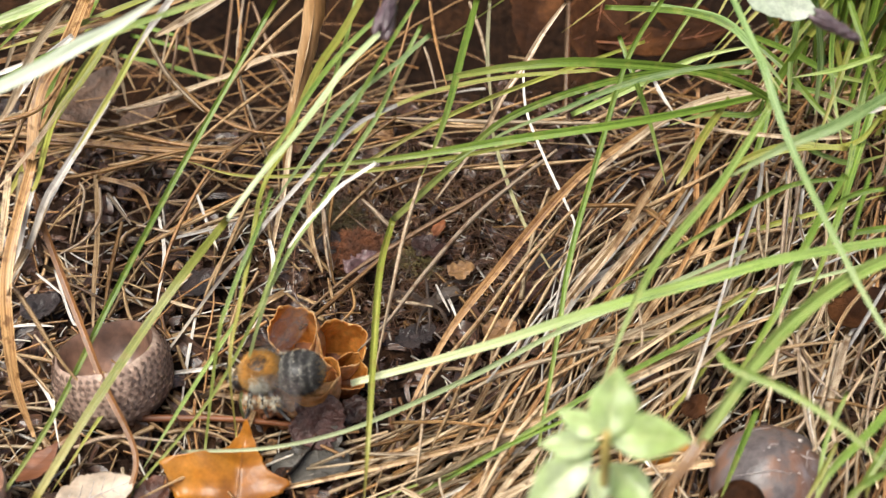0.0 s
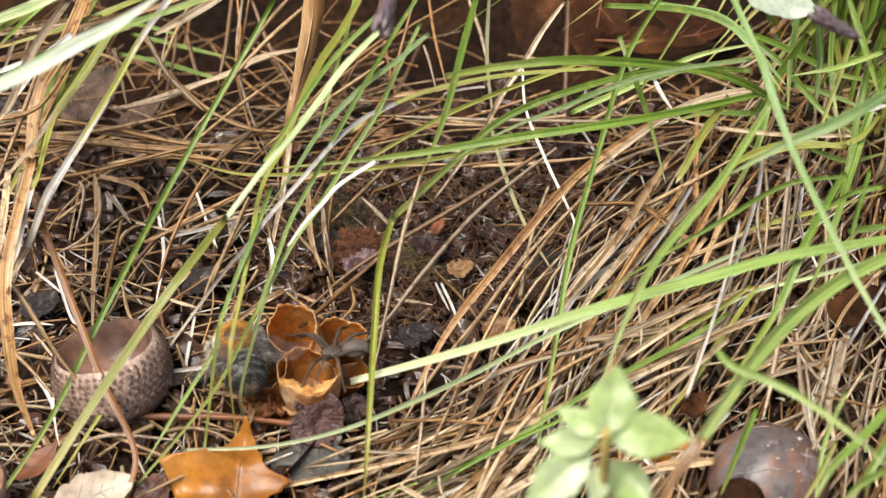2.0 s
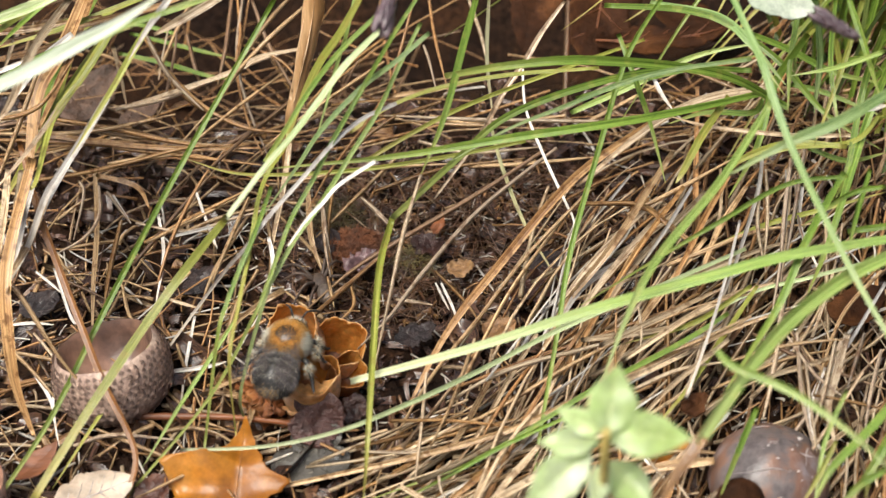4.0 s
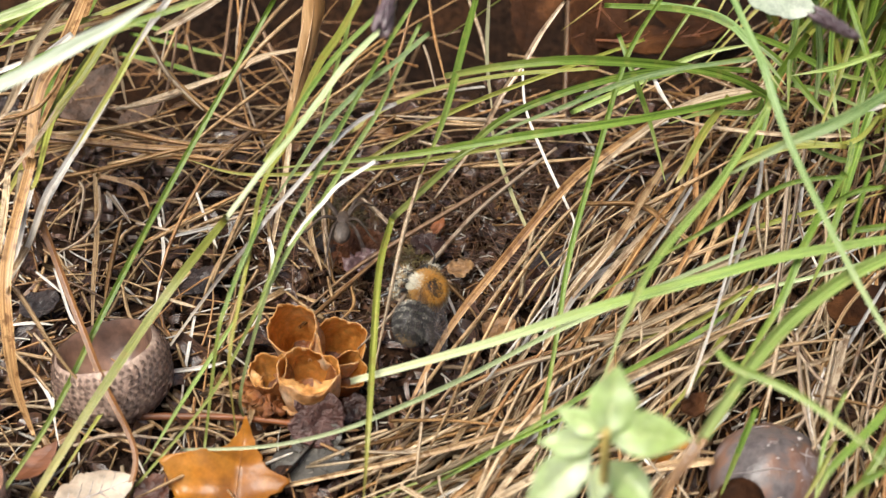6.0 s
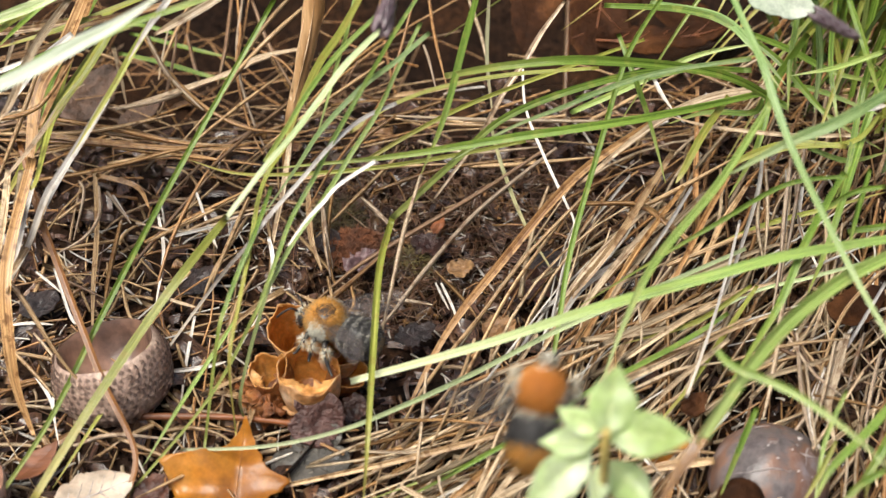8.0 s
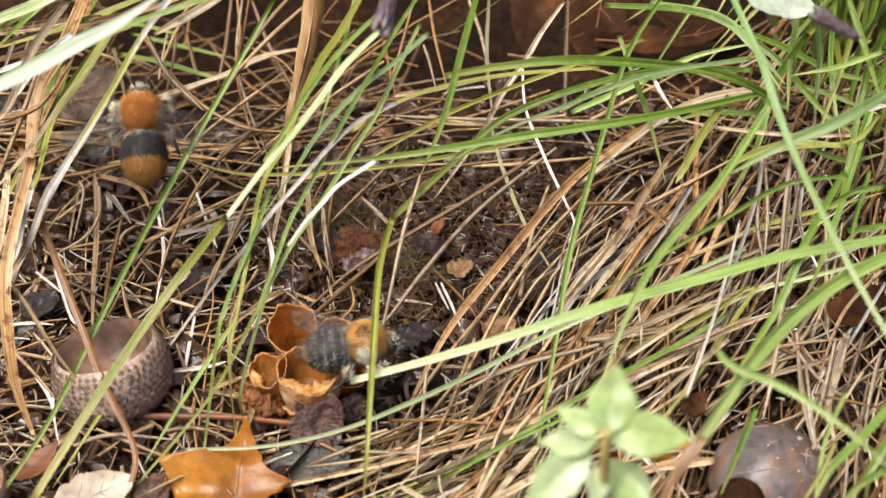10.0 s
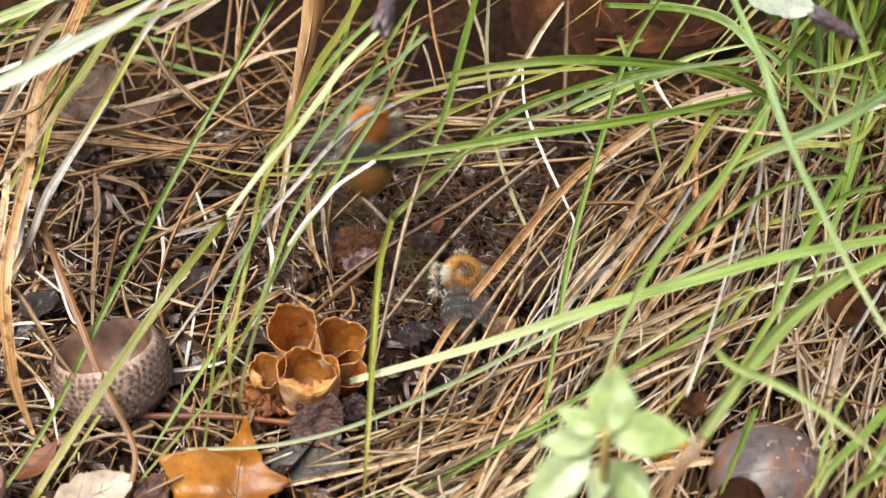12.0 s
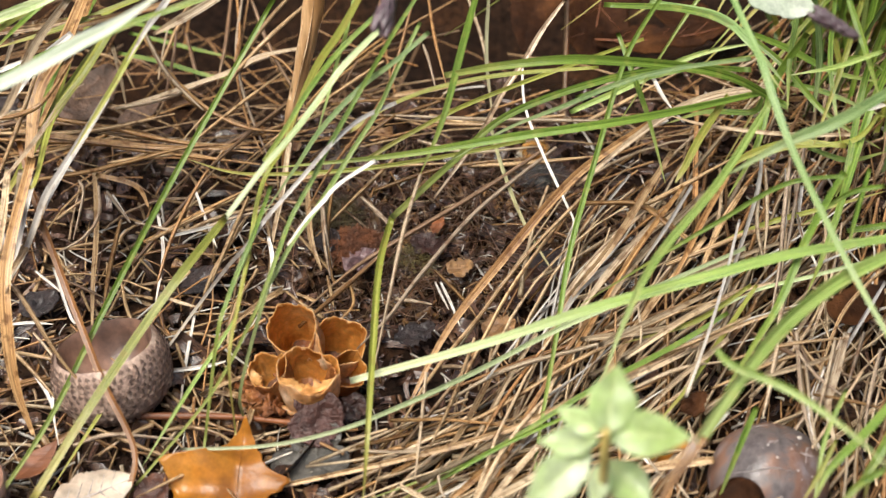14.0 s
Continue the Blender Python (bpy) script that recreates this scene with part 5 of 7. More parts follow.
straw("v", 0.50, [(-56.5, -21.4, 5.0), (-52.7, -25.9, 4.2), (-50.6, -30.2, 3.4)])
straw("w", 0.45, [(-60.3, -19.0, 4.0), (-57.5, -17.9, 3.2), (-54.9, -17.5, 2.4)])
straw("s", 0.60, [(-46.1, -10.8, 4.0), (-44.2, -16.6, 3.2), (-41.2, -20.2, 2.4)])
straw("w", 0.50, [(-55.5, -27.7, 4.0), (-53.1, -31.0, 3.2), (-52.1, -33.3, 2.4)])

# growth at the edge of the hollow
left("y", 0.80, [(-59.2, 0.2, 40.0), (-56.8, 6.1, 38.8), (-52.9, 13.0, 37.6)])
left("l", 0.70, [(-60.5, 4.7, 38.0), (-56.4, 10.2, 36.8), (-52.8, 15.1, 35.6)])
straw("w", 1.00, [(-51.3, 8.1, 34.0), (-54.9, 4.0, 32.8), (-57.0, -0.1, 31.6), (-59.0, -4.6, 30.4)])
left("y", 1.00, [(-47.8, 13.4, 30.0), (-50.6, 4.7, 28.8), (-53.1, -2.4, 27.6), (-53.7, -14.8, 26.4), (-56.3, -10.1, 25.2)])
straw("p2", 1.20, [(-61.4, -1.1, 26.0), (-59.8, 1.5, 24.8), (-58.5, 3.5, 23.6)])
left("g", 1.10, [(-52.1, 28.5, 26.0), (-54.8, 16.2, 24.8), (-56.6, 8.6, 23.6), (-57.0, -0.5, 22.4)])
straw("o", 1.40, [(-51.4, 22.9, 30.0), (-52.5, 11.0, 28.8), (-53.8, 3.6, 27.6), (-55.1, -3.4, 26.4)])
straw("v", 0.80, [(-60.1, 22.9, 30.0), (-61.4, 13.7, 28.8), (-62.0, 7.4, 27.6)])
left("y", 0.80, [(-54.3, 17.2, 24.0), (-55.2, 7.0, 22.8), (-55.9, -0.2, 21.6), (-56.1, -5.9, 20.4)])
straw("p2", 1.50, [(-56.8, -8.8, 24.0), (-56.3, -16.4, 22.8), (-55.9, -21.5, 21.6), (-55.7, -28.5, 20.4)])
straw("p2", 1.00, [(-58.3, -9.9, 25.0), (-57.8, -16.3, 23.8), (-57.2, -23.5, 22.6)])
straw("w", 1.00, [(-51.6, -5.4, 22.0), (-53.6, -10.9, 20.8), (-54.9, -17.4, 19.6), (-56.2, -21.5, 18.4)])
straw("v", 0.70, [(-45.9, 27.3, 20.0), (-41.4, 18.5, 18.8), (-35.3, 11.3, 17.6)])
straw("o", 0.65, [(-46.9, 29.3, 18.0), (-41.6, 21.0, 16.8), (-34.9, 13.7, 15.6), (-28.9, 10.9, 14.4), (-22.3, 11.4, 13.2)])
straw("v", 0.75, [(-48.7, 13.3, 16.0), (-41.4, 17.8, 14.8), (-32.1, 26.1, 13.6), (-24.2, 32.5, 12.4)])
straw("r", 0.55, [(-31.4, 40.9, 16.0), (-31.7, 33.5, 14.8), (-32.0, 25.0, 13.6), (-29.3, 14.3, 12.4), (-26.8, 8.6, 11.2)])
straw("r", 0.55, [(-33.1, 40.3, 17.0), (-32.0, 32.2, 15.8), (-32.4, 26.6, 14.6)])
straw("s", 0.60, [(-36.1, 6.2, 16.0), (-30.9, 15.4, 14.8), (-24.9, 25.0, 13.6)])
straw("b", 0.60, [(-33.9, 2.3, 14.0), (-28.3, 12.5, 12.8), (-21.4, 23.3, 11.6)])
straw("r", 0.50, [(-31.6, 31.6, 14.0), (-25.3, 28.9, 12.8), (-20.9, 21.9, 11.6)])
straw("o", 0.80, [(-53.5, 12.4, 14.0), (-46.9, 12.2, 12.8), (-38.4, 10.3, 11.6), (-29.2, 10.1, 10.4)])
straw("s", 0.70, [(-51.0, 11.6, 13.0), (-41.0, 11.1, 11.8), (-30.9, 10.9, 10.6)])

# more blades of the dense tuft, springing from its crown
def crown_blades(count):
    d = random.Random(21)
    for _ in range(count):
        x, y = d.gauss(74, 8), d.gauss(45, 10)
        z = ground_height(x, y)
        a = radians(d.uniform(60, 330))
        L, H = d.uniform(26, 62), d.uniform(14, 34)
        if abs(math.cos(a)) > 0.8 and d.random() < 0.3:
            L *= 1.3
        ux, uy = math.cos(a), math.sin(a)
        pts = [(x, y, z), (x + ux * L * 0.22, y + uy * L * 0.22, z + H * 0.72), (x + ux * L * 0.58, y + uy * L * 0.58, z + H),
               (x + ux * L, y + uy * L, z + H * d.uniform(0.35, 0.9))]
        make_blade("blade", d.choice("gggbyyy"), d.uniform(0.7, 1.3), pts, right_tuft)


crown_blades(80)


def upright_blades(count):
    d = random.Random(22)
    for _ in range(count):
        x, y = d.uniform(56, 86), d.gauss(30, 9)
        z = ground_height(x, y)
        a = radians(d.choice((d.uniform(20, 160), d.uniform(200, 340), d.uniform(0, 360))))
        L, H = d.uniform(6, 30), d.uniform(26, 58)
        ux, uy = math.cos(a), math.sin(a)
        pts = [(x, y, z), (x + ux * L * 0.2, y + uy * L * 0.2, z + H * 0.5), (x + ux * L * 0.55, y + uy * L * 0.55, z + H * 0.85), (x + ux * L, y + uy * L, z + H)]
        make_blade("blade", d.choice("gggglyb"), d.uniform(0.7, 1.25), pts, right_tuft)


upright_blades(50)


def tube_mesh(bm, line, radius, sides=10, rough=0.0, seed=0.0, mat=0):
    """Adds a tube along a line; radius is a function of 0..1."""
    rings = []
    n = len(line)
    for i, q in enumerate(line):
        t = i / (n - 1)
        d = (line[min(i + 1, n - 1)] - line[max(i - 1, 0)]).normalized()
        ref = Vector((0, 0, 1)) if abs(d.z) < 0.9 else Vector((1, 0, 0))
        s = d.cross(ref).normalized()
        u = s.cross(d)
        ring = []
        for k in range(sides):
            a = 2 * math.pi * k / sides
            r = radius(t)
            if rough:
                r *= 1 + rough * noise.noise((math.cos(a) * 1.4 + seed, math.sin(a) * 1.4, t * 9))
            ring.append(bm.verts.new(q + (s * math.cos(a) + u * math.sin(a)) * r))
        rings.append(ring)
    for a, b in zip(rings, rings[1:]):
        for k in range(sides):
            f = bm.faces.new((a[k], a[(k + 1) % sides], b[(k + 1) % sides], b[k]))
            f.material_index = mat
    bm.faces.new(list(reversed(rings[0]))).material_index = mat
    bm.faces.new(rings[-1]).material_index = mat


def aim(origin, along, up=(0, 0, 1)):
    """A matrix in millimetres with y along a direction and z as near as may be to up."""
    y = Vector(along).normalized()
    x = y.cross(Vector(up)).normalized()
    z = x.cross(y)
    return Matrix.Translation(Vector(origin)) @ Matrix((x, y, z)).transposed().to_4x4()


def leaf_mesh(base, tip, width, lobes=0, depth=0.0, curl=0.15, fold=0.15, up=(0, 0, 1), seed=0, thick=0.18, ragged=0.06, stalk=0.0, blunt=0.8, wave=0.05, shape=None):
    """A leaf with a thickness, a midrib fold, lobes, curled edges and an uneven rim."""
    base, tip = Vector(base), Vector(tip)
    L = (tip - base).length
    m = aim(base, tip - base, up)
    outline = spline(shape, 6) if shape else None
    bm = bmesh.new()
    nu, nv = (60, 10) if shape else (30, 8)
    grid = []
    for i in range(nu + 1):
        t = i / nu
        hw = 0.5 * width * max(0.02, math.sin(math.pi * min(1, max(0, t)) ** 0.85)) ** blunt
        if lobes:
            hw *= 1 - depth + depth * abs(math.cos(math.pi * lobes * t + 0.4))
        row = []
        for j in range(-nv, nv + 1):
            s = j / nv
            r = 1 + ragged * (3 * noise.noise((t * 9 + seed, (s > 0) * 7.3, seed * 1.7)) + 1.5 * noise.noise((t * 31 + seed, (s > 0) * 7.3, seed))) * abs(s)
            if shape:
                hw = np.interp(t, [q[0] for q in outline], [q[1 if s < 0 else 2] for q in outline])
            x = s * hw * r
            y = t * L
            z = fold * abs(s) * hw + curl * L * (t - 0.5) ** 2 * 2 + wave * width * noise.noise((x / width * 3 + seed, y / L * 3, seed))
            z += curl * width * 0.5 * s * s * noise.noise((seed, t * 2, 3.1))
            row.append(m @ Vector((x, y, z)))
        grid.append(row)
    nrm = (m.to_3x3() @ Vector((0, 0, 1))).normalized()
    top = [[bm.verts.new(p + nrm * thick * 0.5) for p in row] for row in grid]
    bot = [[bm.verts.new(p - nrm * thick * 0.5) for p in row] for row in grid]
    w = 2 * nv
    for i in range(nu):
        for j in range(w):
            bm.faces.new((top[i][j], top[i][j + 1], top[i + 1][j + 1], top[i + 1][j]))
            bm.faces.new((bot[i][j], bot[i + 1][j], bot[i + 1][j + 1], bot[i][j + 1]))
        bm.faces.new((top[i][0], top[i + 1][0], bot[i + 1][0], bot[i][0]))
        bm.faces.new((top[i][w], bot[i][w], bot[i + 1][w], top[i + 1][w]))
    for i in (0, nu):
        for j in range(w):
            vs = (top[i][j], bot[i][j], bot[i][j + 1], top[i][j + 1])
            bm.faces.new(vs if i == 0 else tuple(reversed(vs)))
    return bm, m, L


def vein_mesh(m, L, width, fold, curl, pairs=5, r=0.16):
    bm = bmesh.new()

    def at(x, y):
        t = y / L
        return m @ Vector((x, y, fold * abs(x) + curl * L * (t - 0.5) ** 2 * 2 + 0.14))
    tube_mesh(bm, [at(0, L * t) for t in (0.02, 0.25, 0.5, 0.75, 0.96)], lambda t: r * (1 - 0.6 * t), 6)
    for k in range(pairs):
        y0 = L * (0.15 + 0.7 * k / pairs)
        for s in (-1, 1):
            tube_mesh(bm, [at(0, y0), at(s * width * 0.16, y0 + L * 0.07), at(s * width * 0.3, y0 + L * 0.12)], lambda t: r * 0.55 * (1 - 0.6 * t), 5)
    return bm


def leaf(name, label, category, material, vein, base, tip, width, **kw):
    if name == "leaf_scrap":
        kw = {"ragged": 0.14, **kw, "wave": max(0.2, kw.get("wave", 0))}
    t = thing(name, label, category)
    bm, m, L = leaf_mesh(base, tip, width, **kw)
    part("leaf_blade", bm, material, t)
    if vein:
        part("midrib", vein_mesh(m, L, width, kw.get("fold", 0.15), kw.get("curl", 0.15), 0 if kw.get("shape") else 5, 0.09 if kw.get("shape") else 0.16), vein, t)
    return t


# ---- acorn cups ----
def acorn_cup(label, at, lean):
    t = thing("acorn_cup", label, "acorn cup", "acorn cups")
    t.matrix_basis = place(*at) @ pose(0, 0, 0, *lean)
    t.scale = (0.9, 0.9, 0.9)
    outer = [(7.35, 0.2), (7.8, -0.2), (8.4, -1.6), (8.8, -3.5), (8.75, -5.6), (8.0, -7.8), (6.4, -9.7), (3.9, -10.9), (1.0, -11.3)]
    inner = [(7.3, 0.2), (7.0, -0.5), (6.8, -1.8), (6.3, -3.6), (5.2, -5.4), (3.6, -6.7), (1.6, -7.3), (0.4, -7.4)]

    def lathe(profile, inward, wob):
        bm = bmesh.new()
        n = 48
        rings = []
        for r, z in profile:
            ring = []
            for k in range(n):
                a = 2 * math.pi * k / n
                rr = r * (1 + wob * noise.noise((math.cos(a) * 1.3, math.sin(a) * 1.3, z * 0.25)))
                ring.append(bm.verts.new((rr * math.cos(a), rr * math.sin(a), z + 0.25 * noise.noise((math.cos(a) * 2, math.sin(a) * 2, 9)))))
            rings.append(ring)
        for a, b in zip(rings, rings[1:]):
            for k in range(n):
                q = (a[k], b[k], b[(k + 1) % n], a[(k + 1) % n])
                bm.faces.new(q if not inward else tuple(reversed(q)))
        bm.faces.new(rings[-1] if inward else list(reversed(rings[-1])))
        return bm
    part("shell", lathe(outer, False, 0.06), ACORN, t)
    part("lining", lathe(inner, True, 0.05), ACORN_IN, t, "dark smooth hollow inside of the cup")
    # overlapping scales in rows: three shapes shared by all
    shapes = []
    d = random.Random(4)
    for _ in range(3):
        bm = bmesh.new()
        w, h, th = d.uniform(0.58, 0.76), d.uniform(0.85, 1.15), d.uniform(0.22, 0.36)
        vs = [bm.verts.new(p) for p in ((-w, -h * 0.7, 0), (w, -h * 0.7, 0), (w * 0.72, h * 0.25, th * 0.7), (0, h, th * 0.9), (-w * 0.72, h * 0.25, th * 0.7), (0, -h * 0.1, th * 1.1))]
        for e in ((0, 1, 5), (1, 2, 5), (2, 3, 5), (3, 4, 5), (4, 0, 5), (3, 2, 1), (4, 3, 1), (0, 4, 1)):
            # the two faces at the point carry the painted tip shadow
            bm.faces.new([vs[g] for g in e]).material_index = 1 if e in ((2, 3, 5), (3, 4, 5)) else 0
        me = bpy.data.meshes.new("scale")
        bm.transform(Matrix.Scale(MM, 4))
        bm.to_mesh(me)
        bm.free()
        me.materials.append(ACORN)
        me.materials.append(ACORN_TIP_SHADE)
        shapes.append(me)
    d = random.Random(5)
    prof = [(Vector((r, z))) for r, z in outer]
    lens = [0]
    for a, b in zip(prof, prof[1:]):
        lens.append(lens[-1] + (b - a).length)
    rows = 15
    count = 0
    rest_v, rest_f = [], []
    for j in range(rows):
        s = lens[-1] * (0.075 + 0.87 * j / rows)
        i = max(k for k in range(len(lens)) if lens[k] <= s)
        i = min(i, len(prof) - 2)
        q = prof[i].lerp(prof[i + 1], (s - lens[i]) / (lens[i + 1] - lens[i]))
        tang = (prof[i] - prof[i + 1]).normalized()
        nr = Vector((-tang.y, tang.x)) * -1
        if nr.x < 0:
            nr = -nr
        n = max(8, int(2 * math.pi * q.x / 1.22))
        for k in range(n):
            a = 2 * math.pi * (k + 0.5 * (j % 2) + d.uniform(-0.12, 0.12)) / n
            er, ez = Vector((math.cos(a), math.sin(a), 0)), Vector((0, 0, 1))
            ea = Vector((-math.sin(a), math.cos(a), 0))
            wob = 1 + 0.06 * noise.noise((math.cos(a) * 1.3, math.sin(a) * 1.3, q.y * 0.25))
            c = er * q.x * wob + ez * q.y
            up = er * tang.x + ez * tang.y
            out = er * nr.x + ez * nr.y
            count += 1
            turn = Matrix((ea, up, out)).transposed().to_4x4() @ Matrix.Rotation(d.gauss(0, 0.2), 4, "Z")
            seat = Matrix.Translation((c + out * d.uniform(-0.08, 0.06)) * MM) @ turn @ Matrix.Diagonal((d.uniform(0.6, 1.0), d.uniform(0.6, 1.15), d.uniform(0.5, 1.5), 1))
            shape = d.choice(shapes)
            if count > 300:
                start = len(rest_v)
                rest_v += [seat @ q.co for q in shape.vertices]
                rest_f += [[start + g for g in face.vertices] for face in shape.polygons]
                continue
            scale_ob = new("scale", shape)
            scale_ob.parent = t
            scale_ob.matrix_basis = seat
    rest = bpy.data.meshes.new("scale_crust")
    rest.from_pydata(rest_v, [], rest_f)
    rest.materials.append(ACORN)
    rest_ob = tagged(new("scale_crust", rest), kind="stuff")
    rest_ob.parent = t
    return t


cup = acorn_cup("empty grey-brown scaly acorn cup lying on litter", (-45.1, -27.3, 8.8), (-16, -10, 0))
half_cup = copy_thing(cup, place(*(-61.2, -47.6, 9.0)) @ pose(0, 0, 0, 15, 25, 60))
tagged(half_cup, "pinkish-brown scaly acorn cup among dry grass")


# ---- wax cells of a bumblebee nest ----
def wax_cell(parent, at, radius, height, lean, seed, ragged=0.25, torn=None, flare=0.0, skin=None):
    """A cup of wax with a thin torn rim. torn: the angle, in degrees, at which the wall is broken down."""
    bm = bmesh.new()
    n, levels = 84, 14

    def wall(a, t, inner):
        ca, sa = math.cos(a), math.sin(a)
        rim = height * (1 + ragged * (0.30 * noise.noise((ca * 1.4 + seed, sa * 1.4, 0)) + 0.055 * noise.noise((ca * 4 + seed, sa * 4, 5)) + 0.035 * noise.noise((ca * 9 + seed, sa * 9, 2))))
        if torn is not None:
            off = (a - radians(torn) + math.pi) % (2 * math.pi) - math.pi
            rim *= 1 - 0.22 * math.exp(-(off / 0.8) ** 2)
        r = radius * (0.74 + 0.28 * math.sin(min(1, t * 1.6 + 0.05) * math.pi * 0.5) - 0.03 * t + flare * t * t)
        r *= 1 + 0.09 * noise.noise((ca * 1.3 + seed, sa * 1.3, t)) + 0.05 * noise.noise((ca * 4 + seed, sa * 4, t * 5)) + 0.009 * noise.noise((ca * 14 + seed, sa * 14, t * 16))
        if inner:
            r -= 0.55 - 0.40 * t + 0.12 * noise.noise((ca * 9 + seed, sa * 9, t * 9))
            return Vector((r * ca, r * sa, 0.9 + t * (rim - 0.9)))
        return Vector((r * ca, r * sa, t * rim))
    out = [[bm.verts.new(wall(2 * math.pi * k / n, i / levels, False)) for k in range(n)] for i in range(levels + 1)]
    ins = [[bm.verts.new(wall(2 * math.pi * k / n, i / levels, True)) for k in range(n)] for i in range(levels + 1)]
    for i in range(levels):
        for k in range(n):
            k2 = (k + 1) % n
            f = bm.faces.new((out[i][k], out[i][k2], out[i + 1][k2], out[i + 1][k]))
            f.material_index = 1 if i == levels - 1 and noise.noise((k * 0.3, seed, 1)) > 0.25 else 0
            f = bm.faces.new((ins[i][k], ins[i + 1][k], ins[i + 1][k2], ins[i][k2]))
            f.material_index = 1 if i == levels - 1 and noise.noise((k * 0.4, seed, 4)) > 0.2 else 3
    for k in range(n):
        k2 = (k + 1) % n
        bm.faces.new((out[levels][k], out[levels][k2], ins[levels][k2], ins[levels][k])).material_index = 1 if noise.noise((k * 0.35, seed, 8)) > -0.15 else 0
    bm.faces.new(list(reversed(out[0])))
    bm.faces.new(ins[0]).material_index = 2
    bm.transform(Matrix.Translation(at) @ pose(0, 0, 0, *lean) @ Matrix.Translation((0, 0, -height)))
    return part("wax_cell", bm, [skin or WAX, WAX_RIM, WAX_FLOOR, WAX_IN], parent)


nest = thing("bumblebee_wax_cells", "cluster of open torn amber wax cells on litter", "wax cells")
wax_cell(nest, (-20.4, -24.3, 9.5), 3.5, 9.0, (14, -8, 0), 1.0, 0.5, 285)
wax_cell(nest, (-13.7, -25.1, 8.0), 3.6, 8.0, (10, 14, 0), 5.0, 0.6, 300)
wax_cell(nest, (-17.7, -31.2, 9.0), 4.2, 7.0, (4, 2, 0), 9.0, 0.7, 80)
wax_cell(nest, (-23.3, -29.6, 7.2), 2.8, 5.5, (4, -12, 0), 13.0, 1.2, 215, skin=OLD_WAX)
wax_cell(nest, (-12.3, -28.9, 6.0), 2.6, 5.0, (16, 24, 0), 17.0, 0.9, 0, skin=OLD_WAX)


def wax_cap(cell_at, lean, radius, depth, start, end, reach, seed):
    """What is left of a cell's lid: a crumbling flap along part of the rim, seen from above between two angles."""
    bm = bmesh.new()
    n = 26
    rows = []
    for i in range(n + 1):
        q = i / n
        a = radians(start + (end - start) * q)
        ca, sa = math.cos(a), math.sin(a)
        inn = radius * (1 - reach * math.sin(math.pi * q) ** 0.5 * (1 + 0.5 * noise.noise((q * 3, seed, 0)) + 0.45 * noise.noise((q * 11, seed, 3))))
        ring = []
        for k in range(5):
            r = radius * 0.98 + (inn - radius * 0.98) * k / 4
            z = -depth * (k / 4) + 0.35 * noise.noise((r * ca * 0.9, r * sa * 0.9, seed))
            ring.append((bm.verts.new((r * ca, r * sa, z)), bm.verts.new((r * ca, r * sa, z - 0.3))))
        rows.append(ring)
    for i in range(n):
        for k in range(4):
            a, b, c, e = rows[i][k], rows[i][k + 1], rows[i + 1][k + 1], rows[i + 1][k]
            bm.faces.new((a[0], e[0], c[0], b[0]))
            bm.faces.new((a[1], b[1], c[1], e[1]))
        bm.faces.new((rows[i][4][0], rows[i + 1][4][0], rows[i + 1][4][1], rows[i][4][1]))
    bm.transform(Matrix.Translation(cell_at) @ pose(0, 0, 0, *lean) @ Matrix.Translation((0, 0, -0.4)))
    part("wax_lid_remnant", bm, WAX_RIM, nest, "pale crumbling flap of a wax lid")


wax_cap((-17.7, -31.2, 9.0), (4, 2, 0), 4.0, 0.2, 196, 346, 0.5, 3.0)
wax_cap((-23.3, -29.6, 7.0), (4, -12, 0), 2.7, 0.4, 160, 250, 0.5, 19.0)


def wax_seams():
    """Lumpy wax that joins the cells where they meet."""
    d = random.Random(9)
    for a, b in (((-18.8, -26.4, 6.0), (-16.4, -26.4, 5.8)), ((-21.4, -27.4, 5.0), (-21.6, -30.4, 4.4)), ((-22.0, -33.4, 3.6), (-14.6, -35.0, 3.2))):
        bm = bmesh.new()
        a, b = Vector(a), Vector(b)
        line = [a.lerp(b, k / 8) + Vector((d.gauss(0, 0.15), d.gauss(0, 0.15), d.gauss(0, 0.25))) for k in range(9)]
        tube_mesh(bm, line, lambda s: 0.6 - 0.25 * abs(2 * s - 1), 12, 0.9, a.x)
        part("wax_seam", bm, WAX, nest, "lumpy wax between two cells")


wax_seams()


def wax_crumbs():
    d = random.Random(3)
    cx, cy = (-20.6, -30.6)
    for _ in range(150):
        a = d.uniform(0, 2 * math.pi)
        r = d.uniform(0.3, 1) ** 0.5
        s = d.uniform(0.35, 1.25)
        x, y = cx + 6.4 * r * math.cos(a), cy + 3.8 * r * math.sin(a)
        if math.hypot(x + 17.7, y + 31.2) < 4.0 or math.hypot(x + 23.3, y + 29.6) < 2.4:
            continue
        bm = bmesh.new()
        bmesh.ops.create_icosphere(bm, subdivisions=2, radius=s, matrix=Matrix.Translation((x, y, ground_height(x, y) + 0.8 + d.uniform(0, 3.2))) @ Euler((d.gauss(0.3, 0.5), d.gauss(0, 0.5), d.uniform(0, 3))).to_matrix().to_4x4() @ Matrix.Diagonal((1.7, 1.3, 0.3, 1)))
        for v in bm.verts:
            v.co += Vector((noise.noise(v.co * 1.4), noise.noise(v.co * 1.4 + Vector((9, 0, 0))), noise.noise(v.co * 1.4 + Vector((0, 9, 0))))) * s * 0.9
        part("wax_flake", bm, [OLD_WAX], nest, "crumbled flake of old brown wax")


wax_crumbs()

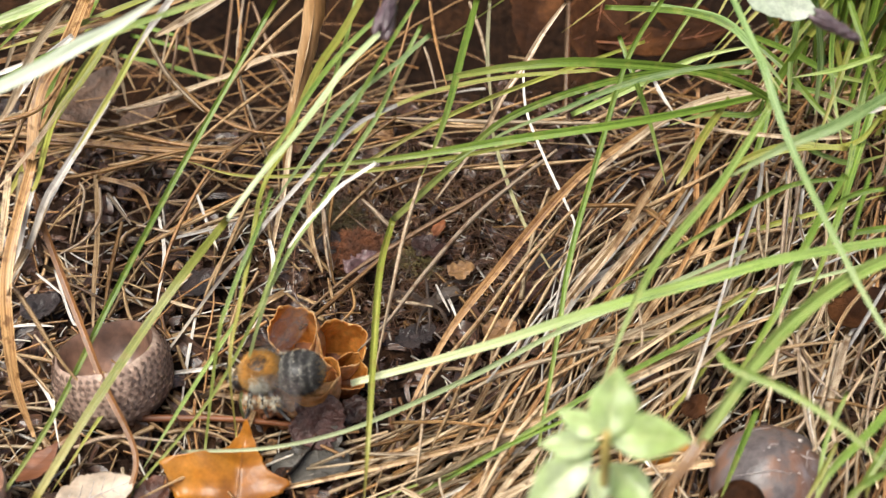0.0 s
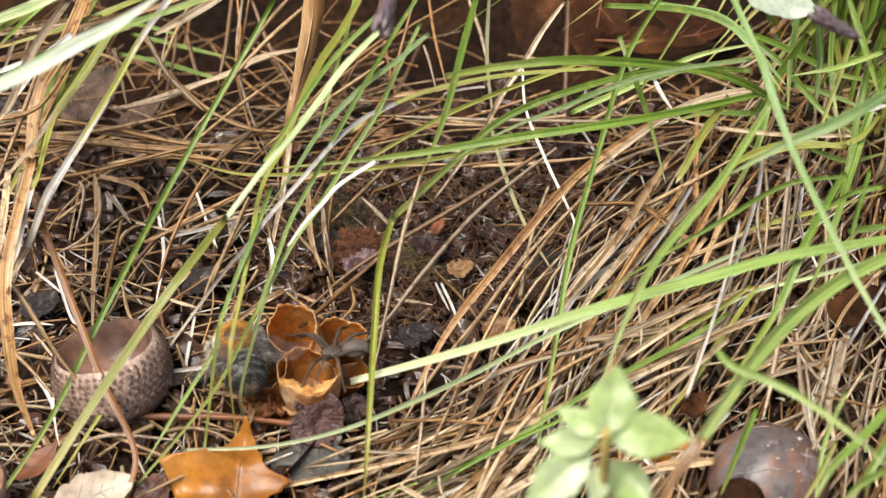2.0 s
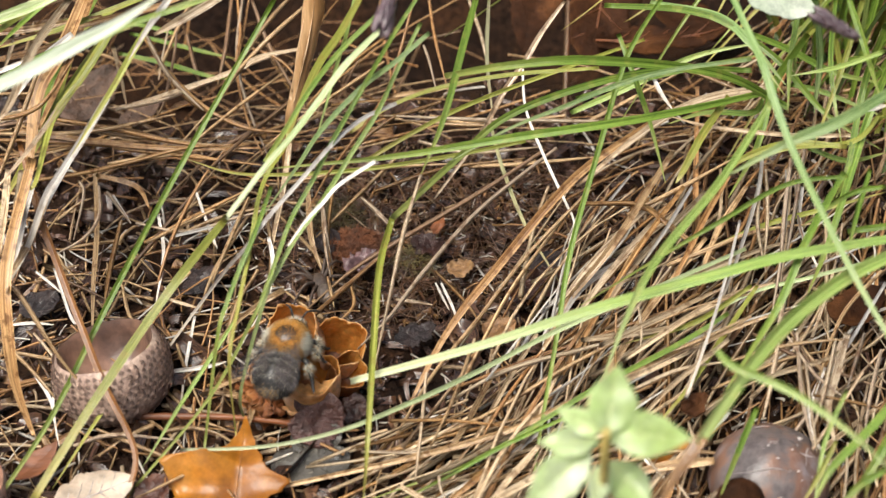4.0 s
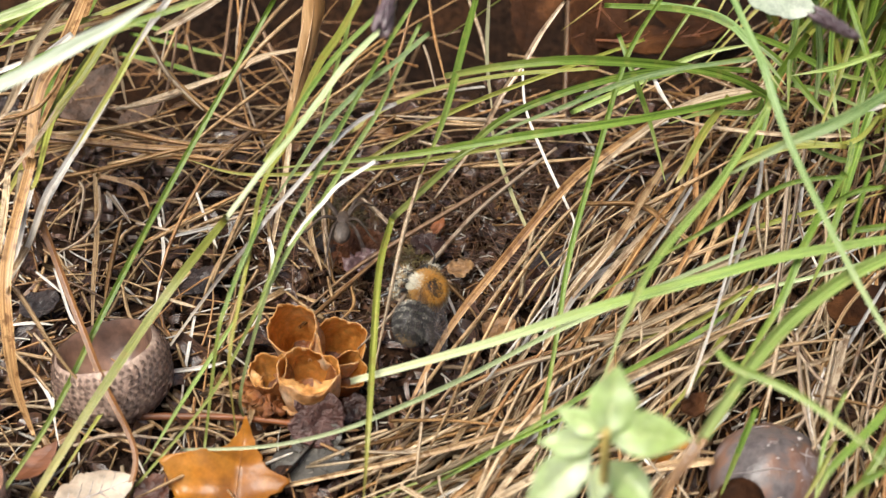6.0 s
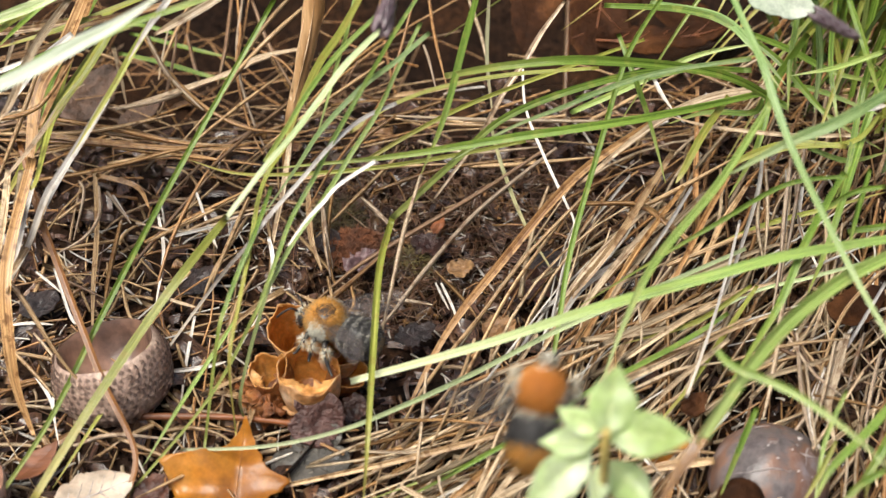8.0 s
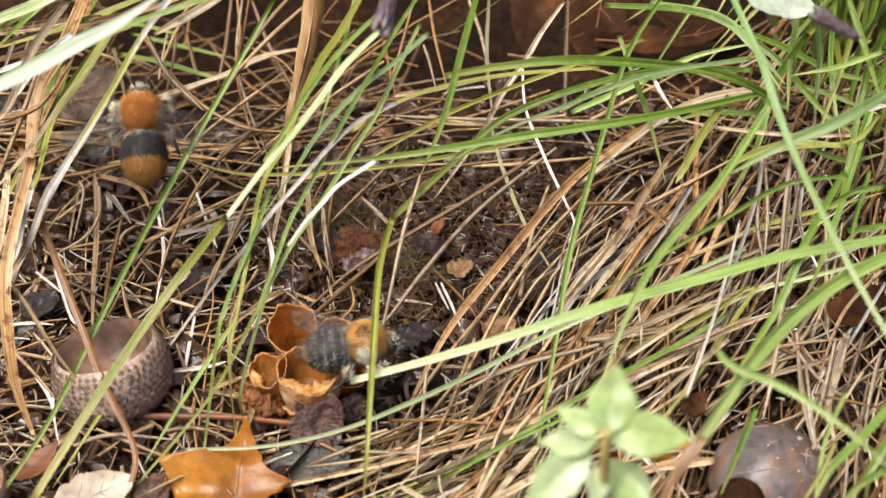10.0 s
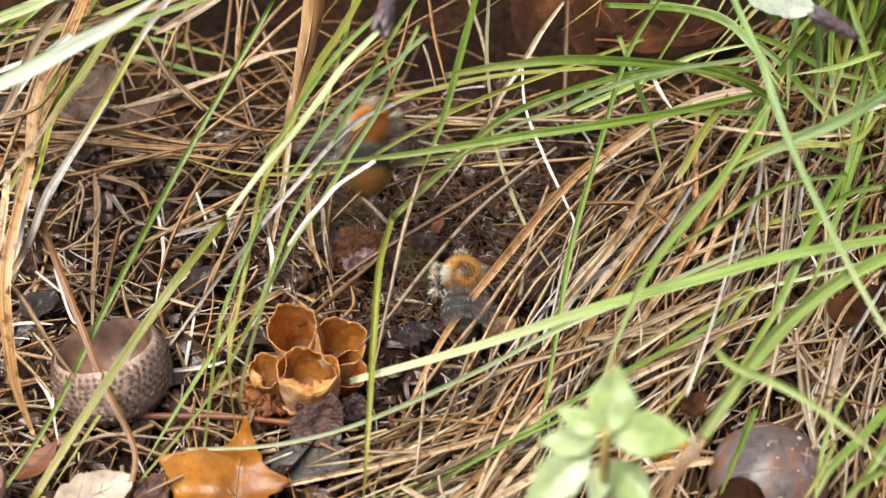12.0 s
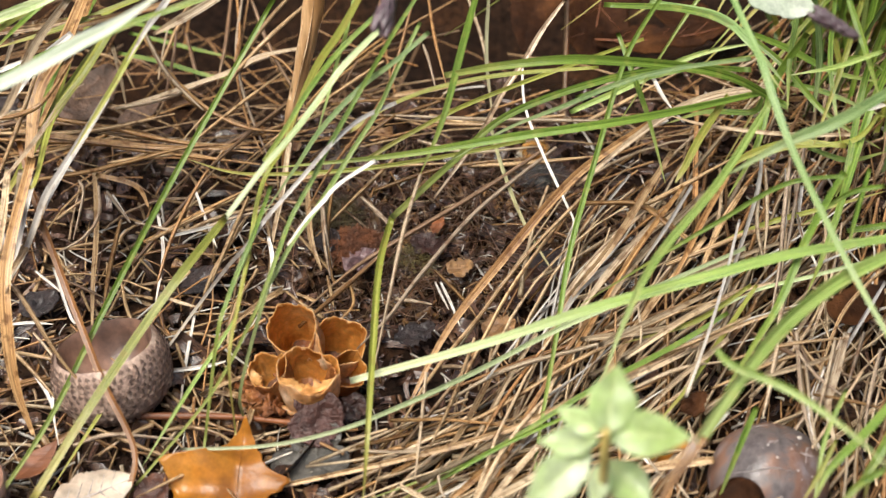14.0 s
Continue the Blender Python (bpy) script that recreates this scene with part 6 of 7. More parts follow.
# ---- fallen leaves and chips ----
OAK_SHAPE = [(0, 0.3, 0.3), (0.1, 4, 4), (0.3, 8.0, 9), (0.46, 7.2, 3.8), (0.53, 8.6, 5.6), (0.60, 9.2, 7.8), (0.65, 9.4, 4.8), (0.70, 7.8, 3.0), (0.74, 4.6, 2.5), (0.79, 2.4, 2.1), (0.9, 1.0, 0.95), (1, 0.1, 0.1)]
leaf("oak_leaf", "orange-brown dry lobed oak leaf on litter", "leaf", OAK, OAK, (-27.0, -56.5, 0.0), (-25.4, -38.1, 7.0), 20, curl=0.12, fold=0.22, seed=2.0, ragged=0.09, wave=0.2, shape=OAK_SHAPE)
leaf("dry_leaf", "pale tan oval dry leaf on litter", "leaf", PALE_LEAF, PALE_LINE, (-49.1, -49.7, 3.0), (-39.3, -45.6, 4.0), 7.5, curl=0.05, fold=0.05, seed=3.0, blunt=0.6)
leaf("dry_leaf", "dark red-brown curled dry leaf", "leaf", DARK_LEAF, None, (-38.3, -48.6, 2.0), (-34.9, -45.2, 4.0), 5.5, curl=0.4, seed=5.0)
leaf("dry_leaf", "brown narrow dry leaf scrap", "leaf", TWIG, None, (-54.5, -45.3, 3.0), (-49.9, -39.8, 4.0), 3.4, curl=0.2, seed=6.0)
leaf("oak_leaf", "large wet red-brown dead oak leaf", "leaf", RED_LEAF, None, (18.6, 63.4, 14.0), (13.5, 44.2, 2.0), 11, lobes=2, depth=0.25, curl=0.15, up=(0, -0.6, 0.8), seed=8.0, ragged=0.1)
leaf("oak_leaf", "large wet red-brown dead oak leaf", "leaf", RED_LEAF, TWIG, (29.6, 62.1, 16.0), (24.3, 40.3, 2.0), 13, lobes=2.5, depth=0.2, curl=0.1, up=(0.1, -0.7, 0.7), seed=9.0, ragged=0.1, blunt=0.5)
leaf("oak_leaf", "brown curled dead leaf with a pale edge", "leaf", RED_LEAF, TWIG, (25.2, 42.6, 5.0), (48.4, 42.8, 8.0), 6, lobes=2.5, depth=0.3, curl=0.2, up=(0, -0.3, 0.9), seed=10.0, blunt=0.6, ragged=0.15, wave=0.2)
leaf("dry_leaf", "red-brown dead leaf under green grass", "leaf", RED_LEAF, None, (36.5, 52.1, 5.0), (50.7, 43.6, 6.0), 9, curl=0.1, seed=11.0, blunt=0.6)
leaf("dry_leaf", "grey-brown crumpled dead leaf with a hole", "leaf", GREY_LEAF, None, (-61.2, 26.0, 3.0), (-53.8, 36.1, 5.0), 8, curl=0.15, up=(0, -0.4, 0.9), seed=12.0, blunt=0.5, wave=0.15)
leaf("dry_leaf", "dark brown flat dead leaf scrap", "leaf", GREY_LEAF, None, (-52.5, 27.0, 1.0), (-46.1, 31.5, 2.0), 4.5, curl=0.1, seed=13.0)
leaf("dry_leaf", "blackish wet dead leaf flat on soil", "leaf", BLACK_LEAF, None, (-38.4, -10.1, 1.5), (-32.4, -7.3, 2.5), 5, curl=0.1, seed=14.0, blunt=0.5, wave=0.12)
leaf("dry_leaf", "blackish wet dead leaf flat on soil", "leaf", BLACK_LEAF, None, (-60.4, -14.5, 1.5), (-55.0, -12.1, 2.5), 5, curl=0.1, seed=15.0, blunt=0.5, wave=0.12)
leaf("dry_leaf", "purplish wet leaf scrap beside rusty moss", "leaf", LILAC_LEAF, None, (-14.3, -7.7, 3.2), (-9.6, -4.6, 4.0), 3.8, curl=0.15, seed=16.0, blunt=0.6, ragged=0.22, wave=0.35)
leaf("dry_leaf", "dark red-brown curled wet leaf on soil", "leaf", DARK_LEAF, None, (9.8, -12.3, 1.5), (17.3, -8.7, 3.0), 5.5, curl=0.35, seed=17.0, blunt=0.7, wave=0.3, ragged=0.2)
leaf("dry_leaf", "blackish wet leaf scrap on soil", "leaf", BLACK_LEAF, None, (12.1, -6.0, 2.0), (18.7, -4.6, 3.0), 4.0, curl=0.15, seed=18.0)
leaf("leaf_scrap", "tan flat leaf scrap on soil", "leaf", TAN_LEAF, None, (0.7, -7.0, 2.2), (4.5, -5.8, 2.4), 3.2, curl=0.1, seed=19.0, blunt=0.4)
leaf("leaf_scrap", "brown leaf scrap on soil", "leaf", TWIG, None, (-1.2, 1.1, 2.0), (-0.2, 4.8, 2.3), 1.8, curl=0.1, seed=20.0, blunt=0.4)
leaf("leaf_scrap", "orange-brown flat leaf scrap on soil", "leaf", TAN_LEAF, None, (5.6, -18.7, 2.0), (10.4, -17.7, 3.0), 4.0, curl=0.1, seed=21.0, blunt=0.4)
leaf("dry_leaf", "purplish-brown broad leaf scrap below wax cells", "leaf", PURPLE_LEAF, None, (-17.6, -38.7, 2.2), (-15.4, -33.6, 7.2), 7.2, curl=0.1, fold=0.05, up=(0.1, -0.8, 0.6), seed=22.0, blunt=0.32, ragged=0.1, wave=0.12, lobes=1.2, depth=0.15)
leaf("leaf_scrap", "grey mouldy leaf scrap below wax cells", "leaf", ROT_LEAF, None, (-20.0, -38.2, 2.0), (-13.3, -37.2, 2.5), 4.5, curl=0.15, up=(0, -0.4, 0.8), seed=23.0, blunt=0.4, wave=0.15)
leaf("leaf_scrap", "brown ribbed leaf scrap below wax cells", "leaf", DARK_LEAF, None, (-12.9, -34.8, 2.5), (-10.9, -31.7, 4.0), 3.6, curl=0.15, up=(0, -0.4, 0.8), seed=24.0, blunt=0.4)
leaf("dry_leaf", "grey-green rotting leaf flat on soil", "leaf", ROT_LEAF, None, (-22.4, -42.0, 1.5), (-12.1, -41.0, 2.0), 7, lobes=2, depth=0.2, curl=0.05, seed=25.0, blunt=0.4)
leaf("leaf_scrap", "orange flat leaf scrap under seedling", "leaf", OAK, None, (26.6, -43.4, 4.0), (31.3, -40.9, 6.0), 6, curl=0.1, seed=26.0, blunt=0.4)
leaf("leaf_scrap", "dark red leaf scrap on dead grass", "leaf", RED_LEAF, None, (30.8, -39.1, 9.0), (33.9, -36.7, 10.0), 3, curl=0.3, seed=27.0, blunt=0.5)
leaf("dry_leaf", "brown dead leaf under grass", "leaf", RED_LEAF, None, (52.9, -22.1, 8.0), (60.5, -17.7, 9.0), 6, curl=0.2, seed=28.0, blunt=0.5)
leaf("leaf_scrap", "black wet leaf scrap on soil", "leaf", BLACK_LEAF, None, (-6.6, -20.4, 1.5), (-1.1, -17.7, 2.0), 4, curl=0.2, seed=29.0, blunt=0.5, wave=0.2)
leaf("leaf_scrap", "black wet leaf scrap on soil", "leaf", BLACK_LEAF, None, (-18.8, -1.4, 1.5), (-15.6, 1.1, 2.0), 4, curl=0.2, seed=30.0, blunt=0.5, wave=0.2)
leaf("leaf_scrap", "reddish wet leaf scrap on soil", "leaf", DARK_LEAF, None, (-4.6, 0.1, 1.8), (0.5, -3.1, 2.0), 4, curl=0.15, seed=31.0, blunt=0.5, wave=0.1)
leaf("leaf_scrap", "red-brown leaf scrap on dead grass", "leaf", RED_LEAF, None, (10.0, -32.0, 2.0), (13.1, -29.9, 3.0), 3.5, curl=0.2, seed=32.0, blunt=0.5)

leaf("leaf_scrap", "blackish curled leaf scrap caught in grass", "leaf", BLACK_LEAF, None, (-64.6, 8.3, 20.0), (-61.0, 9.2, 21.0), 2.6, curl=0.4, up=(0, -0.6, 0.8), seed=41.0, blunt=0.6)


def moss_clump(at, size, label, material, count, seed):
    d = random.Random(seed)
    v, f, u = [], [], []
    c = Vector(at)
    for _ in range(count):
        a, r = d.uniform(0, 2 * math.pi), d.random() ** 0.6
        q = c + Vector((math.cos(a) * r * size, math.sin(a) * r * size, -0.5 + 1.5 * (1 - r * r) + 0.9 * noise.noise((math.cos(a) * r * 3, math.sin(a) * r * 3, seed))))
        way = Vector((math.cos(a) * r * 0.5 + d.gauss(0, 0.8), math.sin(a) * r * 0.5 + d.gauss(0, 0.8), d.uniform(-0.1, 0.8))).normalized()
        L = d.uniform(0.5, 1.8)
        ribbon(v, f, u, [q, q + way * L * 0.6, q + way * L + Vector((0, 0, -0.35 * L))], d.uniform(0.06, 0.17), lambda t: 1 - 0.7 * t, 0.3, (0, -0.6, 0.8), 0.4)
    tagged(new("moss_clump", mesh_of("moss_clump", v, f, u, material)), label, "moss")


moss_clump((-12.8, -1.4, 1.5), 4.2, "rusty brown tuft of dead moss", MOSS, 2200, 1)
moss_clump((-16.7, 5.8, 1.0), 4.5, "dull green-brown moss on soil", speckled("olive_moss", [(0.3, (0.03, 0.022, 0.008)), (0.6, (0.09, 0.065, 0.02)), (0.8, (0.16, 0.12, 0.04))], 220, 0.7, 0.8), 900, 2)
moss_clump((-4.1, -2.8, 0.5), 3.0, "thin yellow-green moss on soil", speckled("green_moss", [(0.3, (0.08, 0.06, 0.02)), (0.7, (0.24, 0.19, 0.06))], 220, 0.7, 0.8), 260, 3)


# ---- nut ----
def nut():
    t = thing("nut", "glossy grey-brown nut shell with pale crusty lines", "nut")
    t.matrix_basis = place(*(41.1, -46.8, 6.0)) @ pose(0, 0, 0, -12, 10, 15)

    def on(a, b, lift=0.0):
        """A point of the shell by two angles in degrees."""
        a, b = radians(a), radians(b)
        r = 1 + 0.03 * noise.noise((math.cos(a) * 2, math.sin(a) * 2, b * 2))
        return Vector((7.7 * math.cos(b) * math.cos(a), 7.2 * math.cos(b) * math.sin(a), 6.6 * math.sin(b))) * r * (1 + lift)
    bm = bmesh.new()
    n, m = 48, 24
    rings = [[bm.verts.new(on(360 * k / n, -88 + 176 * j / m)) for k in range(n)] for j in range(m + 1)]
    for a, b in zip(rings, rings[1:]):
        for k in range(n):
            bm.faces.new((a[k], a[(k + 1) % n], b[(k + 1) % n], b[k]))
    bm.faces.new(list(reversed(rings[0])))
    bm.faces.new(rings[-1])
    part("shell", bm, NUT, t)
    arcs = [[(190, 28), (170, 46), (140, 56), (100, 62), (40, 66)], [(195, 26), (215, 40), (238, 50), (262, 48)], [(330, 44), (300, 62), (200, 76), (235, 44)], [(350, 40), (325, 62), (290, 52)]]
    for arc in arcs:
        bm = bmesh.new()
        tube_mesh(bm, spline([on(a, b, 0.004) for a, b in arc], 6), lambda s: 0.07 * (1 - abs(2 * s - 1) ** 3) + 0.02, 6, 0.9, len(arc))
        part("crust_line", bm, NUT_LINE, t, "pale raised line")
    d = random.Random(8)
    bm = bmesh.new()
    for _ in range(22):
        a, b, s = d.uniform(180, 360), d.uniform(20, 80), d.choice((0.08, 0.1, 0.14, 0.2, 0.42))
        bmesh.ops.create_icosphere(bm, subdivisions=1, radius=s, matrix=Matrix.Translation(on(a, b)) @ Matrix.Diagonal((1, 0.8, 0.5, 1)))
    tagged(part("specks", bm, PALE_LINE, t, "whitish specks of dirt"), kind="stuff")


nut()


def small_nut():
    bm = bmesh.new()
    bmesh.ops.create_icosphere(bm, subdivisions=4, radius=3.2)
    for v in bm.verts:
        v.co *= 1 + 0.07 * noise.noise(v.co * 0.6)
        v.co.z *= 0.85
        if v.co.z > 2.2:
            v.co.z += (v.co.z - 2.2) * 0.8
    ob = finish("acorn", bm, RED_LEAF)
    ob.matrix_basis = place(*(36.2, -52.9, 9.0)) @ pose(0, 0, 0, 25, 10, 0)
    tagged(ob, "small dark brown acorn beside a larger nut", "acorn")


small_nut()


# ---- stalks ----
def dry_stalk():
    t = thing("dry_stalk", "thick orange-brown dry stalk with peeling sheath", "stalk")
    line = spline([(-17.0, 10.1, 42.0), (-18.4, 9.4, 34.0), (-20.0, 8.8, 27.0), (-21.9, 9.0, 19.0), (-23.1, 10.8, 12.0), (-24.5, 14.5, 3.0)])
    bm = bmesh.new()
    tube_mesh(bm, line, lambda s: 1.5 - 0.95 * s, 14, 0.25, 3.0)
    part("stem", bm, STEM, t)
    v, f, u = [], [], []
    ribbon(v, f, u, [q + Vector((-0.2, -0.75, 0.75)) for q in line[2:20]], 1.7, lambda s: 1 - 0.8 * abs(s - 0.4), 0.5, (-0.6, -0.8, 0.5), 0.15)
    ob = new("sheath", mesh_of("sheath", v, f, u, BLADE["p2"]))
    ob.parent = t
    ob["label"] = "pale peeling leaf sheath"


dry_stalk()


def twig(label, pts, r, seed):
    bm = bmesh.new()
    tube_mesh(bm, spline(pts), lambda s: r * (1 - 0.25 * s), 10, 0.3, seed)
    ob = finish("twig", bm, TWIG)
    tagged(ob, label, "twig")


twig("straight red-brown twig lying on litter", [(-41.4, -34.1, 2.5), (-29.6, -34.4, 2.8), (-19.1, -35.3, 2.5)], 0.5, 2.0)
twig("dark thin twig standing in dead grass", [(20.0, 37.6, 14.0), (19.7, 30.8, 9.0), (19.2, 23.4, 4.0)], 0.45, 5.0)


def seed_spike(label, at, along, length, width, tilt):
    t = thing("seed_spike", label, "seed head", "seed spikes")
    m = aim(at, along)
    d = random.Random(int(length * 10))
    bm = bmesh.new()
    tube_mesh(bm, [m @ Vector((0, y * length, 0)) for y in (0, 0.3, 0.6, 1)], lambda s: width * 0.3 * (1 - 0.6 * s) + 0.1, 8)
    part("core", bm, SPIKELET, t)
    bm = bmesh.new()
    bmesh.ops.create_icosphere(bm, subdivisions=2, radius=0.001)
    me = bpy.data.meshes.new("husk")
    bm.to_mesh(me)
    bm.free()
    me.materials.append(SPIKELET)
    me.shade_smooth()
    for k in range(26):
        y = length * (k / 26)
        a = k * 2.4
        r = width * 0.42 * (1 - 0.5 * k / 26)
        c = m @ Vector((math.cos(a) * r * 0.6, y, math.sin(a) * r * 0.6))
        husk = new("husk", me)
        husk.parent = t
        husk.matrix_basis = Matrix.Translation(c * MM) @ m.to_3x3().to_4x4() @ Matrix.Rotation(a, 4, "Y") @ Matrix.Diagonal((r * 0.42, r * 1.2, r * 0.42, 1))


seed_spike("dark purplish-brown seed spike on a grass stem", (-6.9, -22.2, 58.0), (0.25, 0.9, 0.4), 4.4, 3.2, 0)
seed_spike("dark purplish seed spike with a reddish tip", (42.1, -23.0, 60.0), (0.9, -0.45, -0.3), 5.0, 2.5, 0)
leaf("white_petal", "white wet petal caught in grass", "petal", PETAL, None, (39.1, 0.9, 46.0), (48.2, -0.1, 44.0), 4.5, curl=0.1, up=(0, -0.6, 0.8), seed=33.0, blunt=0.5)


# ---- seedling ----
def seedling():
    t = thing("seedling", "small bright green seedling with oval leaves", "plant")
    bm = bmesh.new()
    tube_mesh(bm, spline([(19.7, -60.2, 9.0), (16.6, -70.6, 30.0), (15.2, -76.6, 44.0), (14.7, -78.2, 51.0), (14.6, -77.9, 55.0)]), lambda s: 0.6 - 0.2 * s, 8, 0.2, 1.0)
    part("stem", bm, SEEDLING_STEM, t)
    for base, tip, w, up, s in (
            ((14.9, -76.2, 52.0), (16.1, -71.0, 56.0), 4.6, (0.1, -0.7, 0.7), 1.0),
            ((15.1, -74.9, 51.0), (22.6, -78.1, 54.0), 4.2, (0, -0.6, 0.8), 2.0),
            ((14.6, -75.1, 51.0), (10.6, -72.9, 52.0), 2.4, (0.1, -0.7, 0.7), 3.0),
            ((14.6, -75.3, 50.0), (9.1, -73.9, 48.0), 3.0, (0.1, -0.4, 0.9), 4.0),
            ((13.9, -74.7, 48.0), (7.4, -79.5, 45.0), 4.2, (-0.1, -0.6, 0.8), 5.0),
            ((15.0, -75.6, 47.0), (13.6, -80.9, 47.0), 2.2, (0.1, -0.8, 0.6), 6.0),
            ((16.0, -73.8, 45.0), (19.6, -78.4, 43.0), 4.0, (0.2, -0.65, 0.7), 7.0)):
        bm, m, L = leaf_mesh(base, tip, w, curl=0.12, fold=0.25, up=up, seed=s, blunt=1.05, ragged=0.02)
        leaf_ob = part("leaf", bm, SEEDLING, t)
        part("midrib", vein_mesh(m, L, w, 0.25, 0.12, 3, 0.09), SEEDLING_VEIN, leaf_ob)


seedling()


# ---- bees ----
def fur_material(name, color, rough=0.55):
    m, nt, b = nodes_of(name)
    rnd = nt.nodes.new("ShaderNodeNewGeometry").outputs["Random Per Island"]
    dark = tuple(c * 0.55 for c in color)
    light = tuple(min(1, c * 1.35 + 0.02) for c in color)
    nt.links.new(mix(nt, rnd, dark, light), b.inputs["Base Color"])
    b.inputs["Roughness"].default_value = rough
    return m


FUR = {
    "orange": fur_material("orange_fur", (0.46, 0.205, 0.018)),
    "rust": fur_material("rusty_fur", (0.46, 0.165, 0.014)),
    "black": fur_material("black_fur", (0.025, 0.022, 0.02)),
    "grey": fur_material("grey_fur", (0.075, 0.068, 0.058)),
    "pale": fur_material("pale_fur", (0.62, 0.58, 0.46)),
    "yellow": fur_material("yellow_fur", (0.55, 0.33, 0.05)),
    "silver": fur_material("silver_fur", (0.17, 0.16, 0.14)),
    "tan": fur_material("tan_fur", (0.42, 0.25, 0.09)),
}
CHITIN = speckled("black_chitin", [(0.3, (0.010, 0.009, 0.009)), (0.7, (0.035, 0.03, 0.027))], 400, 0.38, 0.3, 0.0002, 4.0, 0, 0.12)
BROWN_CHITIN = speckled("brown_bald_chitin", [(0.3, (0.016, 0.009, 0.005)), (0.7, (0.085, 0.042, 0.015))], 400, 0.5, 0.3, 0.0002, 4.0, 0, 0.2)


def wing_material(name, color, veil):
    m, nt, b = nodes_of(name)
    b.inputs["Base Color"].default_value = (*color, 1)
    b.inputs["Roughness"].default_value = 0.18
    tc = nt.nodes.new("ShaderNodeTexCoord")
    v = add(nt, "ShaderNodeTexVoronoi", Scale=420.0)
    v.feature = "DISTANCE_TO_EDGE"
    nt.links.new(tc.outputs["Object"], v.inputs["Vector"])
    fac = ramp(nt, v.outputs[0], [(0.015, (0.32, 0.32, 0.32)), (0.06, (veil, veil, veil))])
    t = nt.nodes.new("ShaderNodeBsdfTransparent")
    mx = nt.nodes.new("ShaderNodeMixShader")
    nt.links.new(fac, mx.inputs[0])
    nt.links.new(t.outputs[0], mx.inputs[1])
    nt.links.new(b.outputs[0], mx.inputs[2])
    nt.links.new(mx.outputs[0], nt.nodes["Material Output"].inputs[0])
    return m


WING = wing_material("smoky_wing", (0.10, 0.082, 0.075), 0.12)
DUSKY_WING = wing_material("dusky_wing", (0.05, 0.042, 0.038), 0.16)


def ellipsoid(bm, c, s, mat=0, sub=3):
    res = bmesh.ops.create_icosphere(bm, subdivisions=sub, radius=1.0, matrix=Matrix.Translation(c) @ Matrix.Diagonal((*s, 1)))
    for f in {f for v in res["verts"] for f in v.link_faces}:
        f.material_index = mat


def hairs(bm, c, s, count, length, lay, mat_of, seed, skip=None):
    """Fine hairs standing on an ellipsoid and lying back by lay."""
    d = random.Random(seed)
    c, s = Vector(c), Vector(s)
    for _ in range(count):
        n = Vector((d.gauss(0, 1), d.gauss(0, 1), d.gauss(0, 1))).normalized()
        if skip and skip(n):
            continue
        p = c + Vector((n.x * s.x, n.y * s.y, n.z * s.z)) * 0.97
        nor = Vector((n.x / s.x, n.y / s.y, n.z / s.z)).normalized()
        way = (nor + Vector((-lay, 0, 0)) + Vector((d.gauss(0, 0.25), d.gauss(0, 0.25), d.gauss(0, 0.25)))).normalized()
        L = d.uniform(0.6, 1.1) * length
        a = way.orthogonal().normalized() * 0.045
        b = way.cross(a)
        q = [bm.verts.new(p + a), bm.verts.new(p - a * 0.5 + b * 0.87), bm.verts.new(p - a * 0.5 - b * 0.87), bm.verts.new(p + way * L)]
        mi = mat_of(n, d)
        for e in ((0, 1, 3), (1, 2, 3), (2, 0, 3)):
            bm.faces.new([q[k] for k in e]).material_index = mi


def wing_mesh(length, width, side):
    """A thin membrane from the hinge outwards along y, with a stiff front vein."""
    bm = bmesh.new()
    n, m = 12, 6
    top, bot = [], []
    for i in range(n + 1):
        t = i / n
        w = width * (0.22 + 0.78 * math.sin(math.pi * min(1, (t * 0.92 + 0.02)) ** 1.25) ** 0.7)
        r1, r2 = [], []
        for j in range(m + 1):
            s = j / m
            x = width * 0.12 * math.sin(t * math.pi) - s * w
            z = 0.18 * math.sin(s * 6 + t * 3) * t
            r1.append(bm.verts.new((x, side * t * length, z + 0.02)))
            r2.append(bm.verts.new((x, side * t * length, z - 0.02)))
        top.append(r1)
        bot.append(r2)
    for i in range(n):
        for j in range(m):
            bm.faces.new((top[i][j], top[i][j + 1], top[i + 1][j + 1], top[i + 1][j]))
            bm.faces.new((bot[i][j], bot[i + 1][j], bot[i + 1][j + 1], bot[i][j + 1]))
        bm.faces.new((top[i][0], top[i + 1][0], bot[i + 1][0], bot[i][0]))
        bm.faces.new((top[i][m], bot[i][m], bot[i + 1][m], top[i + 1][m]))
    return bm


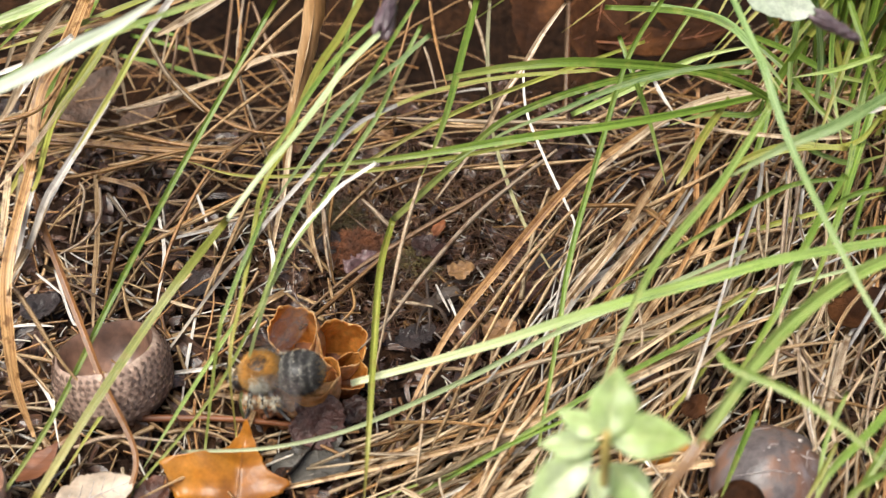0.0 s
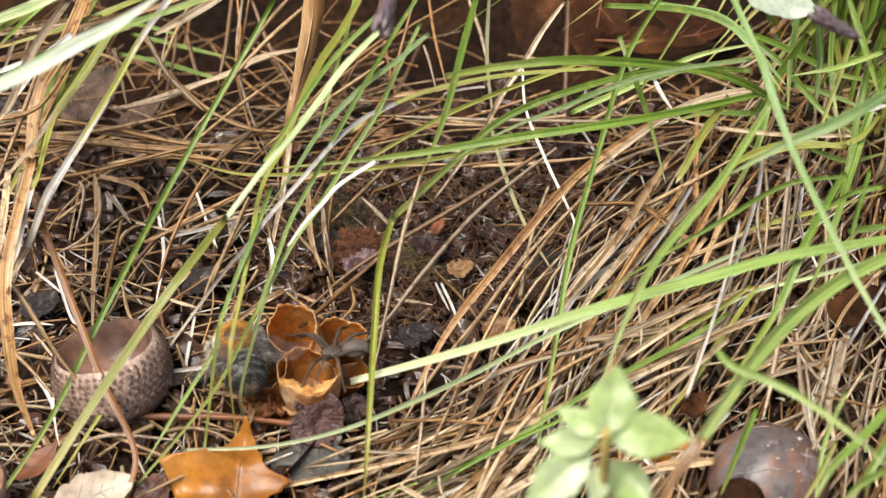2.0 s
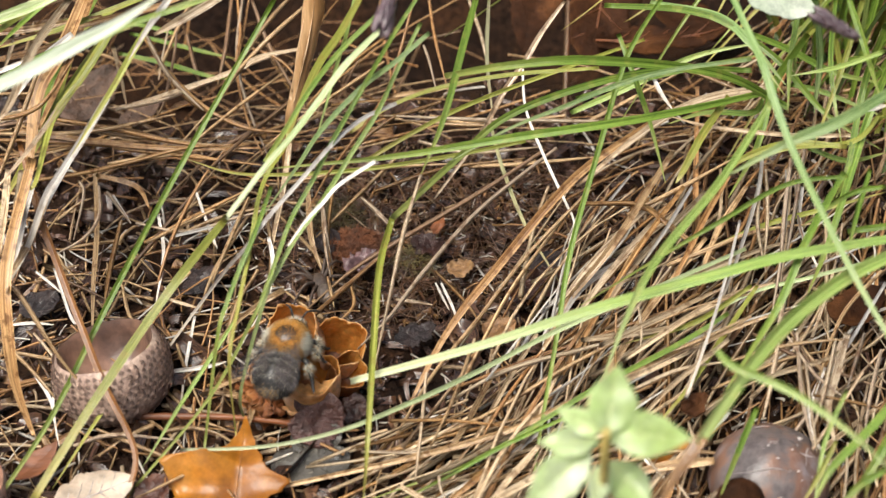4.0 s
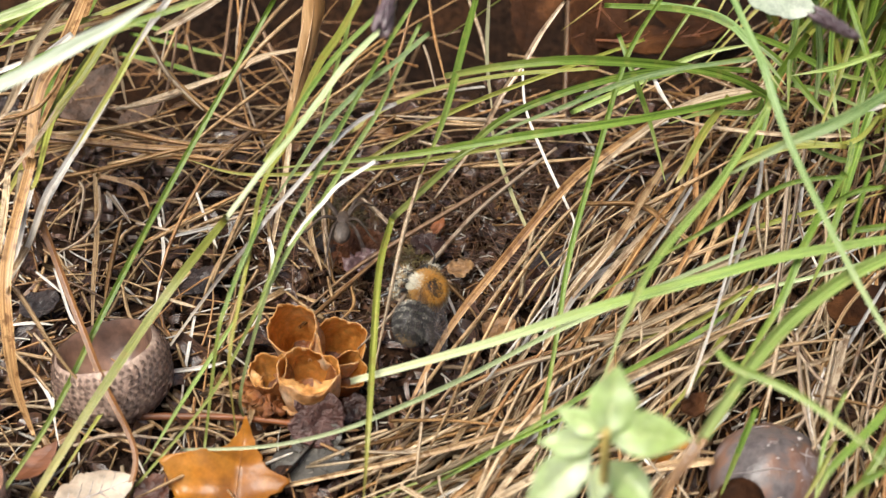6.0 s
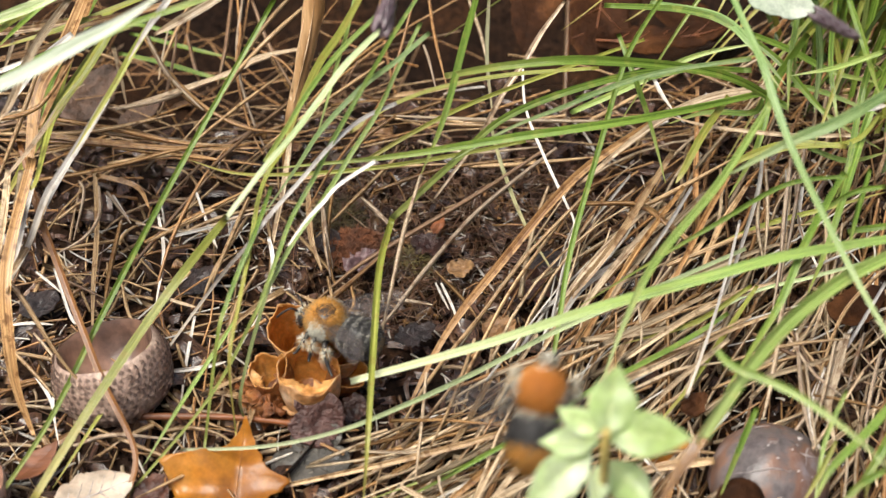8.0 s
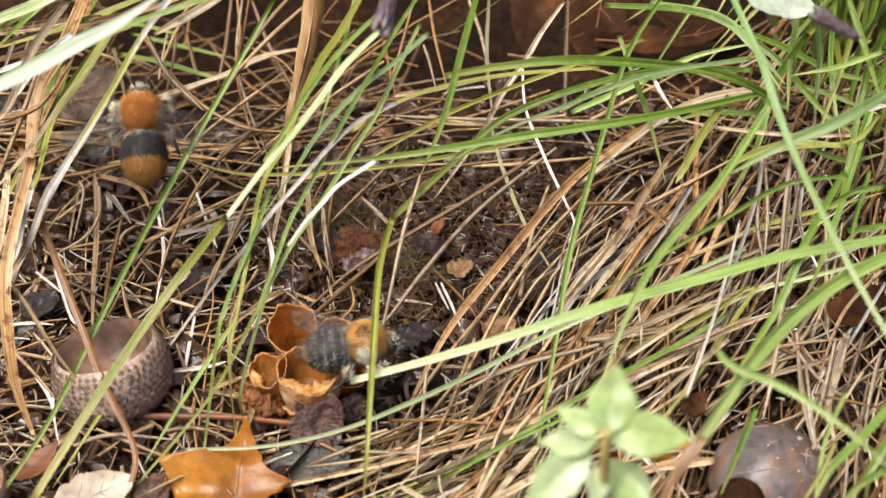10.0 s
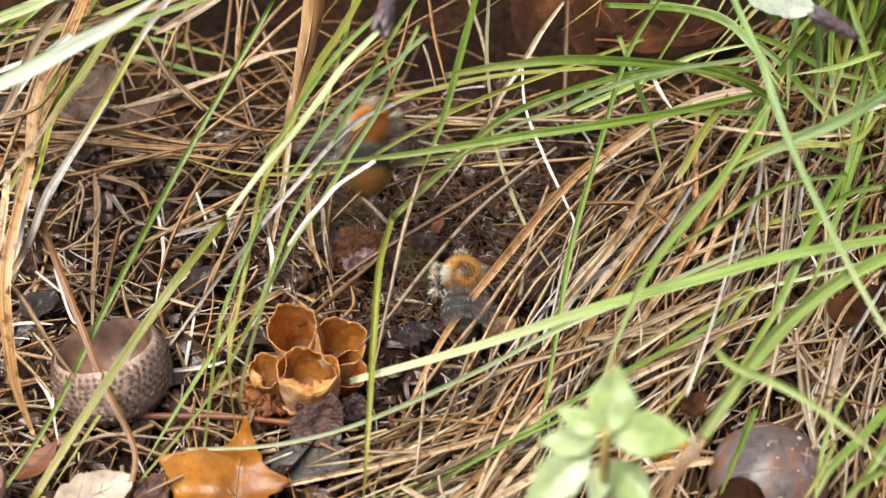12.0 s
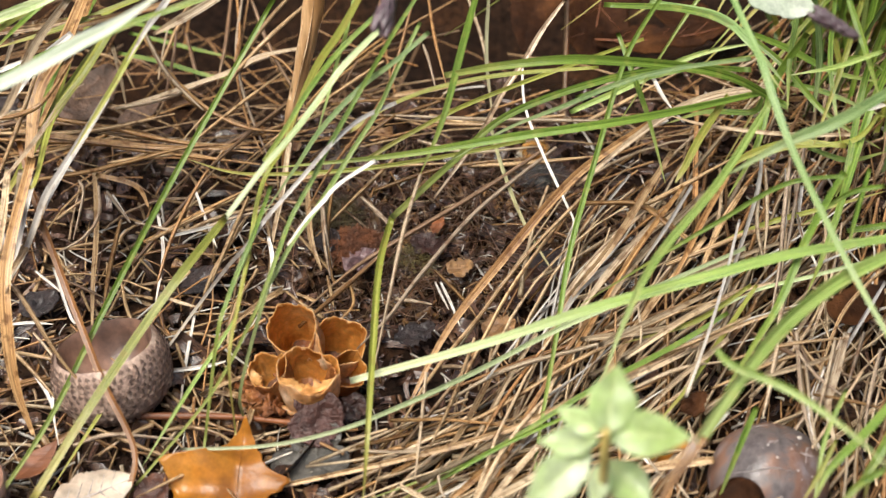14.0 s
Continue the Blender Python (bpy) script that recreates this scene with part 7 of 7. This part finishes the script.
def bumblebee(label, thorax_fur, bald, band, size=1.0, girth=2.9, membrane=WING, tail=3.2):
    """A bee heading along x; band gives the fur of the abdomen from 1 (front) to -1 (tail)."""
    names = list(FUR)
    slots = [CHITIN] + [FUR[k] for k in names] + [BROWN_CHITIN]
    num = {k: i + 1 for i, k in enumerate(names)}
    t = thing("bumblebee", label, "bee", "bumblebees")
    bm = bmesh.new()
    ellipsoid(bm, (2.3, 0, 0.2), (2.5, 2.75, 2.25), num[thorax_fur])
    if bald:
        for f in bm.faces:
            c = f.calc_center_median()
            if c.z > 1.9 + 0.12 * noise.noise(c * 0.9):
                f.material_index = len(slots) - 1

    wear = random.Random(12)

    def bare(n):
        """Fur is rubbed off the middle of the back, unevenly."""
        return n.x < 0.55 and wear.random() < min(0.86, (n.z - 0.8 + 0.05 * noise.noise(n * 2.2)) / 0.1)

    def thorax_color(n, d):
        side = abs(n.y) + d.gauss(0, 0.06)
        if bald:
            if side > 0.76 and -0.45 < n.x < 0.5:
                return num["pale"]
            if n.z < -0.15:
                return num["black"] if d.random() < 0.6 else num["tan"]
            if side > 0.62 or n.x < -0.7 or n.x > 0.8:
                return num["tan"] if d.random() < 0.6 else num["orange"]
            return num["orange"] if d.random() < 0.85 else num["tan"]
        if side > 0.84 + 0.1 * noise.noise(n * 3.1) or n.z < -0.25 or n.x > 0.93:
            return num["pale"] if d.random() < 0.75 else num["tan"]
        return num[thorax_fur]
    hairs(bm, (2.3, 0, 0.2), (2.5, 2.75, 2.25), 8200, 0.95, 0.5, thorax_color, 1, bare if bald else None)
    part("thorax", bm, slots, t, "furry orange thorax", smooth=True)
    bm = bmesh.new()
    mid = 0.5 - tail
    ellipsoid(bm, (mid, 0, -0.5), (tail, girth, 2.6), 0, 4)
    d0 = random.Random(6)
    for f in bm.faces:
        if bald:
            f.material_index = num["silver"] if band((f.calc_center_median().x - mid) / tail, d0) in ("pale", "silver") else 0
            continue
        f.material_index = num[band((f.calc_center_median().x - mid) / tail, d0)]
    hairs(bm, (mid, 0, -0.5), (tail, girth, 2.6), 4600 if bald else 6400, 0.7 if bald else 0.95, 0.9, lambda n, d: num[band(n.x + d.gauss(0, 0.07) + (0.03 if bald else 0.1) * noise.noise(n * 2.5), d)], 2)
    part("abdomen", bm, slots, t, "furry banded abdomen")
    bm = bmesh.new()
    ellipsoid(bm, (5.3, 0, -0.7), (1.15, 1.6, 1.5), 0)
    hairs(bm, (5.3, 0, -0.7), (1.15, 1.6, 1.5), 500, 0.7, -0.3, lambda n, d: num["pale"] if n.x > 0.3 else num["tan"], 3, lambda n: abs(n.y) > 0.75)
    head = part("head", bm, slots, t, "black head with pale face hair")
    for s in (-1, 1):
        bm = bmesh.new()
        ellipsoid(bm, (5.4, 1.3 * s, -0.6), (0.55, 0.4, 1.0), 0, 2)
        part("eye", bm, CHITIN, head)
        bm = bmesh.new()
        tube_mesh(bm, spline([(6.1, 0.5 * s, -0.1), (7.0, 1.1 * s, 0.9), (8.0, 1.9 * s, 0.2), (8.6, 2.4 * s, -0.6)], 4), lambda q: 0.15, 6)
        part("antenna", bm, CHITIN, head)
    bm = bmesh.new()
    tube_mesh(bm, spline([(6.2, 0, -1.6), (6.9, 0, -2.6), (6.7, 0, -3.6)], 4), lambda q: 0.2 * (1 - 0.7 * q), 6)
    part("tongue", bm, BROWN_CHITIN, head)
    legs = []
    for k, (x0, reach, back) in enumerate(((3.6, 2.7, 1.4), (2.3, 3.1, -0.5), (1.2, 3.3, -2.8))):
        for s in (-1, 1):
            leg = bmesh.new()
            pts = [(0, 0, 0), (back * 0.25, s * reach * 0.5, 0.6), (back * 0.7, s * reach * 0.85, -0.9), (back, s * reach, -1.6), (back * 1.25, s * reach * 1.12, -1.8)]
            tube_mesh(leg, spline(pts, 4), lambda q: 0.36 * (1 - 0.75 * q) + 0.06, 7)
            hairs(leg, (back * 0.5, s * reach * 0.68, -0.3), (0.5, 0.4, 0.9), 190, 0.9, 0, lambda n, d: num["pale"] if d.random() < 0.7 else num["tan"], k)
            ob = part("leg", leg, slots, t)
            ob.location = Vector((x0, s * 1.5, -1.4)) * MM
            legs.append((ob, s, k))
    wings = []
    for s in (-1, 1):
        for w, (x0, L, W) in enumerate(((2.7, 10.2, 3.5), (1.6, 7.4, 2.6))):
            ob = part("wing", wing_mesh(L, W, s), membrane, t, "smoky translucent wing")
            ob.location = Vector((x0, s * 1.6, 1.7 - 0.25 * w)) * MM
            wings.append((ob, s, w, x0))
    t.scale = (size, size, size)
    return t, wings, legs


def grey_bands(x, d):
    if x > 0.7:
        return d.choice(("pale", "silver"))
    if x < -0.92:
        return d.choice(("tan", "silver"))
    return d.choice(("pale", "silver", "silver")) if (x + 1) * 2.6 % 1 < 0.27 else "black"


def tail_bands(x, d):
    if x > 0.72:
        return "pale"
    if x > -0.22:
        return "black"
    return d.choice(("tan", "rust", "orange", "orange"))


worn_bee, worn_wings, worn_legs = bumblebee("worn bumblebee with orange thorax and grey-banded abdomen", "orange", True, grey_bands, 0.98)
fresh_bee, fresh_wings, fresh_legs = bumblebee("bright bumblebee with orange thorax and orange tail", "rust", False, tail_bands, 1.0, 2.75, DUSKY_WING, 3.7)


# ---- spider ----
def spider():
    t = thing("spider", "brown wolf spider with pale abdomen", "spider")
    brown = speckled("spider_brown", [(0.3, (0.025, 0.016, 0.011)), (0.6, (0.075, 0.048, 0.032)), (0.8, (0.15, 0.10, 0.07))], 700, 0.55, 0.5)
    pale = speckled("spider_pale", [(0.3, (0.05, 0.037, 0.029)), (0.7, (0.15, 0.115, 0.09))], 600, 0.5, 0.4)
    bm = bmesh.new()
    ellipsoid(bm, (1.2, 0, 0), (1.6, 1.1, 0.75))
    part("head_and_chest", bm, brown, t)
    bm = bmesh.new()
    ellipsoid(bm, (-1.9, 0, 0.25), (1.95, 1.35, 1.15))
    part("abdomen", bm, pale, t, "pale grey-brown oval abdomen")
    legs = []
    for k, (x0, ang, L) in enumerate(((2.0, 28, 6.6), (1.5, 62, 5.6), (1.0, 112, 5.4), (0.4, 150, 7.2))):
        for s in (-1, 1):
            a = radians(ang) * s
            bm = bmesh.new()
            pts = [Vector((math.cos(a) * L * q, math.sin(a) * L * q, z)) for q, z in ((0, 0), (0.3, 1.2), (0.55, 0.9), (0.85, -0.7), (1.05, -1.1))]
            tube_mesh(bm, spline(pts, 4), lambda q: 0.25 * (1 - 0.8 * q) + 0.05, 6, 0.3, k)
            ob = part("leg", bm, brown, t)
            ob.location = Vector((x0, s * 0.7, 0)) * MM
            legs.append((ob, s, k))
    return t, legs


wolf_spider, spider_legs = spider()


# ---- what moves ----
def wing_rows(side, rank, x0, flying, spread):
    """Wings beat while flying(t), else lie back over the abdomen."""
    rows = []
    for f in range(0, 421):
        t = f / 30
        if flying(t):
            beat = (34 if f % 2 else -26) + 4 * rank
            m = place(x0, side * 1.6, 1.7 - 0.25 * rank) @ pose(0, 0, 0, 0, 0, side * (12 + 22 * rank)) @ pose(0, 0, 0, side * beat, 0, 0)
        else:
            back = 76 + 8 * rank - spread(t)
            m = place(x0, side * 1.6, 1.7 - 0.25 * rank) @ pose(0, 0, 0, 0, 0, side * back) @ pose(0, 0, 0, side * 10, -6, 0)
        rows.append((t, m))
    return rows


def leg_rows(home, side, rank, busy, swing, step):
    """Legs swing to and fro while busy(t)."""
    rows = []
    k = 0
    t = 0.0
    while t < 14.01:
        a = swing * math.sin(k * 1.9 + rank * 2.1 + side) if busy(t) else swing * 0.3 * math.sin(rank * 3.0 + side)
        rows.append((min(t, 14.0), Matrix.Translation(home) @ pose(0, 0, 0, 0, 0, a)))
        t += step
        k += 1
    return rows


def motions():
    walk(worn_bee, [
        (0.00, place(-21.2, -34.9, 13.0, 0, 8, 180)),
        (0.20, place(-22.3, -34.1, 12.0, 0, 8, 191)),
        (0.40, place(-22.1, -33.4, 12.0, 0, 8, 177)),
        (0.50, place(-22.2, -33.8, 12.0, 0, 8, 185)),
        (0.60, place(-21.6, -33.5, 13.0, 0, 4, 191)),
        (0.80, place(-23.3, -34.5, 11.0, 0, 8, 174)),
        (1.00, place(-23.4, -35.4, 11.0, 0, 8, 168)),
        (1.20, place(-22.9, -34.9, 13.0, 0, 6, 213)),
        (1.40, place(-23.9, -34.5, 12.0, 0, 6, 196)),
        (1.50, place(-24.4, -34.1, 12.0, 0, 6, 180)),
        (1.60, place(-24.0, -33.8, 12.0, 0, 6, 177)),
        (1.80, place(-25.9, -30.6, 11.0, 0, 4, 130)),
        (2.00, place(-26.8, -29.7, 10.0, 0, 0, 108)),
        (2.20, place(-27.8, -30.1, 10.0, 0, 0, 140)),
        (2.40, place(-24.0, -33.6, 12.0, 0, 0, 191)),
        (2.50, place(-25.7, -34.8, 11.0, 0, 0, 160)),
        (2.60, place(-24.6, -34.5, 11.0, 0, 0, 130)),
        (2.80, place(-23.7, -33.9, 11.0, 0, -5, 102)),
        (3.00, place(-22.3, -34.5, 12.0, 8, -10, 72)),
        (3.20, place(-22.5, -33.1, 13.0, 4, -10, 86)),
        (4.00, place(-20.6, -33.4, 14.0, 0, -5, 75)),
        (4.70, place(-17.8, -31.4, 15.0, 0, -5, 82)),
        (5.30, place(-16.8, -30.8, 17.0, 0, -28, 88)),
        (5.40, place(-14.3, -26.8, 17.0, 0, -28, 85)),
        (5.50, place(-12.7, -23.3, 16.0, 0, -28, 84)),
        (5.70, place(-10.3, -21.4, 14.0, 0, -28, 88)),
        (5.90, place(-3.7, -20.8, 10.0, 36, -18, 84)),
        (6.00, place(-2.9, -19.8, 9.0, 46, -18, 72)),
        (6.20, place(-4.3, -21.9, 9.0, 26, -18, 66)),
        (6.30, place(-4.7, -23.2, 9.0, 30, -5, 14)),
        (6.40, place(-6.3, -27.0, 9.0, 50, -5, -59)),
        (6.50, place(-8.2, -35.3, 8.0, 75, -5, -84)),
        (6.70, place(-8.5, -36.1, 7.0, 62, -5, -82)),
        (6.90, place(-8.2, -36.8, 7.0, 54, -5, -98)),
        (7.00, place(-9.0, -36.5, 7.0, 48, -5, -112)),
        (7.20, place(-8.6, -35.9, 7.0, 30, -5, -75)),
        (7.40, place(-7.9, -37.2, 7.0, 16, -5, -67)),
        (7.50, place(-7.7, -38.3, 8.0, 0, -5, -71)),
        (7.60, place(-13.7, -26.8, 16.0, 0, -5, -219)),
        (7.80, place(-13.4, -27.6, 15.0, 0, -4, -199)),
        (8.00, place(-13.3, -28.5, 14.0, 0, -4, -207)),
        (8.20, place(-13.3, -28.5, 14.0, 0, -4, -204)),
        (9.20, place(-12.4, -30.5, 14.0, 0, -4, -112)),
        (9.80, place(-12.1, -30.6, 13.0, 0, -4, -14)),
        (10.30, place(-12.2, -30.8, 13.0, 0, 0, 24)),
        (10.50, place(-10.0, -29.0, 11.0, 0, 0, 29)),
        (10.70, place(-7.7, -27.8, 9.0, 0, 0, 33)),
        (11.00, place(-4.0, -24.7, 7.0, 42, -18, 63)),
        (11.20, place(-3.8, -21.1, 7.0, 42, -18, 74)),
        (11.50, place(-3.6, -20.3, 7.0, 42, -18, 82)),
        (11.70, place(-3.3, -20.1, 7.0, 42, -18, 84)),
        (12.00, place(2.8, -15.3, 7.0, 14, -18, 91)),
        (12.20, place(2.6, -11.4, 7.0, 0, -18, 93)),
        (12.50, place(1.0, -2.5, 7.0, 0, -18, 100)),
        (12.70, place(0.7, -3.2, 7.0, 0, -18, 97)),
        (13.00, place(8.0, -0.4, 7.0, 0, -18, 57)),
        (13.20, place(13.1, 6.7, 6.0, 0, -5, 63)),
        (13.50, place(14.4, 14.0, 2.0, 0, 0, 97)),
        (14.00, place(15.0, 17.8, 0.0, 0, 0, 97)),
    ])
    walk(fresh_bee, [
        (0.00, place(-1.2, -92.8, 40.0, 0, -32, 90)),
        (7.50, place(-4.6, -82.7, 36.0, 0, -32, 90)),
        (7.65, place(-3.2, -71.4, 34.0, 0, -32, 88)),
        (7.80, place(-0.7, -68.0, 33.0, 0, -32, 86)),
        (8.00, place(10.7, -53.8, 28.0, 0, -38, 75)),
        (8.10, place(13.9, -48.6, 30.0, 0, -32, 79)),
        (8.20, place(16.5, -39.4, 30.0, 0, -32, 90)),
        (8.70, place(8.4, -15.6, 34.0, 0, -32, 140)),
        (9.30, place(-21.4, -3.0, 34.0, 0, -32, 165)),
        (9.90, place(-39.7, -8.8, 32.0, 0, -32, 104)),
        (10.30, place(-39.8, -7.4, 26.0, 0, -32, 90)),
        (10.50, place(-21.8, -12.2, 24.0, 0, -32, 91)),
        (10.70, place(-9.0, -5.1, 24.0, 0, -32, 90)),
        (10.90, place(-26.5, -16.6, 22.0, 0, -32, 91)),
        (11.00, place(-38.3, -15.6, 20.0, 0, -32, 93)),
        (11.20, place(-43.5, -11.7, 22.0, 0, -32, 91)),
        (11.50, place(-41.8, -7.6, 24.0, 0, -32, 90)),
        (11.70, place(-32.1, -11.0, 24.0, 0, -32, 90)),
        (12.00, place(-10.1, -1.1, 22.0, 0, -32, 88)),
        (12.20, place(0.0, 16.6, 24.0, 0, -32, 88)),
        (12.50, place(12.5, 32.6, 26.0, 0, -32, 90)),
        (12.70, place(12.2, 33.2, 26.0, 0, -32, 93)),
        (13.00, place(6.3, 22.7, 24.0, 0, -32, 102)),
        (13.20, place(1.8, 22.4, 24.0, 0, -32, 93)),
        (13.40, place(4.0, 28.4, 24.0, 0, -32, 90)),
        (13.50, place(5.4, 30.5, 24.0, 0, -30, 88)),
        (13.60, place(2.6, 24.1, 24.0, 0, -32, 90)),
        (13.80, place(6.6, 25.5, 24.0, 0, -32, 88)),
        (14.00, place(12.7, 37.6, 28.0, 0, -32, 86)),
    ])
    walk(wolf_spider, [
        (0.00, place(-1.0, -12.2, 2.0, 0, 0, -152)),
        (0.20, place(-1.8, -15.0, 2.0, 0, 0, -135)),
        (0.50, place(-3.7, -19.0, 2.0, 0, 0, -152)),
        (1.00, place(-4.1, -20.2, 2.0, 0, 0, -165)),
        (1.20, place(-10.3, -25.6, 6.0, 0, 0, -180)),
        (1.50, place(-11.5, -29.0, 9.0, 0, 0, -177)),
        (2.00, place(-13.5, -28.2, 9.0, 0, 0, -171)),
        (2.20, place(-17.0, -26.0, 9.0, 0, 0, -207)),
        (2.50, place(-18.4, -18.8, 7.0, 0, 0, -219)),
        (2.60, place(-16.6, -14.6, 4.5, 0, 0, -194)),
        (3.00, place(-15.2, -14.0, 4.0, 0, 0, -190)),
        (4.20, place(-17.6, -8.8, 2.0, 0, 0, -255)),
        (5.50, place(-16.0, -4.9, 5.0, 0, 0, -266)),
        (6.00, place(-14.7, -2.0, 7.0, 0, 0, -271)),
        (6.20, place(-15.7, 1.1, 7.0, 0, 0, -266)),
        (6.40, place(-16.1, 6.7, 6.0, 0, 0, -277)),
        (6.60, place(-16.7, 15.6, 2.0, 0, 0, -270)),
        (14.00, place(-16.5, 18.7, 1.0, 0, 0, -292)),
    ])
    worn_flies = lambda t: 0.42 < t < 0.56 or 5.25 < t < 5.85 or 6.25 < t < 6.42 or 7.4 < t < 7.72
    for ob, s, w, x0 in worn_wings:
        walk(ob, wing_rows(s, w, x0, worn_flies, lambda t: 44 if t < 1.2 else 28 if t < 3.3 else 22 if 7.6 < t < 9.0 else 4))
    for ob, s, w, x0 in fresh_wings:
        walk(ob, wing_rows(s, w, x0, lambda t: not 13.35 < t < 13.75, lambda t: 34))
    for ob, s, k in worn_legs + fresh_legs:
        walk(ob, leg_rows(ob.location.copy(), s, k, lambda t: True, 14, 0.2))
    for ob, s, k in spider_legs:
        walk(ob, leg_rows(ob.location.copy(), s, k, lambda t: t < 3.0 or 5.0 < t < 6.6, 20, 0.1))


motions()
